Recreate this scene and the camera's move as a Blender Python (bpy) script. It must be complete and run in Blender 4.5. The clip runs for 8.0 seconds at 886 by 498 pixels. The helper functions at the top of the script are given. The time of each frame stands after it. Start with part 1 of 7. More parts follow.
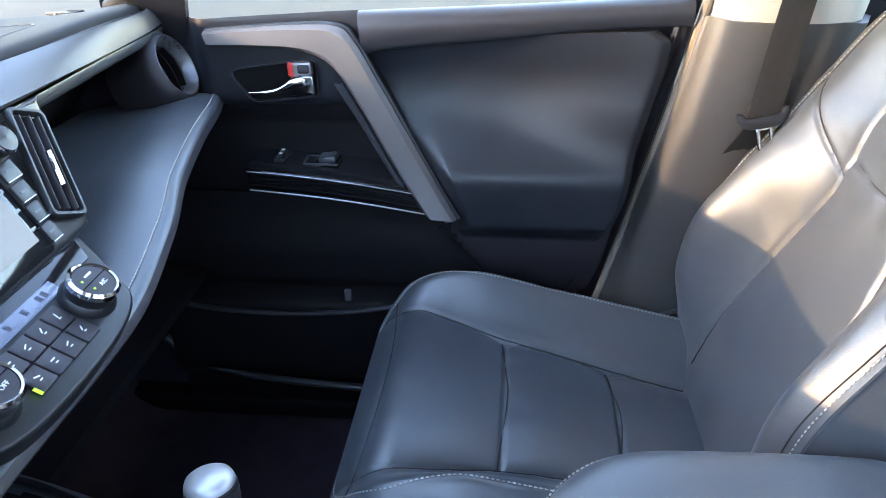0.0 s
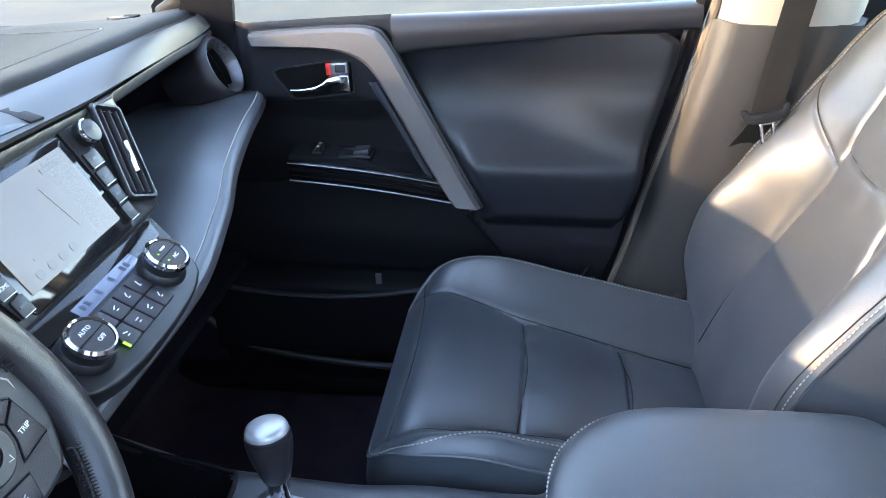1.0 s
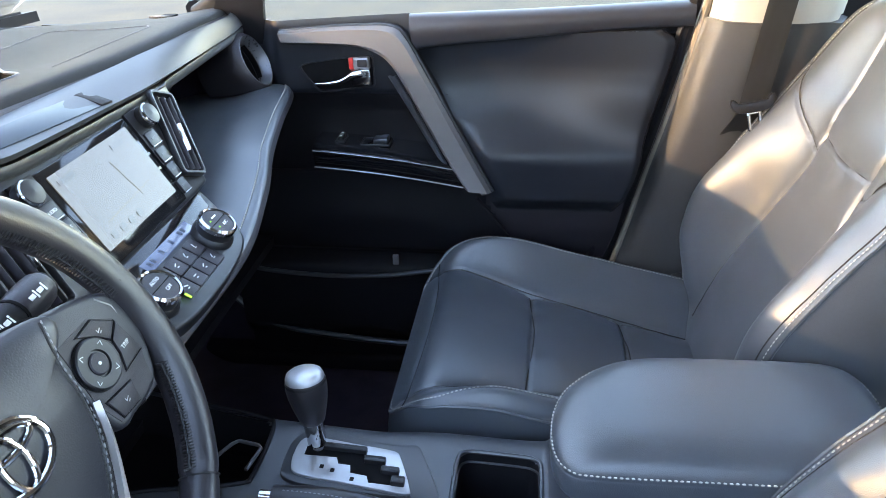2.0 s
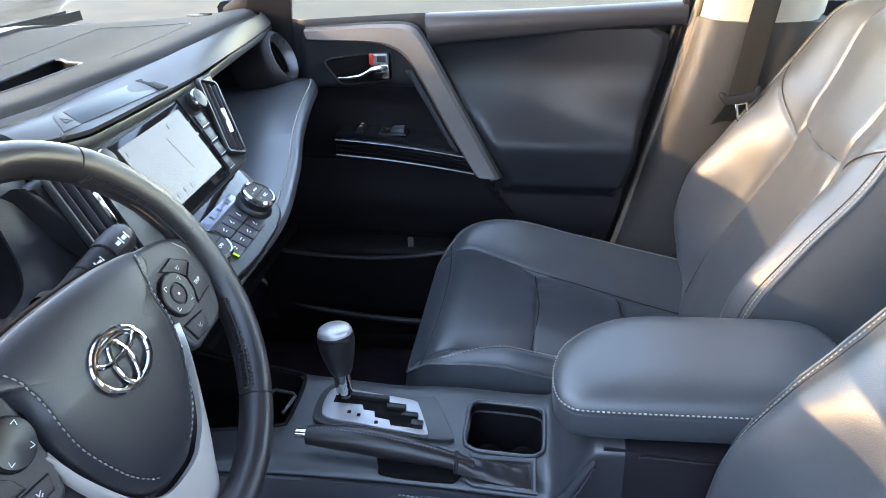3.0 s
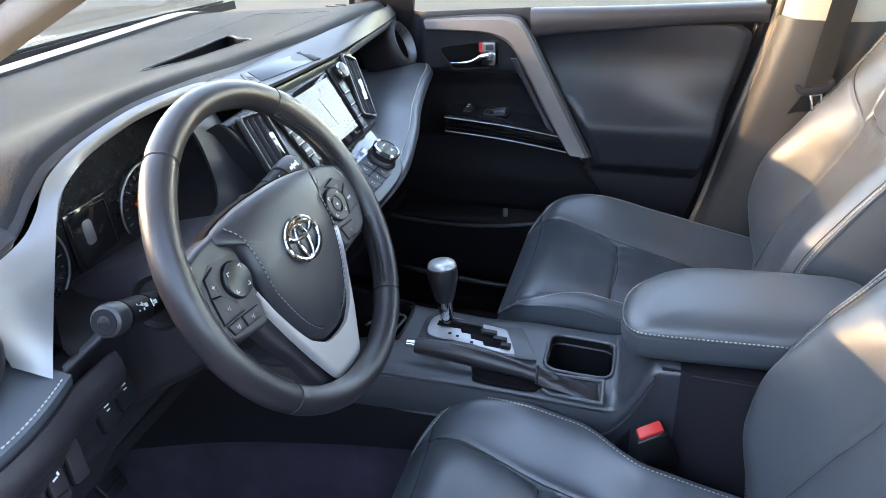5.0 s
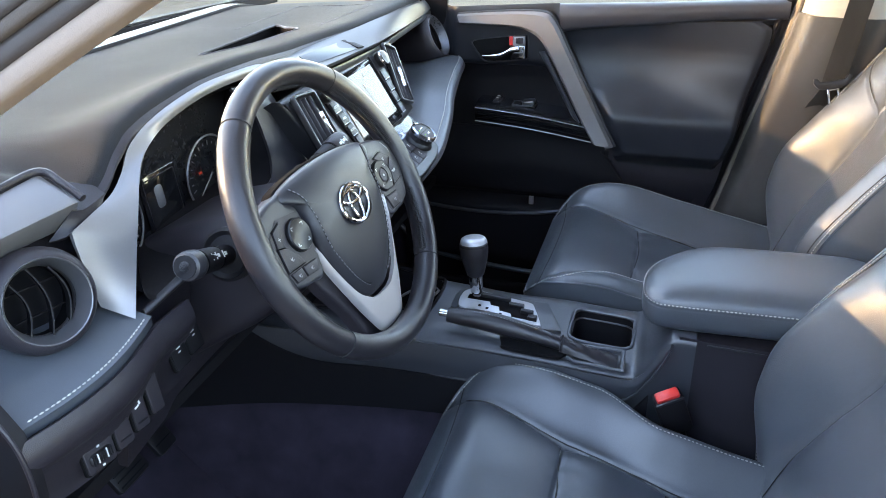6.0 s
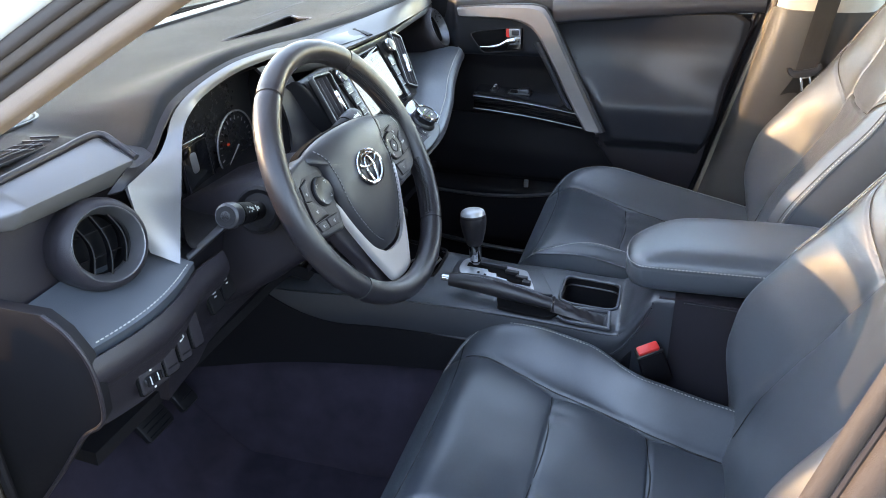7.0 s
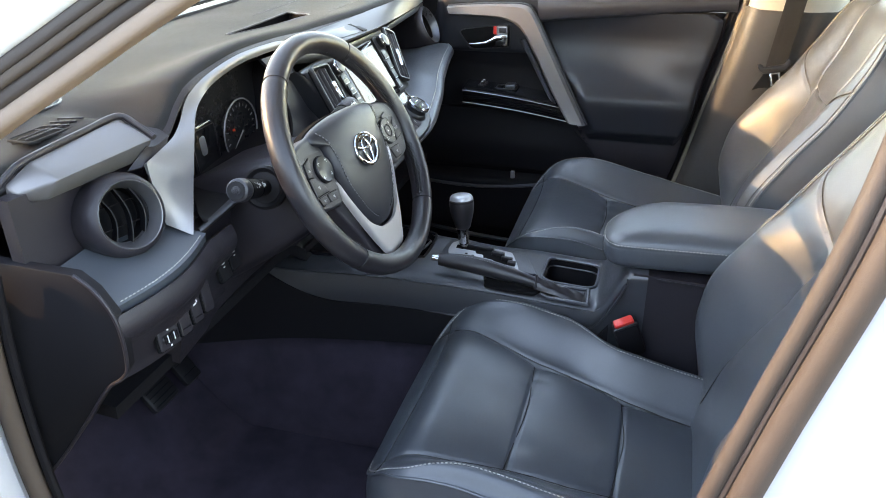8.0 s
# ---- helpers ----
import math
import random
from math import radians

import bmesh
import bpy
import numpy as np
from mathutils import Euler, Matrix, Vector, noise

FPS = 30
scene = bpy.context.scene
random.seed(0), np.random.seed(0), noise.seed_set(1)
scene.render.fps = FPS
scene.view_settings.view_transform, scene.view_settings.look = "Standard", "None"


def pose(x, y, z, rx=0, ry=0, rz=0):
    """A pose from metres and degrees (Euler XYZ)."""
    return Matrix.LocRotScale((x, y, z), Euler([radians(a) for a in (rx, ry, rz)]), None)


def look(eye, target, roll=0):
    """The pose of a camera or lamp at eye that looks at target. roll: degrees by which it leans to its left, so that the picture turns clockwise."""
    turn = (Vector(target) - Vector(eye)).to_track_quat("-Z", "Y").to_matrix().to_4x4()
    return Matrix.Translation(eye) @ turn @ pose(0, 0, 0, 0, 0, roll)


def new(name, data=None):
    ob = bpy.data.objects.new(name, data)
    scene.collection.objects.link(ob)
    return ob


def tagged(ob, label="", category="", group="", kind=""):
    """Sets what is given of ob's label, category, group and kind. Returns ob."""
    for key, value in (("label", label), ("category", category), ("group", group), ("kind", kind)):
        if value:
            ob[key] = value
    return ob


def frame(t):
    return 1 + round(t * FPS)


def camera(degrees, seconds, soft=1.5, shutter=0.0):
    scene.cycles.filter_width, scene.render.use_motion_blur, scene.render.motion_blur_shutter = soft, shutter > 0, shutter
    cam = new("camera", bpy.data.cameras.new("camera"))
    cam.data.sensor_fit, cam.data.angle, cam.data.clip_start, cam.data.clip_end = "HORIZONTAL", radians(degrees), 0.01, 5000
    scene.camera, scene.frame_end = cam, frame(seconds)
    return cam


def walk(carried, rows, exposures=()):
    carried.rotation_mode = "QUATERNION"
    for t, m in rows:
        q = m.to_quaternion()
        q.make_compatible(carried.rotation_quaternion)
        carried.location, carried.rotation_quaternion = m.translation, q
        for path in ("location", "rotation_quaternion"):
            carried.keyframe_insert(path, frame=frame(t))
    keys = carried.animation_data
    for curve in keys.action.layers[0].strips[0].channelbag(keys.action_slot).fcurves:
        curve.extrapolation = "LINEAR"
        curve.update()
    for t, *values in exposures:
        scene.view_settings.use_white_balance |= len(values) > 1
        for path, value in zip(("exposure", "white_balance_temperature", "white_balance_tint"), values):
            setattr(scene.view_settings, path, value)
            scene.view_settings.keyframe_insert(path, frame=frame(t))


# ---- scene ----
cam = camera(61.0, 8.0, soft=0.9)
PATH = [
    (0.0, (0.011, -0.462, 1.338), (-0.17, 1.291, 0.392), -1.1),
    (0.5, (0.014, -0.504, 1.354), (-0.198, 1.244, 0.405), -1.4),
    (1.0, (0.011, -0.556, 1.365), (-0.221, 1.189, 0.416), -1.6),
    (1.5, (0.010, -0.610, 1.372), (-0.234, 1.135, 0.426), -1.7),
    (3.0, (0.016, -0.793, 1.392), (-0.249, 0.958, 0.463), -1.7),
    (3.5, (0.013, -0.851, 1.397), (-0.295, 0.896, 0.474), -1.8),
    (4.0, (0.023, -0.912, 1.408), (-0.352, 0.823, 0.486), -1.9),
    (4.5, (0.037, -0.966, 1.408), (-0.404, 0.757, 0.491), -1.9),
    (6.0, (0.045, -1.106, 1.409), (-0.495, 0.592, 0.501), -1.4),
    (6.5, (0.053, -1.171, 1.408), (-0.485, 0.529, 0.502), -1.2),
    (7.0, (0.072, -1.234, 1.413), (-0.457, 0.468, 0.507), -1.1),
    (7.5, (0.090, -1.287, 1.417), (-0.428, 0.421, 0.514), -0.9),
    (8.0, (0.100, -1.328, 1.421), (-0.404, 0.384, 0.517), -0.6),
]
walk(cam, [(t, look(eye, target, roll)) for t, eye, target, roll in PATH], [(0.0, 2.48, 8000.0, 17.0), (1.5, 2.38, 8500.0, 17.0), (3.5, 2.32, 9200.0, 19.0), (6.6, 2.28, 9400.0, 19.0), (8.0, 2.20, 11200.0, 19.0)])

# ---- light: low sun ahead of the car, clear sky ----
SUN_EL, SUN_AZ = 18.5, 16.0  # degrees above the horizon; degrees to the driver's side of straight ahead
ce = math.cos(radians(SUN_EL))
SUN_WAY = Vector((-ce * math.cos(radians(SUN_AZ)), -ce * math.sin(radians(SUN_AZ)), math.sin(radians(SUN_EL))))
world = bpy.data.worlds.new("sky")
scene.world = world
world.use_nodes = True
sky = world.node_tree.nodes.new("ShaderNodeTexSky")
sky.sky_type = "NISHITA"
sky.sun_disc = False
sky.sun_elevation = radians(SUN_EL)
sky.sun_rotation = math.atan2(SUN_WAY.x, SUN_WAY.y)
sky.air_density, sky.dust_density, sky.ozone_density = 1.0, 0.1, 3.0
background = world.node_tree.nodes["Background"]
background.inputs["Strength"].default_value = 0.60
world.node_tree.links.new(sky.outputs["Color"], background.inputs["Color"])
sun = new("sun", bpy.data.lights.new("sun", "SUN"))
sun.data.energy, sun.data.angle, sun.data.color = 1.3, radians(0.55), (1.0, 0.76, 0.46)
sun.matrix_world = look(SUN_WAY * 30, (0, 0, 0))


# ---- materials ----
def material(name, base, rough=0.5, metal=0.0, vary=0.15, vary_scale=6.0, grain=0.0, grain_scale=900.0, spec=0.5, rough_vary=0.1, coat=0.0, kind="noise", tint=None, sheen=0.0):
    """Base colour with mottling at two scales, uneven gloss, and a fine relief."""
    m = bpy.data.materials.new(name)
    m.use_nodes = True
    t = m.node_tree
    n, l = t.nodes, t.links
    p = n["Principled BSDF"]
    co = n.new("ShaderNodeTexCoord")
    big = n.new("ShaderNodeTexNoise")
    big.inputs["Scale"].default_value, big.inputs["Detail"].default_value = vary_scale, 5.0
    small = n.new("ShaderNodeTexNoise")
    small.inputs["Scale"].default_value, small.inputs["Detail"].default_value = vary_scale * 30, 3.0
    mix = n.new("ShaderNodeMix")
    mix.inputs[0].default_value = 0.35
    for a in (big, small):
        l.new(co.outputs["Object"], a.inputs["Vector"])
    l.new(big.outputs["Fac"], mix.inputs[2])
    l.new(small.outputs["Fac"], mix.inputs[3])
    ramp = n.new("ShaderNodeValToRGB")
    dark = [c * (1 - vary) for c in base]
    light = [min(1, c * (1 + vary)) for c in (tint or base)]
    ramp.color_ramp.elements[0].position, ramp.color_ramp.elements[1].position = 0.3, 0.7
    ramp.color_ramp.elements[0].color, ramp.color_ramp.elements[1].color = (*dark, 1), (*light, 1)
    l.new(mix.outputs[0], ramp.inputs["Fac"])
    l.new(ramp.outputs["Color"], p.inputs["Base Color"])
    mr = n.new("ShaderNodeMapRange")
    mr.inputs["From Min"].default_value, mr.inputs["From Max"].default_value = 0.3, 0.7
    mr.inputs["To Min"].default_value, mr.inputs["To Max"].default_value = max(0.02, rough - rough_vary), min(1, rough + rough_vary)
    l.new(mix.outputs[0], mr.inputs["Value"])
    l.new(mr.outputs["Result"], p.inputs["Roughness"])
    p.inputs["Metallic"].default_value = metal
    p.inputs["Specular IOR Level"].default_value = spec
    p.inputs["Coat Weight"].default_value = coat
    p.inputs["Sheen Weight"].default_value = sheen
    if grain:
        if kind == "leather":
            tex = n.new("ShaderNodeTexVoronoi")
            tex.feature = "DISTANCE_TO_EDGE"
            out = tex.outputs["Distance"]
        else:
            tex = n.new("ShaderNodeTexNoise")
            tex.inputs["Detail"].default_value = 3.0
            out = tex.outputs["Fac"]
        tex.inputs["Scale"].default_value = grain_scale
        l.new(co.outputs["Object"], tex.inputs["Vector"])
        bump = n.new("ShaderNodeBump")
        bump.inputs["Strength"].default_value, bump.inputs["Distance"].default_value = grain, 0.0006
        l.new(out, bump.inputs["Height"])
        l.new(bump.outputs["Normal"], p.inputs["Normal"])
    return m


LEATHER = material("black_leather", (0.053, 0.062, 0.073), 0.34, vary=0.10, vary_scale=9, grain=0.34, grain_scale=620, kind="leather", rough_vary=0.06, spec=0.78)
RIM_LEATHER = material("worn_rim_leather", (0.019, 0.017, 0.020), 0.33, vary=0.15, vary_scale=9, grain=0.25, grain_scale=600, kind="leather", rough_vary=0.07, spec=0.55)
LEATHER_PERF = material("black_leather_insert", (0.044, 0.052, 0.062), 0.34, vary=0.12, vary_scale=9, grain=0.26, grain_scale=700, kind="leather", rough_vary=0.06, spec=0.78)
SOFT = material("soft_dash_vinyl", (0.021, 0.021, 0.026), 0.40, vary=0.1, spec=0.5, grain=0.22, grain_scale=420, kind="leather", rough_vary=0.05)
DOOR_PAD = material("soft_door_vinyl", (0.012, 0.0135, 0.018), 0.40, vary=0.1, spec=0.45, grain=0.2, grain_scale=420, kind="leather", rough_vary=0.04)
DASH_TOP = material("grained_dash_top", (0.020, 0.0205, 0.022), 0.60, vary=0.1, spec=0.06, grain=0.45, grain_scale=360, kind="leather", rough_vary=0.05)
PLASTIC = material("grained_black_plastic", (0.021, 0.018, 0.023), 0.44, vary=0.12, spec=0.4, grain=0.4, grain_scale=700, kind="leather", rough_vary=0.05)
CONSOLE = material("satin_grained_console_plastic", (0.033, 0.037, 0.045), 0.35, vary=0.1, spec=0.8, grain=0.3, grain_scale=700, kind="leather", rough_vary=0.05)
TAN = material("tan_flocked_seal", (0.20, 0.165, 0.13), 0.7, vary=0.12, grain=0.4)
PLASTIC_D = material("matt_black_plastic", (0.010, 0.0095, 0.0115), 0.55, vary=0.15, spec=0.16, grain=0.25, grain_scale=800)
PLASTIC_S = material("satin_black_plastic", (0.013, 0.013, 0.015), 0.34, vary=0.1, spec=0.4, rough_vary=0.05)
GLOSS = material("piano_black", (0.008, 0.008, 0.009), 0.07, vary=0.1, rough_vary=0.02)
# SILVER, SILVER_P, SILVER_M: one silver, its tone dimmed or lifted for the light
SILVER = material("satin_silver_dimmed", (0.085, 0.085, 0.09), 0.46, metal=0.7, vary=0.04, vary_scale=12, rough_vary=0.04)
SILVER_P = material("satin_silver_lit", (0.235, 0.23, 0.24), 0.42, metal=0.5, vary=0.04, vary_scale=12, rough_vary=0.04)
SILVER_B = material("bright_satin_silver", (0.46, 0.47, 0.49), 0.30, metal=0.45, vary=0.04, rough_vary=0.04)
SILVER_M = material("satin_silver_half_lit", (0.175, 0.168, 0.17), 0.44, metal=0.6, vary=0.04, vary_scale=12, rough_vary=0.04)
SILVER_W = material("wheel_satin_silver", (0.54, 0.51, 0.50), 0.36, metal=0.6, vary=0.04, rough_vary=0.04)
SPOKE_SATIN = material("satin_black_spoke_plastic", (0.024, 0.024, 0.029), 0.40, vary=0.1, spec=0.55, grain=0.3, grain_scale=700, kind="leather", rough_vary=0.05)
EDGE_GREY = material("satin_dark_strip_edge", (0.040, 0.041, 0.044), 0.36, vary=0.06, spec=0.5, rough_vary=0.04)
SILVER_D = material("dark_satin_silver", (0.30, 0.30, 0.31), 0.38, metal=0.7, vary=0.05, rough_vary=0.04)
CHROME = material("chrome", (0.55, 0.56, 0.58), 0.10, metal=1.0, vary=0.03, rough_vary=0.03)
VENT_RING = material("satin_ring", (0.14, 0.14, 0.15), 0.33, metal=0.65, vary=0.05)
PILLAR = material("brown_grey_pillar_trim", (0.29, 0.205, 0.16), 0.6, vary=0.08, grain=0.4, grain_scale=800)
CARPET = material("black_carpet", (0.038, 0.031, 0.046), 0.95, vary=0.35, vary_scale=20, grain=1.0, grain_scale=900, spec=0.1)
STITCH = material("pale_thread", (0.42, 0.41, 0.38), 0.8, vary=0.15, vary_scale=60)
SEAM = material("dark_seam_fold", (0.010, 0.010, 0.011), 0.7, vary=0.2)
RIM_THREAD = material("waxed_dark_thread", (0.045, 0.042, 0.042), 0.5, vary=0.2)
THREAD_D = material("dark_thread", (0.20, 0.20, 0.21), 0.8, vary=0.15, vary_scale=60)
RED = material("red_button", (0.70, 0.035, 0.03), 0.35, vary=0.08)
WHITE_PAINT = material("white_car_paint", (0.80, 0.80, 0.80), 0.12, vary=0.02, coat=0.6, rough_vary=0.03)
BEIGE = material("light_grey_pillar_trim", (0.42, 0.405, 0.37), 0.6, vary=0.06, grain=0.3, grain_scale=700)
HEADLINER = material("light_grey_headliner_cloth", (0.34, 0.335, 0.32), 0.95, vary=0.08, grain=0.5, grain_scale=900, spec=0.1)
WEBBING = material("black_belt_webbing", (0.011, 0.010, 0.0095), 0.75, vary=0.3, vary_scale=30, grain=0.6, grain_scale=1200)
SEAL = material("black_rubber_seal", (0.060, 0.045, 0.040), 0.55, vary=0.15, grain=0.2)
SEAL_CLOTH = material("brown_black_flocked_seal", (0.078, 0.055, 0.043), 0.7, vary=0.12, grain=0.5)
SMOKED = material("smoked_lens", (0.030, 0.040, 0.052), 0.36, spec=0.2, vary=0.08, rough_vary=0.03)
MARK = material("white_print", (0.75, 0.75, 0.73), 0.6, vary=0.05)
GROUND = material("dry_sandy_asphalt", (0.066, 0.046, 0.025), 0.9, vary=0.35, vary_scale=1.5, grain=1.0, grain_scale=60, tint=(0.088, 0.063, 0.035))
PILLAR_LOW = material("grained_grey_pillar_plastic", (0.045, 0.044, 0.044), 0.42, vary=0.1, spec=0.5, grain=0.45, grain_scale=700, kind="leather", rough_vary=0.05)
MIRROR = material("mirror_glass", (0.85, 0.86, 0.87), 0.03, metal=1.0, vary=0.01, rough_vary=0.01)
# near-black that puts the shade of recesses and gaps into the colour
CAVITY_SHADE = material("cavity_shade_black", (0.007, 0.007, 0.008), 0.9, spec=0.08)


def glass(name, tint=(1, 1, 1)):
    m = bpy.data.materials.new(name)
    m.use_nodes = True
    p = m.node_tree.nodes["Principled BSDF"]
    p.inputs["Base Color"].default_value = (*tint, 1)
    p.inputs["Transmission Weight"].default_value = 1.0
    p.inputs["Roughness"].default_value, p.inputs["IOR"].default_value = 0.0, 1.45
    return m


GLASS = glass("clear_glass", (0.93, 0.96, 0.95))


def glow(name, colour, strength, base=(0.02, 0.02, 0.02), rough=0.15):
    """A lit display: it gives off its own light, unevenly, behind a glossy face."""
    m = bpy.data.materials.new(name)
    m.use_nodes = True
    t = m.node_tree
    p = t.nodes["Principled BSDF"]
    co, no, ra = t.nodes.new("ShaderNodeTexCoord"), t.nodes.new("ShaderNodeTexNoise"), t.nodes.new("ShaderNodeValToRGB")
    no.inputs["Scale"].default_value = 14.0
    ra.color_ramp.elements[0].color = (*[c * 0.9 for c in colour], 1)
    ra.color_ramp.elements[1].color = (*[min(1, c * 1.08) for c in colour], 1)
    t.links.new(co.outputs["Object"], no.inputs["Vector"])
    t.links.new(no.outputs["Fac"], ra.inputs["Fac"])
    t.links.new(ra.outputs["Color"], p.inputs["Emission Color"])
    p.inputs["Emission Strength"].default_value = strength
    p.inputs["Base Color"].default_value = (*base, 1)
    p.inputs["Roughness"].default_value = rough
    return m


SCREEN = glow("lit_map_screen", (0.78, 0.82, 0.76), 0.036)
SCREEN_LINE = glow("map_road", (0.84, 0.80, 0.58), 0.036)
SCREEN_BOX = glow("map_label", (0.66, 0.72, 0.70), 0.034)
LCD = glow("blue_lcd", (0.20, 0.40, 1.0), 0.12)
LCD_MARK = material("lcd_digit", (0.02, 0.03, 0.06), 0.4)
LED = glow("green_led", (0.25, 1.0, 0.05), 0.45)
GAUGE = material("gauge_face", (0.010, 0.010, 0.012), 0.3, vary=0.2)
NEEDLE = glow("red_needle", (1.0, 0.08, 0.05), 0.08)
GREEN_TEXT = glow("green_readout", (0.30, 0.7, 0.25), 0.012)


# ---- mesh helpers ----
def finish(bm, name, sharp=35):
    me = bpy.data.meshes.new(name)
    bmesh.ops.recalc_face_normals(bm, faces=bm.faces)
    bm.to_mesh(me)
    bm.free()
    me.polygons.foreach_set("use_smooth", [True] * len(me.polygons))
    me.set_sharp_from_angle(angle=radians(sharp))
    return me


def part(name, bm, mat, parent=None, label="", sharp=35):
    """One mesh object, under a thing or a part."""
    ob = new(name, finish(bm, name, sharp))
    ob.data.materials.append(mat)
    if parent is not None:
        ob.parent = parent
    if label:
        tagged(ob, label)
    return ob


def thing(name, label, category, group="", kind=""):
    ob = new(name)
    ob.empty_display_size = 0.05
    tagged(ob, label, category, group, kind)
    return ob


def spline(points, n, closed=False):
    """n points evenly spread along a smooth curve through the given ones."""
    p = [Vector(q) for q in points]
    m = len(p)
    fine = []
    for i in range(m if closed else m - 1):
        a, b = p[i], p[(i + 1) % m]
        z = p[(i - 1) % m] if closed or i > 0 else a * 2 - b
        c = p[(i + 2) % m] if closed or i + 2 < m else b * 2 - a
        for k in range(16):
            s = k / 16
            fine.append(0.5 * ((2 * a) + (b - z) * s + (2 * z - 5 * a + 4 * b - c) * s * s + (3 * a - z - 3 * b + c) * s ** 3))
    fine.append(p[0] if closed else p[-1])
    d = [0.0]
    for a, b in zip(fine, fine[1:]):
        d.append(d[-1] + (b - a).length)
    out, j = [], 0
    for k in range(n):
        s = d[-1] * k / (n if closed else n - 1)
        while j < len(d) - 2 and d[j + 1] < s:
            j += 1
        f = (s - d[j]) / max(1e-9, d[j + 1] - d[j])
        out.append(fine[j].lerp(fine[j + 1], min(1, max(0, f))))
    return out


def table(rows, q):
    """Smooth reading of rows (key, value, value ...) at key q."""
    ks = [r[0] for r in rows]
    q = min(max(q, ks[0]), ks[-1])
    i = max(0, min(len(ks) - 2, sum(k <= q for k in ks) - 1))
    s = (q - ks[i]) / (ks[i + 1] - ks[i])
    out = []
    for c in range(1, len(rows[0])):
        def slope(j):
            if j <= 0 or j >= len(ks) - 1:
                return (rows[min(j + 1, len(ks) - 1)][c] - rows[max(j - 1, 0)][c]) / (ks[min(j + 1, len(ks) - 1)] - ks[max(j - 1, 0)])
            d0 = (rows[j][c] - rows[j - 1][c]) / (ks[j] - ks[j - 1])
            d1 = (rows[j + 1][c] - rows[j][c]) / (ks[j + 1] - ks[j])
            return 0 if d0 * d1 <= 0 else 2 * d0 * d1 / (d0 + d1)
        h = ks[i + 1] - ks[i]
        a, b, ma, mb = rows[i][c], rows[i + 1][c], slope(i) * h, slope(i + 1) * h
        out.append(a * (1 + 2 * s) * (1 - s) ** 2 + ma * s * (1 - s) ** 2 + b * s * s * (3 - 2 * s) + mb * s * s * (s - 1))
    return out[0] if len(out) == 1 else out


def sheet(fn, nu, nv, thick=0.0):
    """A surface fn(u, v), u and v from 0 to 1; with a back and rims where it has a thickness."""
    g = [[Vector(fn(i / nu, j / nv)) for j in range(nv + 1)] for i in range(nu + 1)]
    bm = bmesh.new()
    top = [[bm.verts.new(c) for c in row] for row in g]
    for i in range(nu):
        for j in range(nv):
            bm.faces.new((top[i][j], top[i + 1][j], top[i + 1][j + 1], top[i][j + 1]))
    if thick:
        def normal(i, j):
            a = g[min(i + 1, nu)][j] - g[max(i - 1, 0)][j]
            b = g[i][min(j + 1, nv)] - g[i][max(j - 1, 0)]
            c = a.cross(b)
            return c.normalized() if c.length > 1e-12 else Vector((0, 0, 1))
        low = [[bm.verts.new(g[i][j] - normal(i, j) * thick) for j in range(nv + 1)] for i in range(nu + 1)]
        for i in range(nu):
            for j in range(nv):
                bm.faces.new((low[i][j], low[i][j + 1], low[i + 1][j + 1], low[i + 1][j]))
        for i in range(nu):
            bm.faces.new((top[i][0], low[i][0], low[i + 1][0], top[i + 1][0]))
            bm.faces.new((top[i + 1][nv], low[i + 1][nv], low[i][nv], top[i][nv]))
        for j in range(nv):
            bm.faces.new((top[0][j + 1], low[0][j + 1], low[0][j], top[0][j]))
            bm.faces.new((top[nu][j], low[nu][j], low[nu][j + 1], top[nu][j + 1]))
    return bm


def loft(rings, caps=True, closed=True):
    bm = bmesh.new()
    v = [[bm.verts.new(c) for c in r] for r in rings]
    n = len(v[0])
    for a, b in zip(v, v[1:]):
        for k in range(n if closed else n - 1):
            bm.faces.new((a[k], a[(k + 1) % n], b[(k + 1) % n], b[k]))
    if caps and closed:
        bm.faces.new(v[0])
        bm.faces.new(v[-1])
    return bm


def tube(path, radius, n=8, closed=False, flat=1.0):
    """A round bar along a path; radius may be one number or one for each point."""
    path = [Vector(p) for p in path]
    m = len(path)
    rings, up = [], None
    for i, p in enumerate(path):
        a = path[(i - 1) % m] if closed or i else p
        b = path[(i + 1) % m] if closed or i < m - 1 else p
        t = (b - a).normalized()
        if up is None:
            up = t.orthogonal().normalized()
        up = (up - t * up.dot(t)).normalized()
        side = t.cross(up)
        r = radius if not hasattr(radius, "__len__") else radius[i]
        rings.append([p + (up * math.cos(k * 2 * math.pi / n) + side * math.sin(k * 2 * math.pi / n) * flat) * r for k in range(n)])
    if closed:
        rings.append(rings[0])
        bm = loft(rings, caps=False)
        bmesh.ops.remove_doubles(bm, verts=bm.verts, dist=1e-7)
        return bm
    return loft(rings)


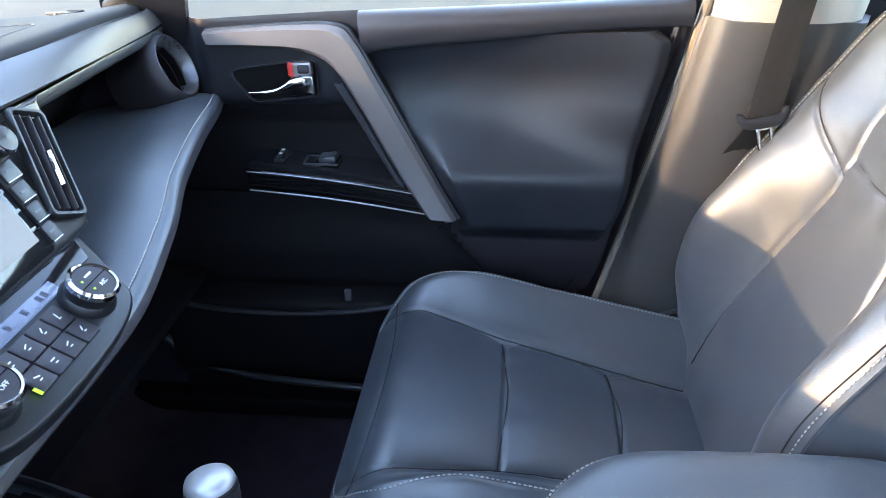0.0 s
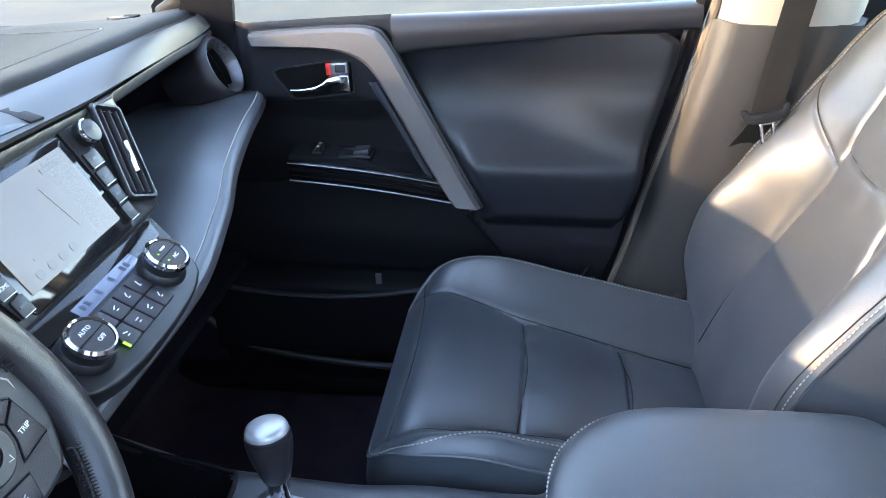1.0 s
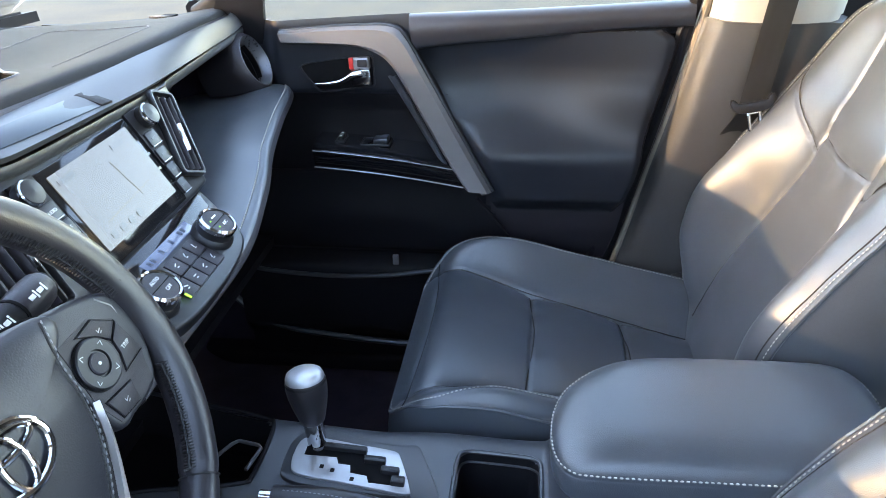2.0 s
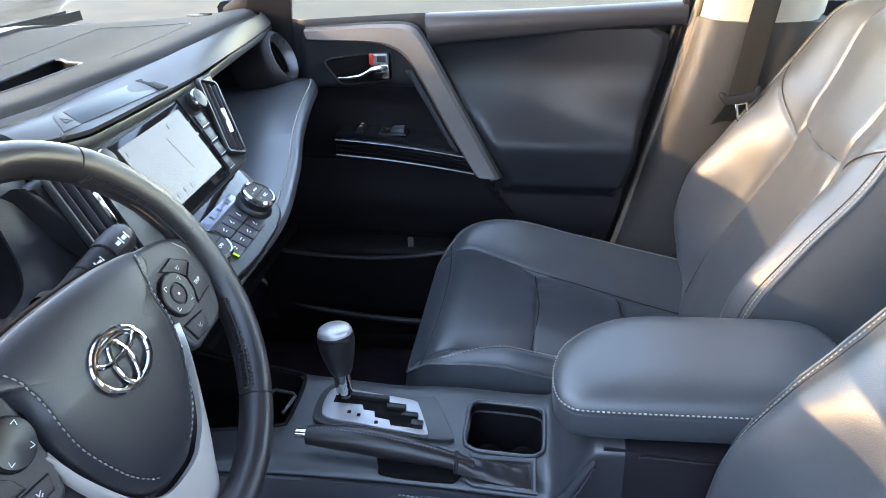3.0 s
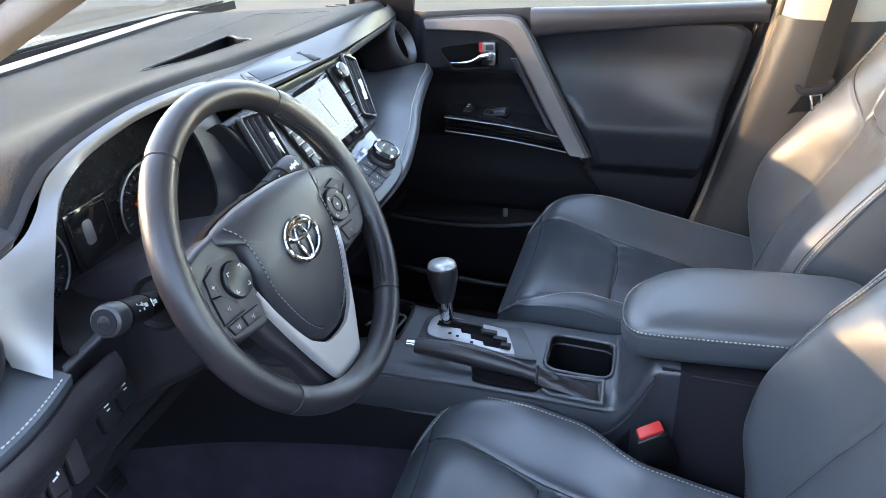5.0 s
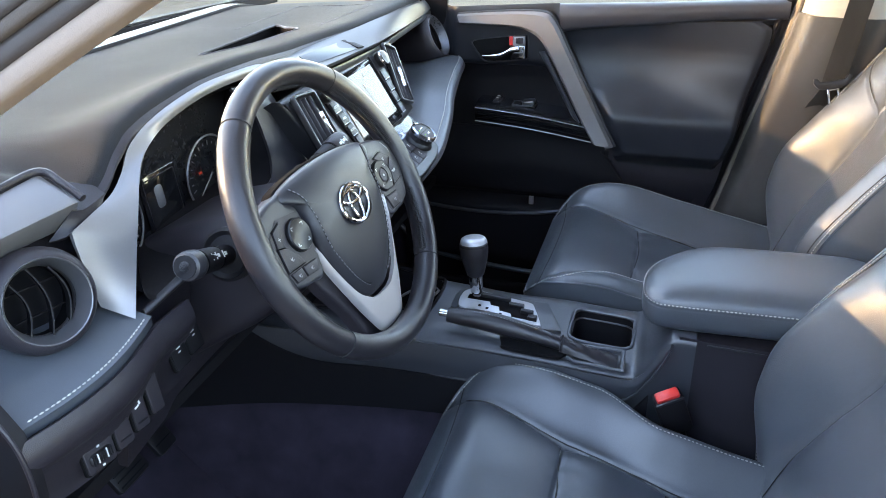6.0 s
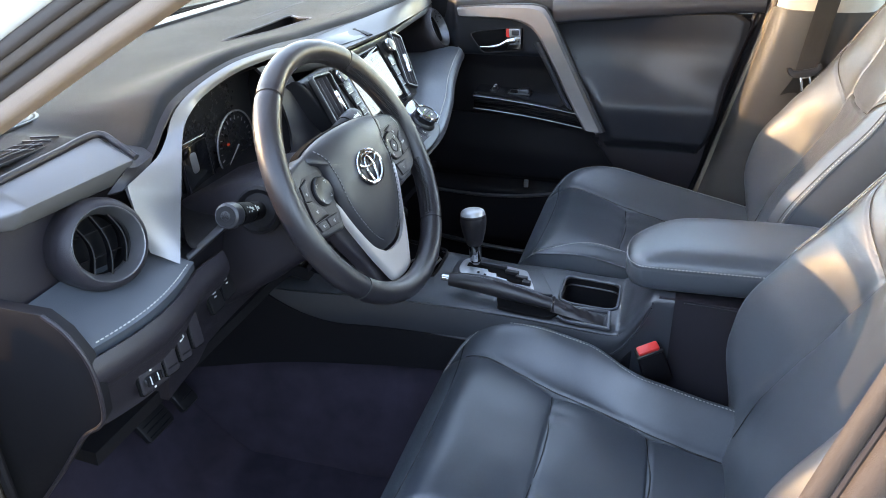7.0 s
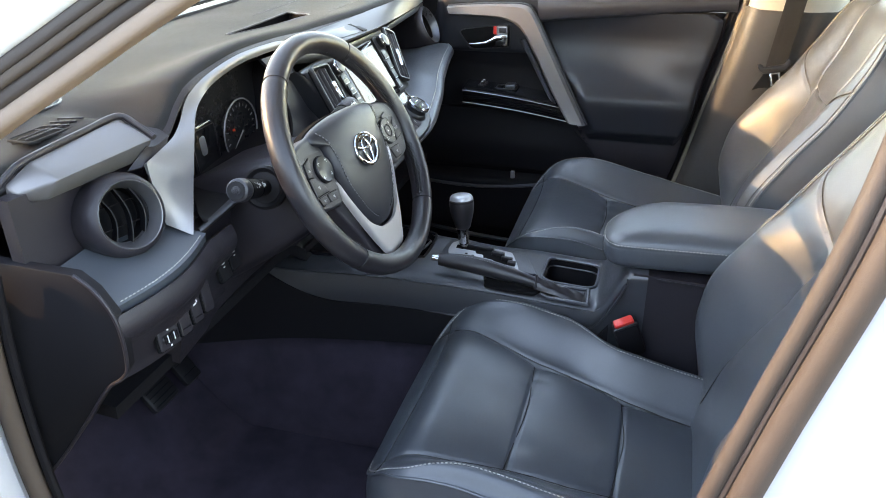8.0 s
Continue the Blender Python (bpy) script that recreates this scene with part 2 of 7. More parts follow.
def stitches(path, length=0.0036, gap=0.0022, r=0.00075):
    """A row of thread stitches along a path."""
    path = [Vector(p) for p in path]
    d = [0.0]
    for a, b in zip(path, path[1:]):
        d.append(d[-1] + (b - a).length)

    def at(s):
        s = min(max(s, 0), d[-1])
        j = max(0, min(len(d) - 2, int(np.searchsorted(d, s)) - 1))
        return path[j].lerp(path[j + 1], (s - d[j]) / max(1e-9, d[j + 1] - d[j]))
    bm = bmesh.new()
    s = 0.0
    while s + length < d[-1]:
        a, b = at(s), at(s + length)
        t = (b - a).normalized()
        e = t.orthogonal().normalized()
        f = t.cross(e)
        rings = []
        for w, q in ((0.0, 0.35), (0.25, 1.0), (0.75, 1.0), (1.0, 0.35)):
            c = a.lerp(b, w)
            rings.append([bm.verts.new(c + (e * math.cos(k * math.pi / 2.5) + f * math.sin(k * math.pi / 2.5)) * r * q) for k in range(5)])
        for p, q in zip(rings, rings[1:]):
            for k in range(5):
                bm.faces.new((p[k], p[(k + 1) % 5], q[(k + 1) % 5], q[k]))
        bm.faces.new(rings[0])
        bm.faces.new(rings[-1])
        s += length + gap
    return bm


def box(size, bevel=0.002, m=Matrix(), seg=2, taper=1.0):
    """A block with rounded edges, centred on the pose m; taper: its top's width over its base's."""
    bm = bmesh.new()
    bmesh.ops.create_cube(bm, size=1.0)
    for v in bm.verts:
        k = taper if v.co.z > 0 else 1.0
        v.co = Vector((v.co.x * size[0] * k, v.co.y * size[1] * k, v.co.z * size[2]))
    if bevel:
        bmesh.ops.bevel(bm, geom=bm.edges[:], offset=min(bevel, min(size) * 0.45), segments=seg, profile=0.5, affect="EDGES")
    bmesh.ops.transform(bm, matrix=m, verts=bm.verts)
    return bm


def prism(outline, depth, m=Matrix(), bevel=0.0015, seg=2):
    """A plate: a flat outline (x, y) with a depth along z, its upper edge rounded."""
    bm = bmesh.new()
    lo = [bm.verts.new((x, y, 0)) for x, y in outline]
    hi = [bm.verts.new((x, y, depth)) for x, y in outline]
    n = len(outline)
    bm.faces.new(lo)
    top = bm.faces.new(hi)
    for k in range(n):
        bm.faces.new((lo[k], lo[(k + 1) % n], hi[(k + 1) % n], hi[k]))
    bmesh.ops.recalc_face_normals(bm, faces=bm.faces)
    if bevel:
        bmesh.ops.bevel(bm, geom=[e for e in top.edges], offset=bevel, segments=seg, profile=0.5, affect="EDGES")
    bmesh.ops.transform(bm, matrix=m, verts=bm.verts)
    return bm


def rounded(w, h, r, n=5):
    """The outline of a rectangle w by h with round corners."""
    out = []
    for cx, cy, a in ((w / 2 - r, h / 2 - r, 0), (-w / 2 + r, h / 2 - r, 90), (-w / 2 + r, -h / 2 + r, 180), (w / 2 - r, -h / 2 + r, 270)):
        for k in range(n + 1):
            b = radians(a + 90 * k / n)
            out.append((cx + r * math.cos(b), cy + r * math.sin(b)))
    return out


def smooth_outline(points, n=48):
    return [(p.x, p.y) for p in spline([(x, y, 0) for x, y in points], n, closed=True)]


def turned(profile, m=Matrix(), n=32):
    """A turned body: profile of (radius, height) round the z axis."""
    rings = [[Vector((r * math.cos(2 * math.pi * k / n), r * math.sin(2 * math.pi * k / n), z)) for k in range(n)] for r, z in profile]
    bm = loft(rings, caps=False)
    bmesh.ops.transform(bm, matrix=m, verts=bm.verts)
    return bm


def ring_frame(outer, inner, depth, m=Matrix(), crown=0.0):
    """A frame between two outlines of as many points, with a depth."""
    n = len(outer)
    rings = []
    for shape, z in ((outer, 0), (outer, depth * 0.7), ([((a[0] * 3 + b[0]) / 4, (a[1] * 3 + b[1]) / 4) for a, b in zip(outer, inner)], depth + crown), ([((a[0] + b[0] * 3) / 4, (a[1] + b[1] * 3) / 4) for a, b in zip(outer, inner)], depth + crown), (inner, depth * 0.7), (inner, 0)):
        rings.append([Vector((x, y, z)) for x, y in shape])
    rings.append(rings[0])
    bm = loft(rings, caps=False)
    bmesh.ops.remove_doubles(bm, verts=bm.verts, dist=1e-7)
    bmesh.ops.transform(bm, matrix=m, verts=bm.verts)
    return bm


def axes(origin, x, z):
    """A pose with its x along x and its z as near as can be to z."""
    x = Vector(x).normalized()
    y = Vector(z).cross(x).normalized()
    z = x.cross(y)
    m = Matrix((x, y, z)).transposed().to_4x4()
    m.translation = Vector(origin)
    return m


def words(text, size, m, mat, parent, name="lettering"):
    """Raised lettering in the built-in font, centred on the pose m."""
    cu = bpy.data.curves.new(name, "FONT")
    cu.body, cu.size, cu.extrude, cu.align_x, cu.align_y = text, size, 0.0002, "CENTER", "CENTER"
    tmp = bpy.data.objects.new(name, cu)
    me = bpy.data.meshes.new_from_object(tmp)
    bpy.data.objects.remove(tmp)
    me.transform(m)
    ob = new(name, me)
    me.materials.clear()
    me.materials.append(mat)
    ob.parent = parent
    return ob


def clamp(a, lo=0.0, hi=1.0):
    return min(hi, max(lo, a))


def ease(a, b, q):
    s = clamp((q - a) / (b - a))
    return s * s * (3 - 2 * s)


def bump_at(d, w):
    return math.exp(-(d / w) ** 2)


# ---- ground and car shell ----
def ground_sheet():
    def f(u, v):
        r = 1500 * (u ** 5)
        a = 2 * math.pi * v
        return (r * math.cos(a), r * math.sin(a), 0.004 * noise.noise(Vector((r * math.cos(a), r * math.sin(a), 0))) if r < 30 else 0)
    bm = sheet(f, 40, 64)
    bmesh.ops.remove_doubles(bm, verts=bm.verts, dist=1e-5)
    return bm


tagged(part("ground", ground_sheet(), GROUND), "dry sandy sunlit parking ground round the car", "ground", kind="structure")

# added out of view: blocks low sky light through the open doorway
WALL = material("dark_light_block", (0.11, 0.105, 0.10), 0.85, vary=0.3, vary_scale=1.2, grain=0.8, grain_scale=40)
tagged(part("light_block_wall", box((16.0, 0.25, 2.1), 0.02, pose(0.5, -4.4, 1.05)), WALL), "unseen dark wall added behind the open door to hold back side light", "wall", kind="structure")

floor = tagged(part("floor", sheet(lambda u, v: (-1.05 + 1.75 * u, -0.74 + 1.48 * v, 0.335 + 0.36 * ease(-0.66, -1.05, -1.05 + 1.75 * u) + 0.003 * noise.noise(Vector((u * 30, v * 30, 2)))), 70, 60, 0.03), CARPET),
               "black carpeted car floor rising into the footwell", "floor", kind="structure")
tunnel = tagged(part("floor_tunnel", sheet(lambda u, v: (-1.04 + 1.6 * u, (2 * v - 1) * 0.20, 0.32 + 0.25 * (1 - abs(2 * v - 1) ** 4) ** 0.5 + 0.34 * ease(-0.62, -1.05, -1.04 + 1.6 * u)), 40, 30, 0.01), CARPET),
                "carpeted hump along the middle of the floor", "floor", kind="structure")
firewall = tagged(part("wall_front", sheet(lambda u, v: (-1.05 - 0.02 * v, -0.76 + 1.52 * u, 0.5 + 0.56 * v), 20, 8, 0.03), CARPET), "dark carpeted bulkhead behind the dashboard", "wall", kind="structure")
rear = tagged(part("wall_rear", sheet(lambda u, v: (1.35 + 0.12 * v, -0.72 + 1.44 * u, 0.4 + 0.75 * v), 16, 8, 0.04), PLASTIC_D), "dark wall closing the cabin behind the front seats", "wall", kind="structure")


def roof_skin(z, inset):
    def f(u, v):
        x = -0.20 + inset + (1.75 - 2 * inset) * u
        s = 2 * v - 1
        w = (0.57 - inset) + 0.03 * math.sin(math.pi * u)
        return (x - 0.10 * (1 - s * s) * (1 - u), w * s, z + 0.10 * (1 - s * s) ** 0.7 * (0.5 + 0.5 * math.sin(math.pi * min(1, u + 0.25))) - 0.02 * (1 - u))
    bm = sheet(f, 56, 40, 0.02)
    return bm


tagged(part("roof", roof_skin(1.585, 0.0), WHITE_PAINT), "white painted roof of the car", "roof", kind="structure")
tagged(part("ceiling", roof_skin(1.55, 0.01), HEADLINER), "pale grey cloth headliner over the cabin", "ceiling", kind="structure")


def bar(path, w, d, side, n=24, round_edge=0.25):
    """A pillar along a path: w wide along side, d deep across it."""
    pts = spline(path, n)
    side = Vector(side)
    rings = []
    for i, p in enumerate(pts):
        t = (pts[min(i + 1, n - 1)] - pts[max(i - 1, 0)]).normalized()
        s = (side - t * side.dot(t)).normalized()
        o = t.cross(s)
        ww = w(i / (n - 1)) if callable(w) else w
        dd = d(i / (n - 1)) if callable(d) else d
        rings.append([p + s * x + o * y for x, y in rounded(ww, dd, min(ww, dd) * round_edge, 3)])
    return loft(rings)


A_IN = [(-0.70, 1.06), (-0.62, 1.11), (-0.483, 1.22), (-0.37, 1.302), (-0.10, 1.46), (0.10, 1.535)]
A_DRIVER = [(-0.70, -0.770, 1.03), (-0.668, -0.752, 1.09), (-0.62, -0.731, 1.143), (-0.50, -0.686, 1.222), (-0.40, -0.649, 1.286), (-0.25, -0.60, 1.375), (-0.10, -0.568, 1.455), (0.10, -0.55, 1.535)]


def a_pillar(side):
    """The windscreen pillar: pale cloth-grained trim inside, a rubber seal, white body outside."""
    y = [0.745, 0.74, 0.715, 0.645, 0.575, 0.55]
    t = thing("windshield_pillar", "sloping windshield pillar with brown-grey trim and black rubber seal" if side < 0 else "sloping windshield pillar with dark grained trim", "pillar", "windshield pillars", "structure")
    if side > 0:
        part("pillar_trim", bar([(x + 0.045, yy + 0.035, z + 0.035) for (x, z), yy in zip(A_IN, y)], 0.06, 0.06, (-0.55, 0.0, 0.83)), PLASTIC_D, t, "dark grained trim")
        return t
    up = Vector((-0.53, 0.0, 0.85))
    for nm, mat, rise, out, w, d, lab in (("pillar_trim", PILLAR, 0.009, 0.0, 0.021, 0.040, "brown-grey grained trim"),
                                          ("seal", SEAL, 0.0245, 0.004, 0.017, 0.030, "brown rubber door seal"),
                                          ("seal_bead", SEAL_CLOTH, 0.0365, 0.010, 0.012, 0.026, "rolled rubber bead"),
                                          ("seal_lip", SEAL, 0.0485, 0.012, 0.014, 0.030, "ribbed rubber lip"),
                                          ("body_flange", WHITE_PAINT, 0.082, 0.022, 0.056, 0.050, "white painted door flange")):
        # the parts lie one above the other, each further out
        path = [Vector(p) + up * rise + Vector((0, d / 2 - out, 0)) for p in A_DRIVER]
        part(nm, bar(path, w, d, tuple(up), round_edge=0.34), mat, t, lab)
    return t


a_pillar(-1)
a_pillar(1)

# windscreen and its black border
screen_base = [(-1.06, -0.72, 1.092), (-1.10, -0.35, 1.110), (-1.12, 0.0, 1.114), (-1.10, 0.35, 1.112), (-1.05, 0.74, 1.105)]
screen_top = [(-0.18, -0.53, 1.545), (-0.24, -0.27, 1.60), (-0.26, 0.0, 1.615), (-0.24, 0.27, 1.60), (-0.18, 0.53, 1.545)]
sb, st = spline(screen_base, 21), spline(screen_top, 21)
win = thing("windshield", "clear windshield glass with a black lower border", "windshield", kind="structure")
pane = part("pane", sheet(lambda u, v: sb[round(u * 20)].lerp(st[round(u * 20)], v) + Vector((-0.02, 0, 0.02)) * math.sin(math.pi * v), 20, 10, 0.004), GLASS, win)
pane.visible_shadow = False
part("border", sheet(lambda u, v: sb[round(u * 20)] + Vector((-0.035 + 0.07 * v, 0, -0.012 + 0.02 * v)), 20, 2, 0.004), PLASTIC_D, win, "black cowl border")

# bonnet, with the wipers' trough before the glass
tagged(part("bonnet", sheet(lambda u, v: (-1.16 - 1.0 * v, (2 * u - 1) * (0.78 - 0.12 * v * v), 1.078 + 0.02 * math.sin(math.pi * u) - 0.16 * v ** 1.8 - 0.10 * abs(2 * u - 1) ** 6), 30, 20, 0.02), WHITE_PAINT),
       "white painted bonnet ahead of the windshield", "bonnet", kind="structure")
for s in (-1, 1):
    tagged(part("fender", sheet(lambda u, v: (-0.80 - 1.25 * u, s * (0.80 + 0.09 * math.sin(math.pi * min(1, v * 0.9)) - 0.10 * u * u), 1.04 - 0.63 * v - 0.12 * u ** 2), 16, 12, 0.02), WHITE_PAINT),
           "white painted front wing of the car", "fender", kind="structure")
    tagged(part("kick_panel", sheet(lambda u, v: (-1.06 + (0.47 if s > 0 else 0.25) * u, s * (0.715 - 0.01 * math.sin(math.pi * v)), 0.33 + (0.68 if s > 0 else 0.40) * v), 10, 10, 0.01), CARPET), "dark carpeted kick panel beside the footwell", "trim panel", kind="structure")
    tagged(part("sill", bar([(-0.95, s * 0.79, 0.28), (-0.2, s * 0.80, 0.285), (0.9, s * 0.80, 0.285)], 0.10, 0.16, (0, 1, 0)), WHITE_PAINT), "white painted door sill of the car", "sill", kind="structure")
    tagged(part("scuff_plate", bar([(-0.90, s * 0.715, 0.352), (-0.2, s * 0.715, 0.355), (0.75, s * 0.715, 0.355)], 0.09, 0.045, (0, 1, 0)), PLASTIC_D, None), "black plastic scuff plate along the door sill", "sill plate", kind="structure")

# cowl between wall and glass, closing the dashboard's far edge
tagged(part("cowl", sheet(lambda u, v: (sb[round(u * 20)].x - 0.12 + 0.17 * v, sb[round(u * 20)].y * 1.04, sb[round(u * 20)].z - 0.032 + 0.02 * v), 20, 3, 0.02), PLASTIC_D), "black plastic cowl below the windshield", "cowl", kind="structure")


def b_pillar(side):
    t = thing("door_pillar", "dark grained door pillar trim below pale upper trim" if side > 0 else "white painted door pillar with tan-lit rubber seal", "pillar", "door pillars", "structure")
    if side > 0:
        def low(u, v):
            z = 0.42 + 0.70 * v
            x0 = table([(0.42, 0.112), (0.63, 0.172), (0.875, 0.228), (0.995, 0.256), (1.126, 0.283)], z)
            w = 0.21
            y = 0.672 - 0.035 * ease(0.55, 1.0, z) - 0.02 * math.sin(math.pi * clamp(u * 1.1)) + 0.022 * (1 - ease(0.0, 0.12, u)) + 0.05 * ease(0.85, 1.0, u)
            y += 0.012 * bump_at(u - 0.62, 0.16) * ease(0.7, 0.8, z)
            return (x0 + w * u, y, z)
        part("lower_trim", sheet(low, 40, 40, -0.02), PILLAR_LOW, t, "dark grained plastic lower trim", 60)

        def high(u, v):
            z = 1.124 + 0.42 * v
            x0 = 0.283 + (z - 1.124) * 0.12
            w = 0.20 - 0.03 * v
            return (x0 + w * u, 0.645 - 0.10 * v - 0.02 * math.sin(math.pi * u) + 0.03 * (1 - ease(0, 0.12, u)) + 0.05 * ease(0.85, 1, u), z)
        part("upper_trim", sheet(high, 24, 20, -0.02), BEIGE, t, "pale grey upper trim", 60)
        seal = [(table([(0.42, 0.10), (0.63, 0.16), (0.875, 0.216), (0.995, 0.244), (1.126, 0.271), (1.5, 0.32)], z), 0.682 - 0.03 * ease(0.55, 1.0, z) - 0.10 * ease(1.12, 1.6, z), z) for z in (0.45, 0.63, 0.8, 0.95, 1.1, 1.3, 1.5)]
        part("seal", tube(spline(seal, 40), 0.0075, 10), TAN, t, "tan rubber edge seal")
        part("seal_channel", tube([p + Vector((-0.017, 0.012, 0)) for p in spline(seal, 40)], 0.011, 8), PLASTIC_D, t)
    else:
        edge = [(0.06, -0.784, 0.42), (0.11, -0.784, 0.60), (0.156, -0.782, 0.80), (0.205, -0.769, 1.0), (0.254, -0.757, 1.2), (0.29, -0.69, 1.38), (0.31, -0.60, 1.53)]
        e = spline(edge, 40)
        part("seal", tube([p + Vector((0.004, 0.004, 0)) for p in e], 0.0085, 12), SEAL_CLOTH, t, "brown flocked door seal")
        part("seal_groove", tube([p + Vector((0.0135, 0.0, 0)) for p in e], 0.004, 8), SEAL, t, "dark groove beside the seal")
        part("seal_lip", tube([p + Vector((0.029, -0.003, 0)) for p in e], 0.0135, 14, flat=1.0), SEAL_CLOTH, t, "rolled outer lip of the seal")
        part("body_jamb", sheet(lambda u, v: e[round(v * 39)] + Vector((0.041 + 0.26 * u, -0.002 - 0.035 * ease(0.05, 0.25, u) - 0.03 * ease(0.25, 1, u), 0)), 14, 39, 0.02), WHITE_PAINT, t, "white painted door jamb")
        part("inner_trim", sheet(lambda u, v: e[round(v * 39)] + Vector((0.005 + 0.2 * u, 0.012 + 0.07 * ease(0, 0.4, u), 0)), 10, 39, -0.01), PLASTIC, t, "dark grained inner trim")
    return t


b_pillar(1)
b_pillar(-1)

# hinge post ahead of the driver's doorway
hinge = thing("hinge_pillar", "white painted hinge pillar with brown rubber seal", "pillar", kind="structure")
hp_ = spline([(-0.60, -0.768, 1.02), (-0.618, -0.764, 0.90), (-0.624, -0.762, 0.78), (-0.620, -0.760, 0.67), (-0.598, -0.756, 0.50), (-0.56, -0.752, 0.40)], 40)
part("seal", tube([p + Vector((-0.006, -0.004, 0)) for p in hp_], 0.0125, 12), SEAL_CLOTH, hinge, "brown rubber door seal")
part("seal_channel", tube([p + Vector((0.012, 0.006, 0)) for p in hp_], 0.006, 8), PLASTIC_D, hinge)
part("body_post", sheet(lambda u, v: hp_[round(v * 39)] + Vector((-0.026 - 0.30 * u, -0.010 - 0.03 * ease(0, 0.3, u), 0)), 12, 39, 0.012), WHITE_PAINT, hinge, "white painted post")

# the driver's door, swung wide open past the doorway
dd = thing("driver_door", "driver's door swung wide open, white outside and dark inside", "car door")
DM = pose(-0.80, -0.84, 0, 0, 0, -68)
part("outer_skin", sheet(lambda u, v: DM @ Vector((0.02 + 1.05 * u, -0.06 - 0.05 * math.sin(math.pi * v), 0.40 + 0.71 * v)), 16, 12, 0.015), WHITE_PAINT, dd, "white painted outer skin")
part("inner_panel", sheet(lambda u, v: DM @ Vector((0.02 + 1.05 * u, 0.06 + 0.03 * math.sin(math.pi * v) * math.sin(math.pi * u), 0.40 + 0.71 * v)), 16, 12, -0.015), PLASTIC, dd, "dark plastic inner panel")
part("door_edge", sheet(lambda u, v: DM @ Vector((1.07, -0.06 + 0.12 * u, 0.40 + 0.71 * v)), 4, 8, 0.01), WHITE_PAINT, dd)
part("window_frame", bar([tuple(DM @ Vector(p)) for p in ((0.10, 0.0, 1.10), (0.45, 0.04, 1.32), (0.80, 0.10, 1.50), (1.02, 0.10, 1.50), (1.06, 0.02, 1.12))], 0.04, 0.03, (0, 0, 1)), PLASTIC_D, dd, "black window frame")

# rear side walls and the rear doors' inner faces, below the glass line
for s in (-1, 1):
    tagged(part("rear_door_trim", sheet(lambda u, v: (0.46 + 0.92 * u, s * (0.70 - 0.03 * math.sin(math.pi * v)), 0.42 + 0.72 * v), 16, 10, 0.03), PLASTIC_D), "dark plastic trim of the rear door", "door trim", kind="structure")
    tagged(part("body_side", sheet(lambda u, v: (0.42 + 1.4 * u, s * (0.86 - 0.04 * v * v), 0.35 + 0.80 * v), 16, 10, 0.02), WHITE_PAINT), "white painted body side behind the door", "body panel", kind="structure")
    tagged(part("rear_pillar", bar([(1.30, s * 0.70, 1.12), (1.25, s * 0.62, 1.35), (1.2, s * 0.56, 1.55)], 0.25, 0.05, (1, 0, 0)), BEIGE), "pale rear roof pillar trim", "pillar", kind="structure")

# ---- front seats ----
TILT_C, TILT_B = radians(12.5), radians(21.0)


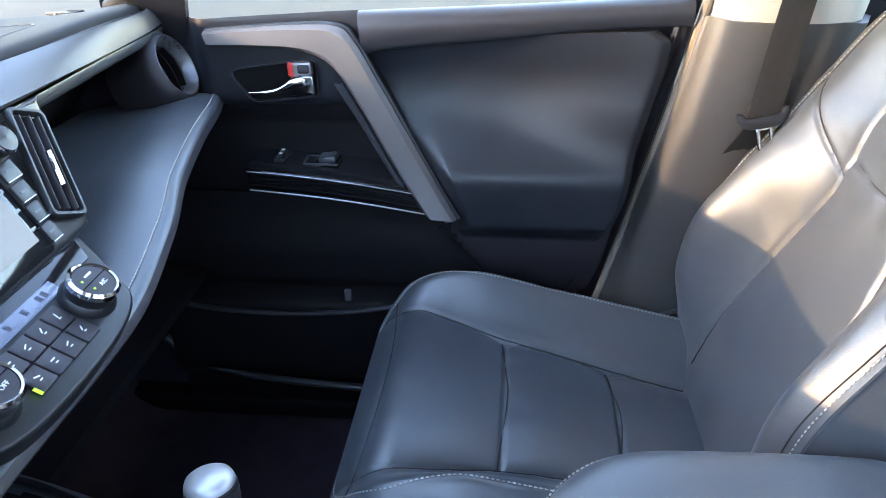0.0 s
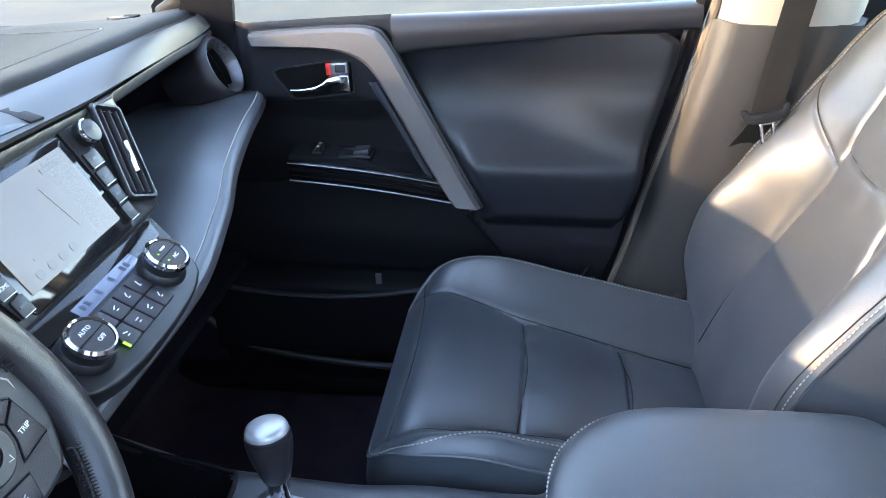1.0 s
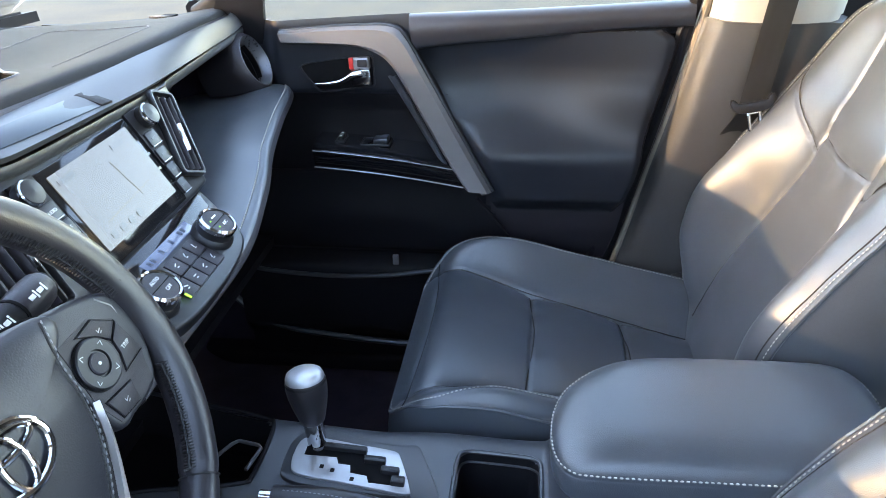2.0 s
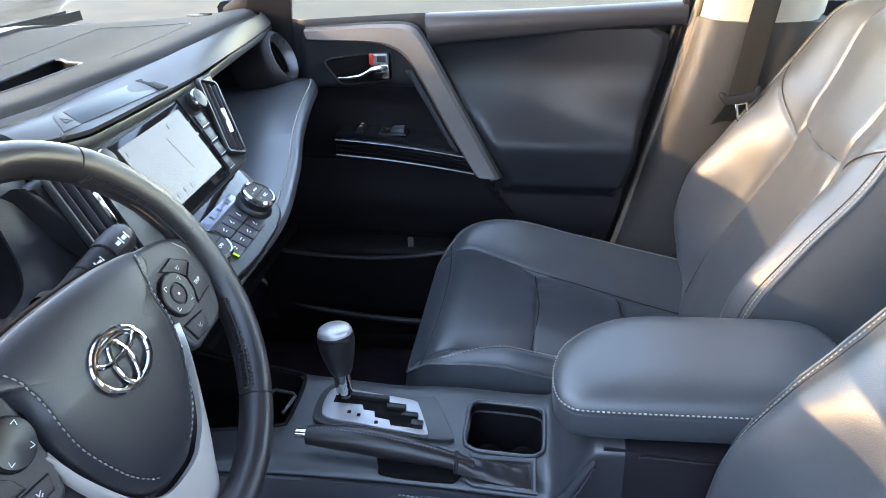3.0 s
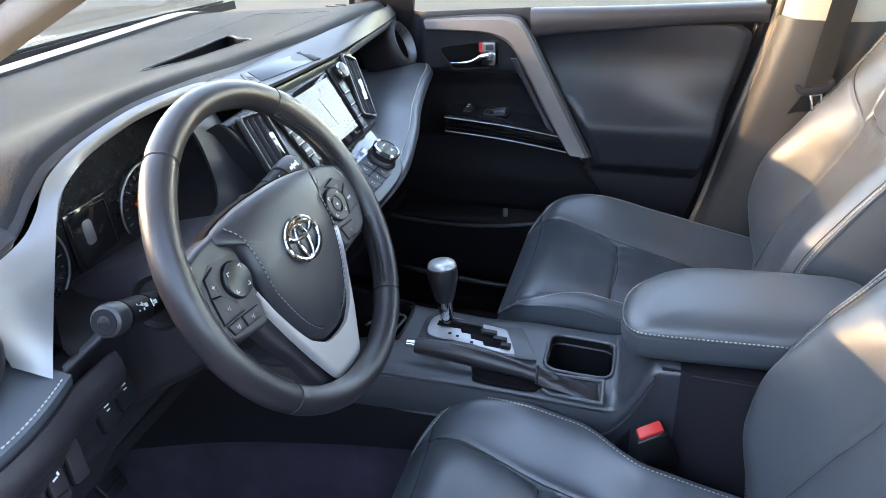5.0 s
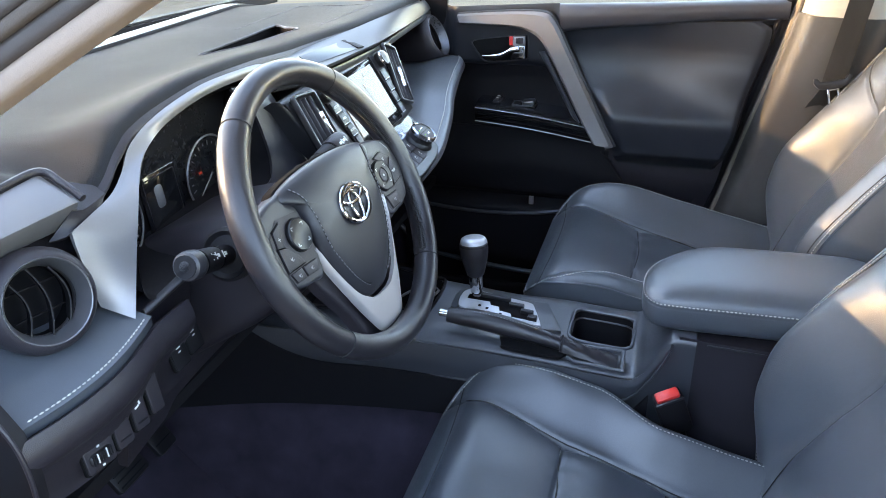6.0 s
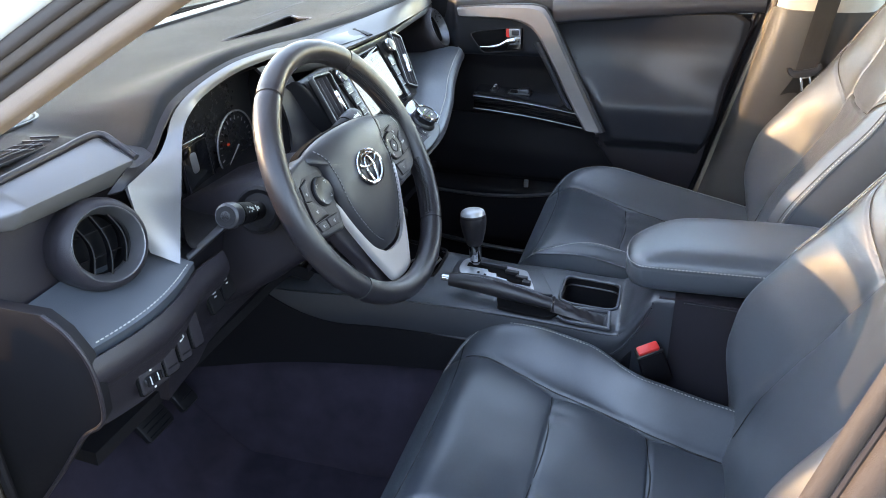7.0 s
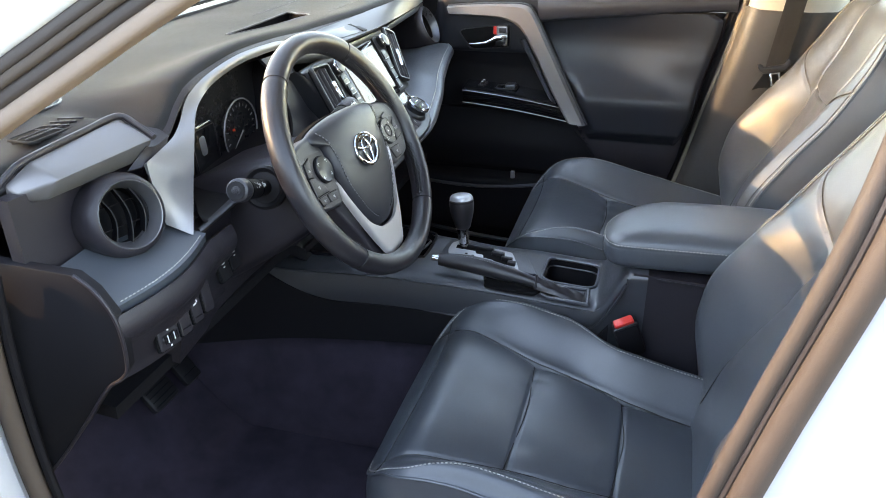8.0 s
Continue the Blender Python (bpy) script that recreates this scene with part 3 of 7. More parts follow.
def front_seat(cy, dx, dz, label, pinch=0.0, nose=1.0):
    seat = thing("front_seat", label, "seat", "front seats")
    A, H = Vector((math.cos(TILT_C), 0, -math.sin(TILT_C))), Vector((math.sin(TILT_C), 0, math.cos(TILT_C)))
    P0 = Vector((0.007 + dx, cy, 0.668 + dz))
    Y = Vector((0, 1, 0))
    seed = cy * 7

    def half(a, side=0):
        s = clamp((-0.125 - a) / 0.081)
        # on the console's side the driver's cushion draws in beside the buckle
        return 0.243 - 0.075 * (1 - math.sqrt(max(0, 1 - s * s))) - (pinch * ease(0.02, 0.13, a) if side > 0 else 0)

    def inner(a):
        return table([(-0.21, 0.185), (-0.17, 0.178), (-0.10, 0.164), (0.0, 0.139), (0.12, 0.124), (0.17, 0.116), (0.36, 0.104)], a)

    def top(a, u):
        au, ui = abs(u), inner(a)
        w = 0.243 - (pinch * ease(0.02, 0.13, a) if u > 0 else 0)
        t = clamp((au - ui) / (w - ui))
        k = 0.25 + 0.75 * ease(-0.20, -0.04, a)
        h = (0.058 * ease(0, 0.78, t) - 0.020 * ease(0.78, 1.0, t)) * k
        h += 0.010 * (1 - (min(au, ui) / ui) ** 2)
        seam = bump_at(au - ui, 0.0030)
        if au < ui:
            h += 0.008 * (1 - math.exp(-(abs(a) / 0.030) ** 1.2)) + 0.007 * (1 - math.exp(-(abs(a - 0.16) / 0.03) ** 1.2)) - 0.013 - 0.006 * math.exp(-((ui - au) / 0.020))
            seam = max(seam, bump_at(a, 0.003), bump_at(a - 0.16, 0.003))
        h -= 0.0045 * seam * ease(-0.195, -0.17, a)
        h -= 0.005 * bump_at(a + 0.172 + 0.015 * (au / 0.24) ** 2, 0.004) * (1 if au < 0.225 else 0) * 0.5
        s = clamp((-0.118 - a) / 0.088)
        h -= 0.062 * s ** 2.4
        h += 0.0009 * math.sin(u * 95 + 6 * noise.noise(Vector((a * 9, u * 9, seed)))) * bump_at(a - 0.008, 0.022) * (1 if au < ui else 0)
        h += 0.0016 * noise.noise(Vector((a * 14, u * 14, seed))) + 0.0010 * noise.noise(Vector((a * 40, u * 25, seed + 3))) * bump_at(au - ui, 0.05)
        return h

    def at(a, u, extra=0.0):
        reach = a if a > -0.10 else -0.10 + (a + 0.10) * nose
        return P0 + A * reach + Y * u + H * (top(a, u) + extra)
    def inset(ob, nu, nv, test):
        """Give the middle panel its own smoother leather."""
        ob.data.materials.append(LEATHER_PERF)
        ob.data.polygons.foreach_set("material_index", [int(test((k // nv + 0.5) / nu, (k % nv + 0.5) / nv)) for k in range(nu * nv)])

    cushion = part("cushion", sheet(lambda q, w: (lambda a: at(a, (2 * w - 1) * half(a, 2 * w - 1)))(-0.206 + 0.57 * q), 170, 150), LEATHER, seat, "black leather seat cushion with raised bolsters and cross seams", 60)
    inset(cushion, 170, 150, lambda q, w: abs((2 * w - 1) * half(-0.206 + 0.57 * q, 2 * w - 1)) < inner(-0.206 + 0.57 * q) and -0.206 + 0.57 * q > -0.17)
    for s in (-1, 1):
        part("seam", tube([at(-0.172 + 0.50 * k / 60, s * inner(-0.172 + 0.50 * k / 60), 0.0007) for k in range(61)], 0.0010, 6), SEAM, cushion)
    for a0 in (0.0, 0.16):
        part("seam", tube([at(a0 + 0.004 * math.cos(6 * k / 40 - 3), inner(a0) * (2 * k / 40 - 1), 0.0003) for k in range(41)], 0.0011, 6), SEAM, cushion)
    part("seam", tube([at(-0.172 - 0.015 * (2 * k / 50 - 1) ** 2, 0.215 * (2 * k / 50 - 1), 0.0002) for k in range(51)], 0.0008, 6), SEAM, cushion)
    # the edge of the cushion: down one side, round the front, back along the other
    rim = [(0.34 - 0.46 * k / 40, -1) for k in range(41)] + [(-0.12 - 0.0855 * math.sin(math.pi / 2 * k / 16), -1) for k in range(1, 17)]
    rim = rim + [(a, 1) for a, _ in reversed(rim)]
    edge = [at(a, s * half(a, s) * 0.9995) for a, s in rim]
    out = []
    for i, p in enumerate(edge):
        t = (edge[min(i + 1, len(edge) - 1)] - edge[max(i - 1, 0)])
        o = t.cross(H).normalized()
        out.append(o if o.dot(p - (P0 + A * 0.08)) > 0 else -o)

    def skirt(q, w):
        i = q * (len(edge) - 1)
        k = min(int(i), len(edge) - 2)
        p, o = edge[k].lerp(edge[k + 1], i - k), out[k].lerp(out[k + 1], i - k)
        return p + o * (0.010 * math.sin(math.pi * min(1, w * 1.15)) - 0.012 * w) - Vector((0, 0, 1)) * (0.135 * w)
    part("cushion_side", sheet(skirt, 150, 12, 0.0), LEATHER, seat, "black leather side of the cushion")
    part("piping", tube([p - H * 0.0005 for p in edge], 0.0022, 6), LEATHER, cushion)
    def seam_u(a, s):
        # the thread runs on the crest of the bolster, and round the front along the edge
        w, k = half(a, s), 0.20 * ease(-0.17, -0.05, a)
        return s * (w - 0.0075 - (w - inner(a)) * k)
    part("stitching", stitches([at(a, seam_u(a, s), 0.0014) for a, s in rim], 0.0038, 0.0022, 0.0009), STITCH, cushion, "pale double stitching")
    # backrest
    B, N = Vector((math.sin(TILT_B), 0, math.cos(TILT_B))), Vector((-math.cos(TILT_B), 0, math.sin(TILT_B)))
    Q0 = Vector((0.285 + dx, cy, 0.62 + dz))

    def bhalf(b):
        return table([(-0.10, 0.225), (0.05, 0.245), (0.2, 0.25), (0.4, 0.243), (0.5, 0.225), (0.58, 0.19), (0.63, 0.13)], b)

    def binner(b):
        return table([(-0.10, 0.135), (0.0, 0.132), (0.15, 0.125), (0.28, 0.105), (0.37, 0.086), (0.41, 0.088), (0.5, 0.10), (0.63, 0.11)], b)

    def front(b, u):
        au, ui, w = abs(u), binner(b), bhalf(b)
        t = clamp((au - ui) / max(0.02, w - ui))
        nb = table([(-0.10, -0.07), (-0.02, -0.02), (0.05, 0.024), (0.14, 0.072), (0.21, 0.085), (0.30, 0.070), (0.41, 0.038), (0.5, 0.022), (0.63, 0.01)], b)
        n = nb * (ease(0, 0.72, t) - 0.22 * ease(0.72, 1.0, t))
        n += 0.012 * bump_at(b - 0.12, 0.10) * (1 - t) + 0.006 * (1 - (min(au, ui) / ui) ** 2)
        seam = bump_at(au - ui, 0.0035) * ease(0.03, 0.16, b)
        cross = bump_at(b - 0.398 + 0.006 * (1 - (min(au, ui) / ui) ** 2), 0.003) if au < ui else bump_at(b - 0.372 - 0.10 * (t ** 1.3), 0.003)
        n -= 0.0045 * max(seam, cross)
        n += 0.004 * math.exp(-((b - 0.43) / 0.03) ** 2) * (1 - t)
        n -= 0.05 * clamp((b - 0.55) / 0.08) ** 2
        n += 0.0010 * math.sin(u * 110 + 5 * noise.noise(Vector((b * 9, u * 9, seed)))) * bump_at(b - 0.378, 0.02) * (1 if au < ui else 0.4)
        n += 0.0018 * noise.noise(Vector((b * 13, u * 13, seed + 9))) + 0.0012 * noise.noise(Vector((b * 45, u * 30, seed + 5))) * (bump_at(b - 0.36, 0.05) + bump_at(au - ui, 0.03)) * 0.6
        return n

    def back_at(b, u, extra=0.0):
        return Q0 + B * b + Y * u + N * (front(b, u) + extra)
    back = part("backrest", sheet(lambda q, w: (lambda b: back_at(b, (2 * w - 1) * bhalf(b)))(-0.09 + 0.72 * q), 190, 150), LEATHER, seat, "black leather backrest with deep side bolsters", 60)
    for s in (-1, 1):
        side = [back_at(-0.06 + 0.67 * k / 70, s * bhalf(-0.06 + 0.67 * k / 70) * 0.9995) for k in range(71)]

        def panel(q, w):
            i = q * 70
            k = min(int(i), 69)
            p = side[k].lerp(side[k + 1], i - k)
            depth = 0.10 + 0.10 * math.sin(math.pi * clamp(q * 1.05)) * 1.0
            return p - N * depth * w + Y * s * (0.014 * math.sin(math.pi * w) - 0.03 * w * w)
        part("backrest_side", sheet(panel, 70, 14), LEATHER, seat, "grained black leather side panel")
        part("piping", tube(side, 0.0024, 6), LEATHER, back)
        part("seam", tube([back_at(-0.02 + 0.59 * k / 90, s * (bhalf(-0.02 + 0.59 * k / 90) - 0.014), 0.0002) for k in range(91)], 0.0009, 6), SEAM, back)
        part("seam", tube([back_at(0.02 + 0.56 * k / 90, s * binner(0.02 + 0.56 * k / 90), 0.0006) for k in range(91)], 0.0010, 6), SEAM, back)
        part("seam", tube([back_at(0.372 + 0.10 * (k / 30) ** 1.3, s * (binner(0.38) + (bhalf(0.44) - binner(0.38)) * k / 30 * 0.96), 0.0003) for k in range(31)], 0.0010, 6), SEAM, back)
        row = [back_at(-0.02 + 0.6 * k / 90, s * (bhalf(-0.02 + 0.6 * k / 90) - 0.007), 0.0014) for k in range(91)]
        part("stitching", stitches(row, 0.0038, 0.0022, 0.0008), STITCH, back, "pale double stitching")
    part("seam", tube([back_at(0.392 + 0.006 * (2 * k / 40 - 1) ** 2, binner(0.39) * (2 * k / 40 - 1), 0.0003) for k in range(41)], 0.0010, 6), SEAM, back)
    part("back_shell", sheet(lambda q, w: Q0 + B * (-0.08 + 0.69 * q) + Y * (2 * w - 1) * (bhalf(-0.08 + 0.69 * q) - 0.028) - N * (0.105 + 0.045 * math.sin(math.pi * w)), 20, 12, 0.01), PLASTIC_D, seat, "dark plastic seat back")
    # base, rails and the hinge covers
    part("base", box((0.44, 0.40, 0.10), 0.02, pose(P0.x + 0.10, cy, 0.535 + dz)), PLASTIC_D, seat, "black plastic seat base")
    for s in (-1, 1):
        part("rail", box((0.56, 0.035, 0.05), 0.006, pose(P0.x + 0.10, cy + s * 0.18, 0.36)), PLASTIC_D, seat, "dark steel rail")
        part("leg", box((0.05, 0.05, 0.14), 0.006, pose(P0.x - 0.05, cy + s * 0.18, 0.44)), PLASTIC_D, seat)
        part("hinge_cover", turned([(0.0, 0), (0.045, 0), (0.05, 0.006), (0.046, 0.014), (0.0, 0.017)], pose(P0.x + 0.285, cy + s * 0.262, 0.60 + dz, -90 * s), 24), PLASTIC_S, seat, "black recliner cover")
    return seat


front_seat(0.358, 0.0, 0.0, "black leather passenger seat with pale stitching beside the far door", 0.0, 0.89)
front_seat(-0.358, -0.058, -0.036, "black leather driver's seat with pale stitching beside the open doorway", 0.052, 0.89)

# ---- dashboard ----
dash = thing("dashboard", "black soft-grained dashboard with satin silver strips and pale stitching", "dashboard")
EDGE = [(-0.76, -0.640, 1.104), (-0.70, -0.598, 1.122), (-0.655, -0.588, 1.130), (-0.58, -0.574, 1.138), (-0.555, -0.568, 1.139), (-0.538, -0.548, 1.128), (-0.518, -0.535, 1.116), (-0.495, -0.530, 1.128), (-0.47, -0.530, 1.150), (-0.44, -0.533, 1.164), (-0.38, -0.538, 1.173),
        (-0.28, -0.54, 1.180), (-0.15, -0.545, 1.174), (0.0, -0.55, 1.161), (0.25, -0.533, 1.154), (0.37, -0.535, 1.151), (0.50, -0.540, 1.147), (0.62, -0.553, 1.138), (0.70, -0.575, 1.129), (0.75, -0.594, 1.122)]
SLOT = [(-0.031, -0.711), (0.05, -0.713), (0.14, -0.714), (0.234, -0.714), (0.208, -0.674), (0.181, -0.636), (0.125, -0.640), (0.07, -0.646), (0.025, -0.660), (-0.005, -0.684)]


def inside(p, poly):
    x, y = p
    hit = False
    for (x1, y1), (x2, y2) in zip(poly, poly[1:] + poly[:1]):
        if (y1 > y) != (y2 > y) and x < (x2 - x1) * (y - y1) / (y2 - y1) + x1:
            hit = not hit
    return hit


def dash_top(y, v):
    xe, ze = table(EDGE, y)
    far = -1.10 + 0.05 * (y / 0.7) ** 2
    x = xe + (far - xe) * v
    base = table([(-1.12, 1.096), (-1.0, 1.117), (-0.85, 1.131), (-0.7, 1.138), (-0.55, 1.140), (-0.45, 1.138)], x)
    side = 0.035 * ease(0.5, 0.75, abs(y))
    z = base - side + (ze - (table([(-1.12, 1.096), (-1.0, 1.117), (-0.85, 1.131), (-0.7, 1.138), (-0.55, 1.140), (-0.45, 1.138)], xe) - side)) * math.exp(-((xe - x) / 0.10) ** 2)
    z -= 0.010 * math.exp(-((xe - x) / 0.006))
    return Vector((x, y, z))


def dash_point(x, y):
    """The top of the dashboard over the plan."""
    xe, _ = table(EDGE, y)
    far = -1.10 + 0.05 * (y / 0.7) ** 2
    return dash_top(y, clamp((x - xe) / (far - xe)))


bm = sheet(lambda u, v: dash_top(-0.76 + 1.505 * u, v ** 1.6), 240, 90)
bmesh.ops.delete(bm, geom=[f for f in bm.faces if inside((f.calc_center_median().y, f.calc_center_median().x), SLOT)], context="FACES")
part("top_pad", bm, DASH_TOP, dash, "soft grained black upper dashboard", 50)
rim = [dash_point(p.x, p.y) + Vector((0, 0, -0.0005)) for p in spline([(x, y, 0) for y, x in SLOT], 90, closed=True)]
part("slot_lip", tube(rim, 0.0022, 8, closed=True), PLASTIC, dash)
# slot lining coloured near-black for the shade inside
slot = part("vent_slot", loft([[p + Vector((0, 0, -0.001)) for p in rim], [p + Vector((0, 0, -0.035)) for p in rim], [Vector((-0.68, 0.1, p.z - 0.036)) for p in rim]], caps=False), CAVITY_SHADE, dash, "dark sunken vent slot")
for k in range(2):
    part("slot_bar", tube([(-0.712, 0.055 + 0.018 * k, 1.122), (-0.645, 0.062 + 0.018 * k, 1.122)], 0.0028, 6), PLASTIC_S, slot)
part("slot_bar", tube([(-0.692, 0.0, 1.122), (-0.686, 0.10, 1.123), (-0.688, 0.205, 1.122)], 0.0014, 6), SILVER_D, slot)
# the pad's rolled edge and the dark lip under it
part("pad_lip", sheet(lambda u, v: (lambda y: Vector((table(EDGE, y)[0] + 0.006 * math.sin(math.pi * v), y, table(EDGE, y)[1] - 0.010 - 0.016 * v)))(-0.76 + 1.505 * u), 220, 5), PLASTIC, dash, "dark lip below the pad")
# a raised ledge by the glass
part("glass_ledge", sheet(lambda u, v: dash_point(-0.975 - 0.075 * v, -0.45 + 1.17 * u) + Vector((0, 0, 0.006 + 0.004 * math.sin(math.pi * v))), 50, 6, 0.006), SOFT, dash, "raised ledge by the windshield")

STRIP_A = [(-0.14, -0.542, 1.150), (0.0, -0.545, 1.140), (0.25, -0.529, 1.141), (0.37, -0.530, 1.138), (0.50, -0.535, 1.134), (0.62, -0.547, 1.126), (0.748, -0.585, 1.110)]
STRIP_B = [(-0.14, -0.510, 1.139), (-0.06, -0.480, 1.131), (0.15, -0.482, 1.122), (0.37, -0.508, 1.111), (0.50, -0.525, 1.105), (0.62, -0.539, 1.100), (0.70, -0.551, 1.097), (0.748, -0.563, 1.095)]


def strip(u, v):
    y = -0.14 + 0.888 * u
    a, b = Vector((*table(STRIP_A, y)[:1], y, table(STRIP_A, y)[1])), Vector((table(STRIP_B, y)[0], y, table(STRIP_B, y)[1]))
    p = a.lerp(b, v)
    p.z += 0.004 * math.sin(math.pi * v)
    return p


# dimmed copy of the silver, against the sky's glare on the strip
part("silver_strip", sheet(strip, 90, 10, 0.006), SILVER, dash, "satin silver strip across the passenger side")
part("strip_edge", sheet(lambda u, v: strip(u, 1.0) + Vector((0.004 * math.sin(math.pi * v) - 0.008 * v, 0, -0.003 - 0.014 * v)), 90, 6, 0.004), EDGE_GREY, dash, "darker turned-under edge")
# under the strip: the recess and the open shelf
part("shelf_recess", sheet(lambda u, v: (lambda y: Vector((table(STRIP_B, y)[0] - 0.012 - 0.16 * v ** 0.8, y, table(STRIP_B, y)[1] - 0.018 - 0.115 * v ** 1.5)))(-0.14 + 0.885 * u), 50, 12, -0.008), PLASTIC_D, dash, "dark recess under the strip")
PAD = [(-0.14, -0.355, 0.932), (-0.08, -0.350, 0.942), (0.1, -0.341, 0.953), (0.25, -0.360, 0.975), (0.35, -0.383, 0.995), (0.5, -0.411, 1.005), (0.60, -0.430, 1.003), (0.68, -0.456, 0.992)]


def lower_pad(u, v):
    y = -0.14 + 0.82 * u
    x, z = table(PAD, y)
    return Vector((x - 0.006 - (0.235 + x + 0.42) * v, y, z - 0.022 * v + 0.006 * math.sin(math.pi * min(1, v * 2.2)) - 0.006 * math.exp(-v / 0.012)))


part("lower_pad", sheet(lambda u, v: lower_pad(u, v ** 1.5), 90, 30), LEATHER, dash, "leather-like stitched lower pad")


def knee(u, v):
    y = -0.14 + 0.82 * u
    x, z = table(PAD, y)
    a = v * 1.0
    px = x - 0.006 + 0.005 * math.sin(math.pi * min(1, a * 12)) - 0.30 * max(0, a - 0.03)
    return Vector((px, y, z - 0.006 - 0.30 * a))


part("glovebox_face", sheet(lambda u, v: knee(u, v ** 1.4), 80, 40, -0.01), PLASTIC, dash, "dark lower dashboard and glovebox face")
part("pad_stitching", stitches([lower_pad(k / 160, 0.045) + Vector((0, 0, 0.0012)) for k in range(161)], 0.0042, 0.0014, 0.0010), STITCH, dash, "pale stitched seam")
part("under_dash", sheet(lambda u, v: (-0.53 - 0.5 * v, -0.70 + 1.36 * u, 0.80 - 0.12 * ease(0.35, 0.5, u) + 0.04 * v), 24, 6, 0.02), PLASTIC_D, dash, "black underside")

# driver's side: cluster hood, silver band, end pad
BAND_O = [(-0.4985, -0.5735, 1.0085), (-0.5020, -0.5745, 1.030), (-0.5065, -0.5740, 1.060), (-0.5105, -0.5730, 1.086), (-0.5120, -0.5690, 1.0925), (-0.5150, -0.545, 1.0955), (-0.5200, -0.500, 1.1025), (-0.5225, -0.474, 1.118), (-0.5255, -0.445, 1.143), (-0.532, -0.38, 1.158), (-0.536, -0.28, 1.166), (-0.542, -0.16, 1.160), (-0.545, -0.12, 1.154)]
BAND_I = [(-0.4690, -0.5615, 0.9915), (-0.4730, -0.551, 1.006), (-0.4790, -0.536, 1.026), (-0.4860, -0.518, 1.050), (-0.4905, -0.5055, 1.066), (-0.4950, -0.493, 1.083), (-0.5030, -0.473, 1.107), (-0.5100, -0.456, 1.122), (-0.5160, -0.432, 1.133), (-0.526, -0.375, 1.145), (-0.530, -0.28, 1.153), (-0.534, -0.16, 1.148), (-0.530, -0.12, 1.146)]
bo, bi = spline(BAND_O, 80), spline(BAND_I, 80)
# lit copy of the same silver as the strip
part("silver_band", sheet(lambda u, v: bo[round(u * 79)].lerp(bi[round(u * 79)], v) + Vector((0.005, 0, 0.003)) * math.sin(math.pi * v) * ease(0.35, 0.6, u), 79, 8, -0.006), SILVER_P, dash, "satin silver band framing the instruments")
RIM = [(-0.470, -0.535, 1.000), (-0.485, -0.522, 1.030), (-0.508, -0.492, 1.080), (-0.520, -0.452, 1.115), (-0.526, -0.405, 1.136), (-0.532, -0.34, 1.146), (-0.535, -0.27, 1.148), (-0.530, -0.20, 1.142), (-0.515, -0.206, 1.115), (-0.500, -0.207, 1.06), (-0.490, -0.225, 1.018), (-0.480, -0.37, 1.004), (-0.472, -0.48, 0.990)]
rim2 = spline(RIM, 96, closed=True)
mid = sum(rim2, Vector()) / 96


def inward(p, x, k):
    wide = 1.0 + 1.2 * (1 - k) if p.y > mid.y else k
    return Vector((x, mid.y + (p.y - mid.y) * (wide if k > 0.85 else k), mid.z + (p.z - mid.z) * k - 0.01 * (1 - k)))


cl = thing("instrument_cluster", "black instrument cluster with two dials and a lit centre display", "instrument cluster")
part("hood", loft([[p + Vector((0.0, 0, 0)) for p in rim2], [inward(p, p.x - 0.006, 0.965) for p in rim2], [inward(p, p.x - 0.03, 0.94) for p in rim2], [inward(p, -0.555, 0.93) for p in rim2], [inward(p, -0.576, 0.9) for p in rim2]], caps=False), PLASTIC_D, cl, "dark hood round the dials")
part("face", loft([[inward(p, -0.570, 0.93) for p in rim2], [inward(p, -0.570, 0.5) for p in rim2], [inward(p, -0.570, 0.01) for p in rim2]], caps=False), GAUGE, cl, "black dial face")
for gy, gz, gr, ticks in ((-0.462, 1.035, 0.050, 16), (-0.262, 1.035, 0.052, 20)):
    g = part("dial", turned([(0.0, 0.0), (gr * 0.93, 0.001), (gr * 0.95, 0.0)], axes((-0.566, gy, gz), (0, 1, 0), (1, 0, 0.1)), 40), GAUGE, cl, "round black dial")
    part("dial_ring", tube([(-0.562, gy + gr * math.cos(k * math.pi / 24), gz + gr * math.sin(k * math.pi / 24)) for k in range(48)], 0.0014, 8, closed=True), SILVER_D, g, "dim metal dial ring")
    for k in range(ticks):
        a = radians(-50 + 280 * k / (ticks - 1))
        r = gr * 0.80
        part("mark", box((0.001, 0.0012, 0.006 if k % 2 == 0 else 0.0035), 0, Matrix.Translation((-0.5625, gy - r * math.cos(a), gz + r * math.sin(a))) @ pose(0, 0, 0, 90 - math.degrees(a))), SILVER_D, g)
    part("needle", tube([(-0.558, gy, gz), (-0.558, gy - gr * 0.62, gz - gr * 0.45)], [0.0016, 0.0006], 6), SILVER_D, g, "pale needle")
    part("readout", box((0.001, 0.006, 0.003), 0, pose(-0.5625, gy - gr * 0.4, gz + gr * 0.12)), NEEDLE, g, "small red mark")
dp = part("display", prism(rounded(0.074, 0.088, 0.003), 0.003, axes((-0.568, -0.362, 1.030), (0, 1, 0), (1, 0, 0.1))), GLOSS, cl, "dark centre display")
fr = axes((-0.5645, -0.362, 1.030), (0, 1, 0), (1, 0, 0.1))
part("display_frame", ring_frame(rounded(0.064, 0.078, 0.002), rounded(0.0615, 0.0755, 0.002), 0.0006, fr), PLASTIC, dp)
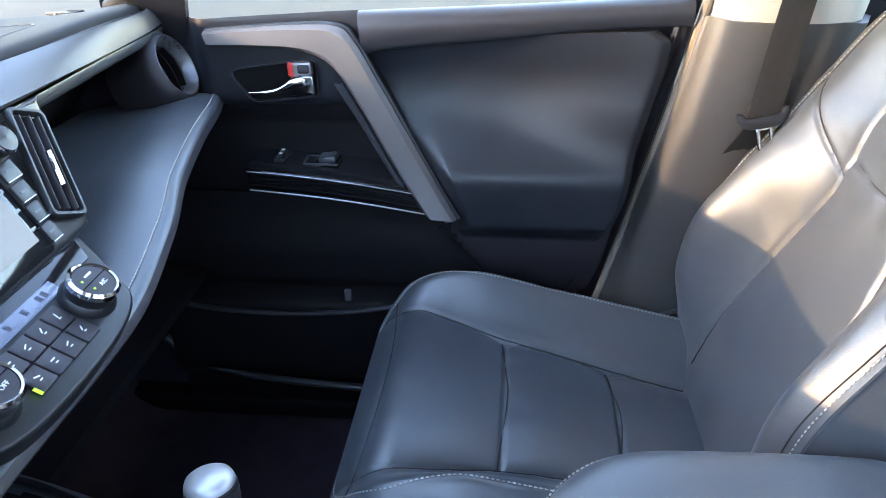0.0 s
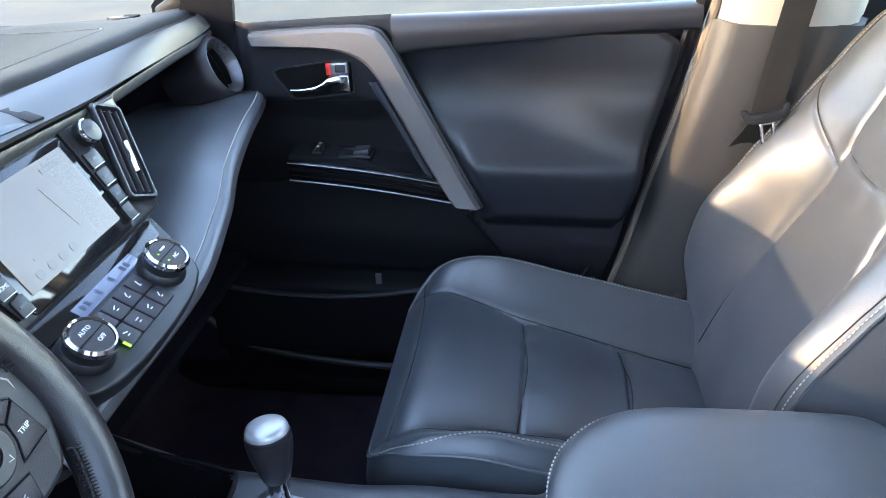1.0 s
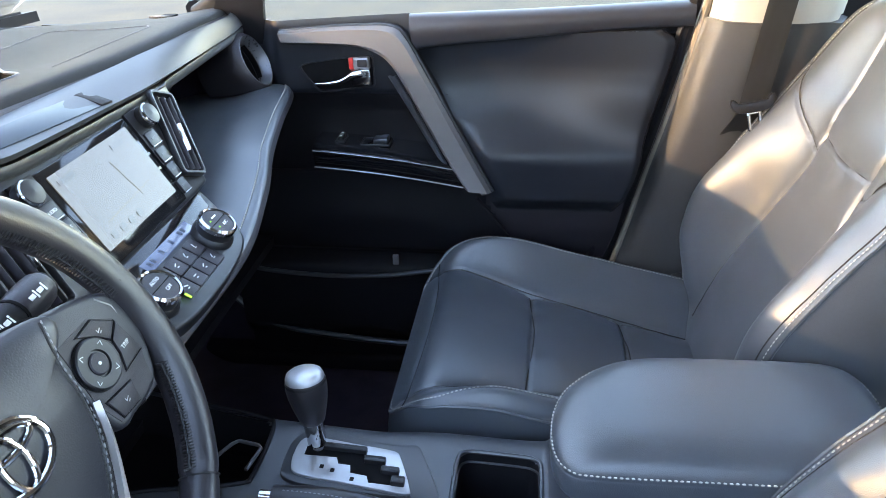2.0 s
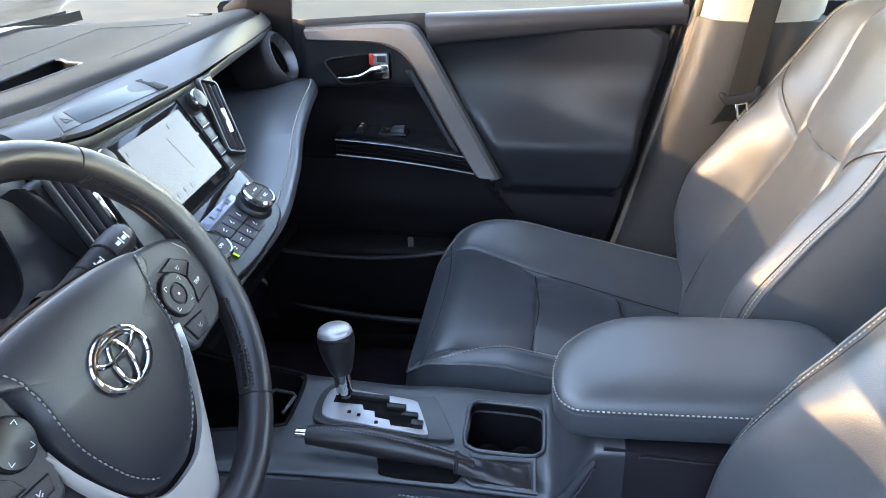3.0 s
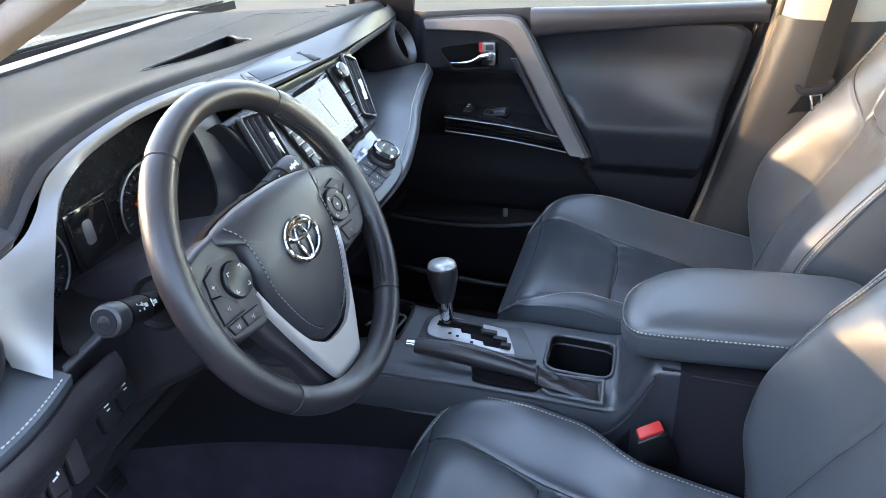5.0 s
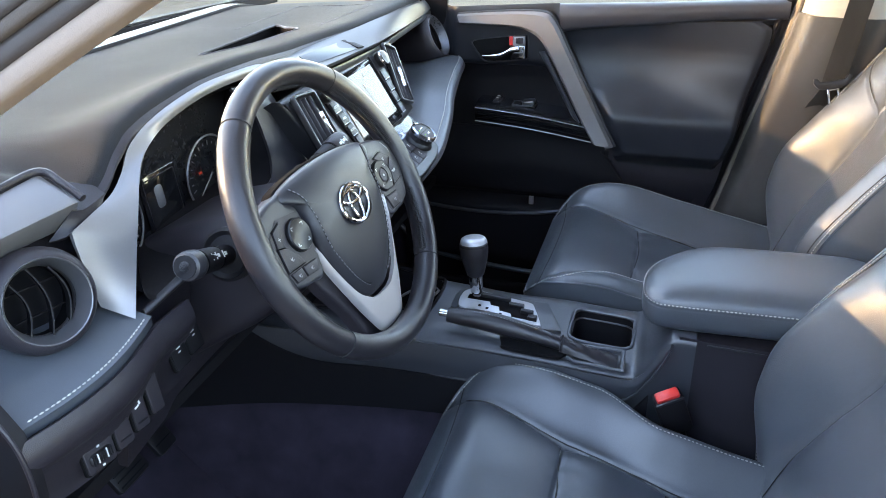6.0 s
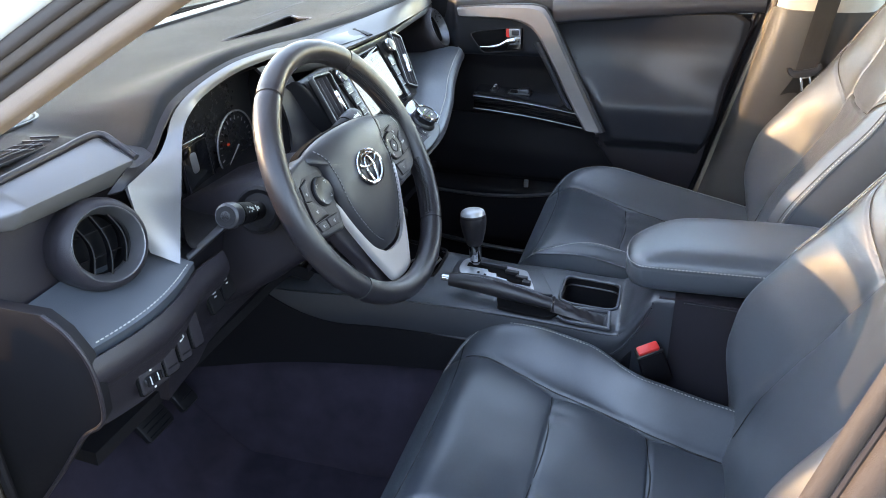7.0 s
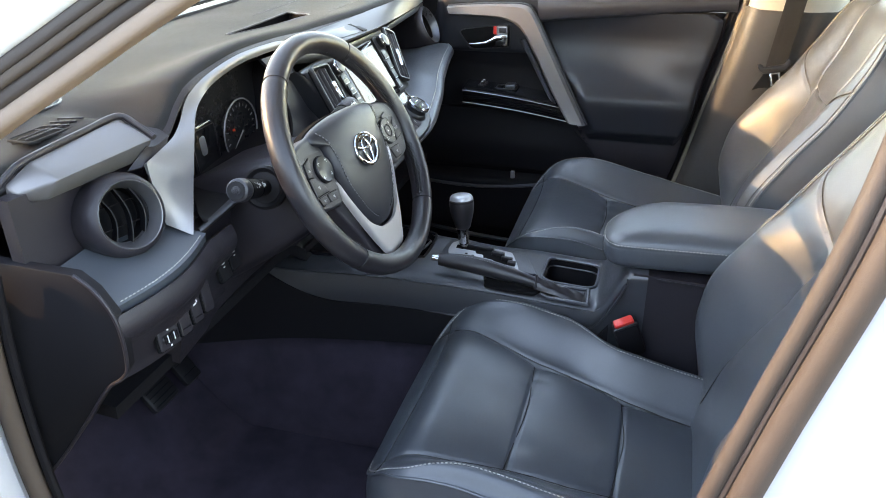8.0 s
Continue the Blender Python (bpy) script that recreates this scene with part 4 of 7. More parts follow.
part("car_symbol", prism(rounded(0.016, 0.030, 0.006), 0.0005, fr @ pose(-0.006, 0.012, 0)), SILVER_D, dp)
part("readout", box((0.036, 0.005, 0.0006), 0, fr @ pose(0.006, -0.030, 0.0004)), GREEN_TEXT, dp, "dim odometer readout")
part("readout", box((0.018, 0.004, 0.0006), 0, fr @ pose(0.012, -0.024, 0.0004)), MARK, dp)

# the dash face round the hood, towards the centre vent
FRAME_I = [(-0.530, -0.228, 1.146), (-0.512, -0.212, 1.115), (-0.500, -0.208, 1.07), (-0.493, -0.211, 1.035), (-0.488, -0.232, 1.016), (-0.484, -0.29, 1.012), (-0.480, -0.37, 1.006), (-0.476, -0.46, 0.999), (-0.472, -0.545, 0.994)]
FRAME_O = [(-0.532, -0.150, 1.142), (-0.510, -0.143, 1.10), (-0.494, -0.136, 1.05), (-0.478, -0.130, 1.000), (-0.466, -0.165, 0.972), (-0.466, -0.27, 0.986), (-0.472, -0.37, 0.992), (-0.470, -0.46, 0.989), (-0.468, -0.558, 0.985)]
fi, fo = spline(FRAME_I, 90), spline(FRAME_O, 90)
part("cluster_frame", sheet(lambda u, v: fi[round(u * 89)].lerp(fo[round(u * 89)], v) + Vector((0.012, 0, 0.004)) * math.sin(math.pi * v) * (0.4 + 0.6 * math.sin(math.pi * u)), 89, 12, 0.006), SPOKE_SATIN, dash, "satin flared frame beside and below the instruments", 60)
part("column_panel", sheet(lambda u, v: (-0.470 - 0.05 * v - 0.02 * math.sin(math.pi * u), -0.575 + 0.47 * u, 0.985 - 0.20 * v), 24, 12, -0.02), PLASTIC, dash, "dark panel under the instruments")


def end_pad(u, v):
    y = -0.735 + 0.185 * u
    return Vector((-0.470 + 0.012 * u + 0.018 * math.sin(math.pi * u) * (1 - v) - 0.09 * v, y, 0.976 + 0.014 * u + 0.026 * v * v + 0.004 * math.sin(math.pi * v)))


part("end_pad", sheet(end_pad, 24, 16, 0.012), LEATHER, dash, "stitched pad below the driver's vent")
part("pad_stitching", stitches([end_pad(0.10 + 0.88 * k / 60, 0.05) + Vector((0, 0, 0.0008)) for k in range(61)], 0.0042, 0.0014, 0.0009), STITCH, dash, "pale stitched seam")


def end_front(u, v):
    y = -0.738 + 0.245 * u
    top = end_pad(min(1, u * 0.245 / 0.185), 0.0)
    return Vector((top.x + 0.006 * math.sin(math.pi * min(1, v * 3)) - 0.028 * ease(0.1, 1.0, v) - 0.006 * u, y, top.z - 0.010 - 0.006 * u + (0.872 - top.z + 0.010) * v))


part("switch_panel", sheet(end_front, 30, 24, 0.01), PLASTIC, dash, "dark panel with a row of switches")
part("panel_return", sheet(lambda u, v: end_front(u, 1.0) + Vector((-0.10 * v, 0, -0.012 * math.sin(math.pi * v / 2))), 20, 6, 0.006), PLASTIC_D, dash, "dark return under the switches")
END = [(-0.60, 1.024), (-0.500, 1.022), (-0.478, 1.006), (-0.460, 0.978), (-0.454, 0.945), (-0.457, 0.905), (-0.469, 0.887), (-0.494, 0.867), (-0.544, 0.800), (-0.61, 0.718), (-0.66, 0.670), (-0.72, 0.64), (-0.98, 0.62), (-1.0, 1.05), (-0.75, 1.04)]
part("end_panel", prism([(x, z) for x, z in END], 0.014, Matrix.Translation((0, -0.728, 0)) @ pose(0, 0, 0, 90), 0.003), PLASTIC_D, dash, "flat dark panel at the dashboard's end")
part("panel_seal", tube(spline([(x, -0.742, z) for x, z in END[1:11]], 60), 0.0024, 8), PLASTIC, dash, "rubber edge of the end panel")
part("dash_cheek", sheet(lambda u, v: (-0.57 + 0.02 * u, -0.735 + 0.20 * u, 1.10 - 0.11 * v), 10, 8, -0.02), PLASTIC, dash, "dark face behind the driver's vent")

# silver wing over the driver's vent
wing = [((-0.565, -0.542, 1.1385), (-0.5155, -0.5475, 1.1155), (-0.532, -0.548, 1.088), (-0.58, -0.542, 1.088)),
        ((-0.5655, -0.553, 1.1385), (-0.5160, -0.5520, 1.1155), (-0.532, -0.552, 1.088), (-0.58, -0.545, 1.088)),
        ((-0.5780, -0.686, 1.1285), (-0.5335, -0.693, 1.1135), (-0.552, -0.700, 1.089), (-0.59, -0.690, 1.086)),
        ((-0.5930, -0.713, 1.1085), (-0.5760, -0.716, 1.0995), (-0.574, -0.712, 1.089), (-0.597, -0.712, 1.086))]
bm = loft([[Vector(p) for p in r] for r in wing])
bmesh.ops.bevel(bm, geom=bm.edges[:], offset=0.003, segments=2, profile=0.5, affect="EDGES")
part("wing_rim", tube(spline([(-0.516, -0.5425, 1.1165), (-0.540, -0.5400, 1.1295), (-0.566, -0.5425, 1.1405), (-0.574, -0.60, 1.1365), (-0.5815, -0.685, 1.1300), (-0.590, -0.705, 1.1200), (-0.597, -0.717, 1.1080)], 50), 0.0042, 10), PLASTIC, dash, "dark rim behind the wing")
NOTCH = [[(-0.566, -0.546, 1.136), (-0.548, -0.528, 1.126), (-0.534, -0.505, 1.114)], [(-0.520, -0.556, 1.108), (-0.518, -0.540, 1.104), (-0.522, -0.505, 1.106)], [(-0.536, -0.580, 1.082), (-0.520, -0.566, 1.086), (-0.518, -0.520, 1.096)]]
notch = [spline(r, 9) for r in NOTCH]
part("wing_notch", sheet(lambda u, v: (notch[0][round(u * 8)].lerp(notch[1][round(u * 8)], v * 2) if v < 0.5 else notch[1][round(u * 8)].lerp(notch[2][round(u * 8)], v * 2 - 1)), 8, 8, -0.006), PLASTIC, dash, "dark corner between wing and band")
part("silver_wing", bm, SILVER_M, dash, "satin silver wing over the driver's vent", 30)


def round_vent(cy, side, k_=1.0):
    """A round air outlet: barrel, flared ring, curved blades and a middle bar."""
    m = (axes((-0.504, cy, 1.046), (0.30, 0.95, 0), (0.92, -0.30, 0.27)) if side < 0 else axes((-0.511, cy, 1.0455), (0.02, 1, 0), (0.91, -0.02, 0.41))) @ Matrix.Scale(k_, 4)
    v = part("air_vent", turned([(0.050, -0.095), (0.0585, -0.055), (0.0605, -0.022), (0.0600, -0.013), (0.0570, -0.005), (0.0520, 0.001), (0.0490, 0.002)], m, 64), PLASTIC, dash, "black round air vent")
    part("ring", turned([(0.0492, 0.001), (0.0482, 0.0030), (0.0470, 0.0025), (0.0430, -0.006), (0.0395, -0.016), (0.0385, -0.020), (0.0385, -0.026)], m, 64), VENT_RING, v, "satin inner ring")
    # throat's depth shade is in its near-black colour
    part("throat", turned([(0.0388, -0.018), (0.0388, -0.05), (0.0, -0.052)], m, 40), CAVITY_SHADE, v, "dark throat")
    for k in (-1, 0, 1):
        x0 = 0.023 * k
        hh = math.sqrt(0.0395 ** 2 - x0 ** 2)
        part("blade", sheet(lambda u, w: m @ Vector((x0 + 0.010 * math.cos(math.pi * (u - 0.5)) - 0.004 + 0.006 * w, -hh + 2 * hh * u, -0.014 - 0.022 * w)), 14, 3, 0.0016), PLASTIC_D, v)
    for q in (-0.016, 0.016):
        ww = math.sqrt(0.0395 ** 2 - q * q) * 0.8
        part("cross_bar", box((2 * ww, 0.0009, 0.006), 0, m @ pose(0, q, -0.033)), PLASTIC_D, v)
    return v


round_vent(-0.628, -1, 0.88)
round_vent(0.648, 1, 0.98)

# demister grille and speaker cover near the driver's pillar
gr = part("side_grille", prism(rounded(0.090, 0.034, 0.004), 0.003, axes(dash_point(-0.621, -0.602) + Vector((0, 0, -0.001)), (0.06, 1, 0), (0, 0.05, 1)), 0.001), CAVITY_SHADE, dash, "black demister grille")
for k in range(7):
    part("slat", box((0.0020, 0.033, 0.0022), 0.0004, axes(dash_point(-0.621, -0.641 + 0.0130 * k) + Vector((0, 0, 0.0022)), (0.06, 1, 0), (0, 0.05, 1)) @ pose(0, 0, 0, 0, 0, 24)), PLASTIC, gr)
for q in (-0.0055, 0.0055):
    part("rail", box((0.084, 0.0016, 0.0022), 0.0004, axes(dash_point(-0.621 + q, -0.602) + Vector((0, 0, 0.0022)), (0.06, 1, 0), (0, 0.05, 1))), PLASTIC, gr)
part("grille_rim", ring_frame(rounded(0.097, 0.041, 0.006), rounded(0.089, 0.033, 0.004), 0.0028, axes(dash_point(-0.621, -0.602), (0.06, 1, 0), (0, 0.05, 1))), DASH_TOP, gr)
sp = smooth_outline([(-0.06, -0.03), (0.04, -0.035), (0.065, 0.0), (0.04, 0.035), (-0.06, 0.03)], 40)
sm = axes(dash_point(-0.735, -0.545) + Vector((0, 0, 0.001)), (0.1, 1, 0), (0, 0.06, 1))
part("speaker_cover", prism(sp, 0.003, sm, 0.001), PLASTIC, dash, "perforated speaker cover")
part("speaker_rim", ring_frame([(x * 1.12, y * 1.15) for x, y in sp], [(x * 1.03, y * 1.05) for x, y in sp], 0.003, sm), SOFT, dash)

# switches on the driver's side
ss = axes((-0.4575, -0.640, 0.908), (0.08, 1, -0.10), (1, -0.08, 0.22))
for w, h, dx, dy, nm in ((0.036, 0.024, -0.026, 0.017, "mirror_switch"), (0.036, 0.026, -0.025, -0.011, "dimmer_wheel"), (0.021, 0.050, 0.008, 0.004, "switch"), (0.019, 0.046, 0.034, 0.007, "switch"), (0.018, 0.042, 0.059, 0.010, "blank_switch")):
    part("switch_gap", prism(rounded(w + 0.003, h + 0.003, 0.003), 0.004, ss @ pose(dx, dy, -0.001), 0.0005), CAVITY_SHADE, dash)
    q = part(nm, prism(rounded(w, h, 0.003), 0.006, ss @ pose(dx, dy, -0.001), 0.0012, 3), PLASTIC, dash, "small black switch")
    if nm == "mirror_switch":
        part("toggle", prism(rounded(0.011, 0.011, 0.002), 0.004, ss @ pose(dx + 0.008, dy - 0.001, 0.004), 0.001), PLASTIC_D, q)
        for a, b in ((-0.010, 0.003), (0.009, 0.007), (-0.005, -0.004)):
            part("symbol", box((0.0045, 0.0030, 0.0005), 0, ss @ pose(dx + a, dy + b, 0.0052)), MARK, q)
    elif nm == "dimmer_wheel":
        part("wheel", box((0.028, 0.012, 0.010), 0.004, ss @ pose(dx, dy, 0.003), 3), PLASTIC_S, q, "ribbed thumb wheel")
        for k in range(9):
            part("rib", box((0.0010, 0.0100, 0.0012), 0, ss @ pose(dx - 0.0112 + 0.0028 * k, dy, 0.0082)), MARK if k % 4 == 2 else PLASTIC_D, q)
        for b in (0.0105, -0.0105):
            part("symbol", box((0.0030, 0.0022, 0.0005), 0, ss @ pose(dx, dy + b, 0.0052)), MARK, q)
    elif nm == "switch":
        for a, b, c, d in ((0.0, 0.010, 0.009, 0.0022), (0.002, 0.006, 0.0022, 0.006), (-0.002, 0.002, 0.006, 0.0020)):
            part("symbol", box((c, d, 0.0005), 0, ss @ pose(dx + a, dy + b, 0.0052, 0, 0, 15)), MARK, q)
        part("lamp_bar", box((w * 0.7, 0.002, 0.0006), 0, ss @ pose(dx, dy - h * 0.33, 0.0052)), PLASTIC_D, q)
ss2 = axes((-0.4660, -0.504, 0.922), (0.0, 1, 0.0), (1, 0.0, 0.25))
for k, dx in enumerate((-0.014, 0.016)):
    part("switch_gap", prism(rounded(0.029, 0.043, 0.003), 0.004, ss2 @ pose(dx, 0.004 * k, 0), 0.0005), CAVITY_SHADE, dash)
    s = part("switch", prism(rounded(0.026, 0.040, 0.003), 0.006, ss2 @ pose(dx, 0.004 * k, 0), 0.001), PLASTIC_D, dash, "square black switch with white symbol")
    part("symbol", box((0.007, 0.0013, 0.0006), 0, ss2 @ pose(dx, 0.004 * k + 0.004, 0.0062)), MARK, s)
    part("symbol", box((0.0045, 0.0013, 0.0006), 0, ss2 @ pose(dx, 0.004 * k - 0.001, 0.0062)), MARK, s)

# clock panel with the hazard button, in the silver strip
hz = axes((-0.502, 0.022, 1.1365), (0.03, 1, -0.055), (0.30, 0, 0.95))
cp = thing("clock_panel", "glossy dark clock panel with hazard button in the strip", "clock")
part("bezel", prism([(-0.125, -0.018), (0.112, -0.020), (0.128, 0.010), (0.10, 0.022), (-0.085, 0.020)], 0.004, hz, 0.0015), SILVER, cp, "silver bezel")
part("face", prism([(-0.085, -0.014), (0.078, -0.016), (0.078, 0.018), (-0.072, 0.016)], 0.0055, hz, 0.0008), SMOKED, cp, "glossy dark clock face")
part("lamp_window", prism([(0.080, -0.016), (0.100, -0.017), (0.100, 0.018), (0.080, 0.018)], 0.007, hz, 0.001), PLASTIC_D, cp, "black lamp window")
hb = part("hazard_button", prism([(-0.118, -0.015), (-0.088, -0.015), (-0.075, 0.016), (-0.092, 0.015)], 0.006, hz, 0.001), SILVER, cp, "hazard button")
tri_pts = [(0.0, 0.007), (-0.007, -0.005), (0.007, -0.005)]
part("symbol", ring_frame(tri_pts, [(x * 0.6, y * 0.6) for x, y in tri_pts], 0.0006, hz @ pose(-0.093, 0.0, 0.0062)), PLASTIC, hb, "dim triangle outline")

# ---- centre stack: head unit between two upright vents ----
HU = axes((-0.4455, 0.0375, 1.0635), (0, 1, 0), (0.86, 0, 0.51))
hu = thing("head_unit", "black radio unit with a lit map screen, knobs and keys", "head unit")
part("housing", prism(smooth_outline([(-0.222, 0.060), (-0.212, 0.068), (0.0, 0.072), (0.205, 0.066), (0.214, 0.055), (0.156, -0.055), (0.145, -0.066), (0.0, -0.068), (-0.16, -0.066), (-0.175, -0.055)], 72), 0.035, HU @ pose(0, 0, -0.040), 0.006, 3), PLASTIC_S, hu, "satin black housing")
part("bezel", prism(rounded(0.178, 0.118, 0.006), 0.004, HU @ pose(0, -0.003, -0.006), 0.0015), GLOSS, hu, "glossy screen bezel")
sc = part("screen", prism(rounded(0.155, 0.093, 0.002), 0.0012, HU @ pose(0, 0, -0.0018), 0), SCREEN, hu, "bright washed-out map display")
part("map_road", box((0.10, 0.0016, 0.0004), 0, HU @ pose(0.0, -0.020, -0.0003, 0, 0, 4)), SCREEN_LINE, sc)
part("map_road", box((0.0016, 0.05, 0.0004), 0, HU @ pose(0.02, 0.0, -0.0003, 0, 0, 12)), SCREEN_LINE, sc)
part("map_label", box((0.030, 0.006, 0.0006), 0, HU @ pose(-0.055, 0.036, -0.0003)), SCREEN_BOX, sc)
part("map_label", box((0.026, 0.006, 0.0006), 0, HU @ pose(0.045, 0.036, -0.0003)), SCREEN_BOX, sc)
for k in range(4):
    part("map_label", prism(rounded(0.010, 0.010, 0.0045), 0.0006, HU @ pose(-0.055 + 0.018 * k, -0.037, -0.0006), 0), SCREEN_BOX, sc)
for s, labels in ((-1, ("AUDIO", "APPS", "HOME", "")), (1, ("", "", "", ""))):
    col = part("key_strip", prism([(0.078, 0.058), (0.114, 0.058), (0.093, -0.055), (0.078, -0.055)] if s > 0 else [(-0.114, 0.058), (-0.078, 0.058), (-0.078, -0.055), (-0.093, -0.055)], 0.004, HU @ pose(s * 0.012, 0, -0.0045), 0.001), PLASTIC_D, hu, "column of black keys")
    for k in range(4):
        yy = 0.018 - 0.0215 * k
        key = part("key", prism(rounded(0.023 - 0.002 * k, 0.0185, 0.002), 0.004, HU @ pose(s * (0.106 - 0.0035 * k), yy, -0.002), 0.001), PLASTIC_S, hu, "black key with a chrome line")
        part("chrome_line", box((0.021 - 0.002 * k, 0.0008, 0.0006), 0, HU @ pose(s * (0.106 - 0.0035 * k), yy - 0.0088, 0.0020)), SILVER_B, key)
        if labels[k]:
            words(labels[k], 0.0052, HU @ pose(s * (0.106 - 0.0035 * k), yy, 0.0022), MARK, key)
        else:
            part("symbol", box((0.010, 0.0022, 0.0005), 0, HU @ pose(s * (0.106 - 0.0035 * k), yy, 0.0022)), EDGE_GREY, key)
    kn = HU @ pose(s * 0.118, 0.043, -0.002)
    k1 = part("knob", turned([(0.0135, 0), (0.0135, 0.012), (0.0125, 0.016), (0.0, 0.0175)], kn, 28), PLASTIC_S, hu, "round tuning knob with chrome rim")
    part("chrome_rim", turned([(0.0137, 0.010), (0.0145, 0.011), (0.0142, 0.0135), (0.0128, 0.015), (0.0125, 0.0145)], kn, 28), CHROME, k1)
    # upright side vents
    vm = HU @ (pose(0.152, 0.006, -0.002, 0, 0, -26) if s > 0 else pose(-0.185, 0.003, 0.003, 0, 0, -6))
    vw = 0.044 if s > 0 else 0.062
    vent = part("centre_vent", ring_frame(rounded(vw, 0.118, 0.006), rounded(vw - 0.009, 0.107, 0.005), 0.008, vm), PLASTIC_S, hu, "upright black air vent")
    # flat near-black plate stands for the shaded throat
    part("throat", box((vw - 0.008, 0.108, 0.003), 0, vm @ pose(0, 0, -0.004)), CAVITY_SHADE, vent)
    for q in (-0.011, 0.001, 0.012) if s > 0 else (-0.018, -0.004, 0.010):
        part("blade", box((0.0016, 0.102, 0.010), 0.0005, vm @ pose(q, 0, 0.002, 0, 18)), PLASTIC, vent)
    part("thumb_slide", box((0.0022, 0.038, 0.010), 0.0008, vm @ pose(0.003 if s > 0 else 0.012, -0.008 if s > 0 else 0.005, 0.007, 0, 18)), CHROME, vent, "chrome thumb slide")

# ---- climate panel ----
CL = axes((-0.386, 0.0185, 0.980), (0, 1, 0), (0.5, 0, 0.866))
cm = thing("climate_panel", "sloping climate control panel with two dials and square keys", "climate control")
part("plate", prism(smooth_outline([(-0.145, 0.050), (-0.05, 0.053), (0.05, 0.053), (0.145, 0.050), (0.152, 0.040), (0.122, -0.020), (0.108, -0.040), (0.07, -0.052), (0.0, -0.056), (-0.07, -0.052), (-0.108, -0.040), (-0.122, -0.020), (-0.152, 0.040)], 64), 0.020, CL @ pose(0, 0, -0.020), 0.004, 3), PLASTIC_S, cm, "satin black panel")
part("upper_plate", prism([(-0.115, 0.016), (0.125, 0.016), (0.145, 0.046), (-0.135, 0.046)], 0.003, CL, 0.001), GLOSS, cm, "glossy dark upper plate")
ld = part("display", prism([(-0.040, 0.012), (0.070, 0.012), (0.070, 0.026), (-0.040, 0.026)], 0.0038, CL, 0.0005), LCD, cm, "blue backlit display")
for x in (-0.030, -0.022, -0.002, 0.022, 0.044, 0.052):
    part("digit", box((0.0045, 0.007, 0.0004), 0, CL @ pose(x, 0.019, 0.0042)), LCD_MARK, ld)
for s in (-1, 1):
    km = CL @ pose(s * 0.075, -0.010, 0)
    kb = part("dial", turned([(0.026, 0), (0.0255, 0.004), (0.022, 0.008), (0.0215, 0.022), (0.0, 0.0225)], km, 40), PLASTIC_S, cm, "black dial with chrome rim")
    part("chrome_rim", turned([(0.0215, 0.016), (0.0235, 0.018), (0.0235, 0.023), (0.0212, 0.0255), (0.0195, 0.0245), (0.019, 0.022)], km, 40), CHROME, kb)
    part("dial_face", turned([(0.0, 0.0), (0.019, 0.0), (0.0188, 0.0012), (0.0, 0.0018)], km @ pose(0, 0, 0.0225), 32), PLASTIC, kb)
    part("split_line", box((0.037, 0.0009, 0.0005), 0, km @ pose(0, 0, 0.0243)), CAVITY_SHADE, kb)
    if s < 0:
        words("AUTO", 0.0060, km @ pose(0, 0.0075, 0.0243), MARK, kb)
        words("OFF", 0.0060, km @ pose(0.003, -0.0075, 0.0243), MARK, kb)
    else:
        part("symbol", box((0.010, 0.002, 0.0005), 0, km @ pose(0.002, 0.0075, 0.0243)), MARK, kb)
        words("A/C", 0.0060, km @ pose(0.003, -0.0075, 0.0243), MARK, kb)
        for q in (0.006, -0.006):
            part("lamp", box((0.0018, 0.0018, 0.0005), 0, km @ pose(-0.010, q, 0.0243)), LED, kb, "green lamp")
for i in range(4):
    for j in range(2):
        bm_ = CL @ pose(-0.0345 + 0.023 * i, -0.004 - 0.0235 * j, 0)
        key = part("key", prism(rounded(0.0215, 0.022, 0.002), 0.004, bm_, 0.001), PLASTIC, cm, "square key with white symbol")
        part("symbol", box((0.0055, 0.0011, 0.0005), 0, bm_ @ pose(0, 0.002, 0.0042, 0, 0, 25 * (i - j))), MARK, key)
        part("symbol", box((0.0034, 0.0010, 0.0005), 0, bm_ @ pose(0.0, -0.002, 0.0042)), MARK, key)
part("lamp", box((0.003, 0.008, 0.0006), 0, CL @ pose(-0.047, -0.034, 0.0045)), LED, cm, "green lamp")

# passenger side: demister grille and the airbag lid's seam in the upper pad
gp = part("side_grille", prism(rounded(0.085, 0.026, 0.004), 0.003, axes(dash_point(-0.675, 0.655) + Vector((0, 0, -0.0005)), (-0.12, 1, -0.05), (0, 0.05, 1)), 0.001), CAVITY_SHADE, dash, "black demister grille")
for k in range(6):
    part("slat", box((0.0022, 0.026, 0.004), 0.0005, axes(dash_point(-0.675 - 0.0015 * k, 0.620 + 0.0135 * k) + Vector((0, 0, 0.003)), (1, 0, 0), (0, 0.05, 1)) @ pose(0, 0, 0, 0, 0, 65)), PLASTIC, gp)
lid_line = [dash_point(x, y) + Vector((0, 0, 0.0002)) for x, y in [(-0.60, 0.20 + 0.02 * k) for k in range(14)] + [(-0.61 - 0.02 * k, 0.47) for k in range(9)] + [(-0.78, 0.46 - 0.02 * k) for k in range(14)]]
part("airbag_seam", tube(lid_line, 0.0007, 6), PLASTIC, dash, "faint airbag lid seam")

# ---- steering wheel and column ----
WN = Vector((0.8899, -0.0451, 0.4539))
WC = Vector((-0.3146, -0.3609, 1.0508))
W = axes(WC, (0.0506, 0.9987, 0), WN)
HB = W @ pose(-0.004, 0.001, 0, 0, 0, -2.0)  # the hub is turned a little
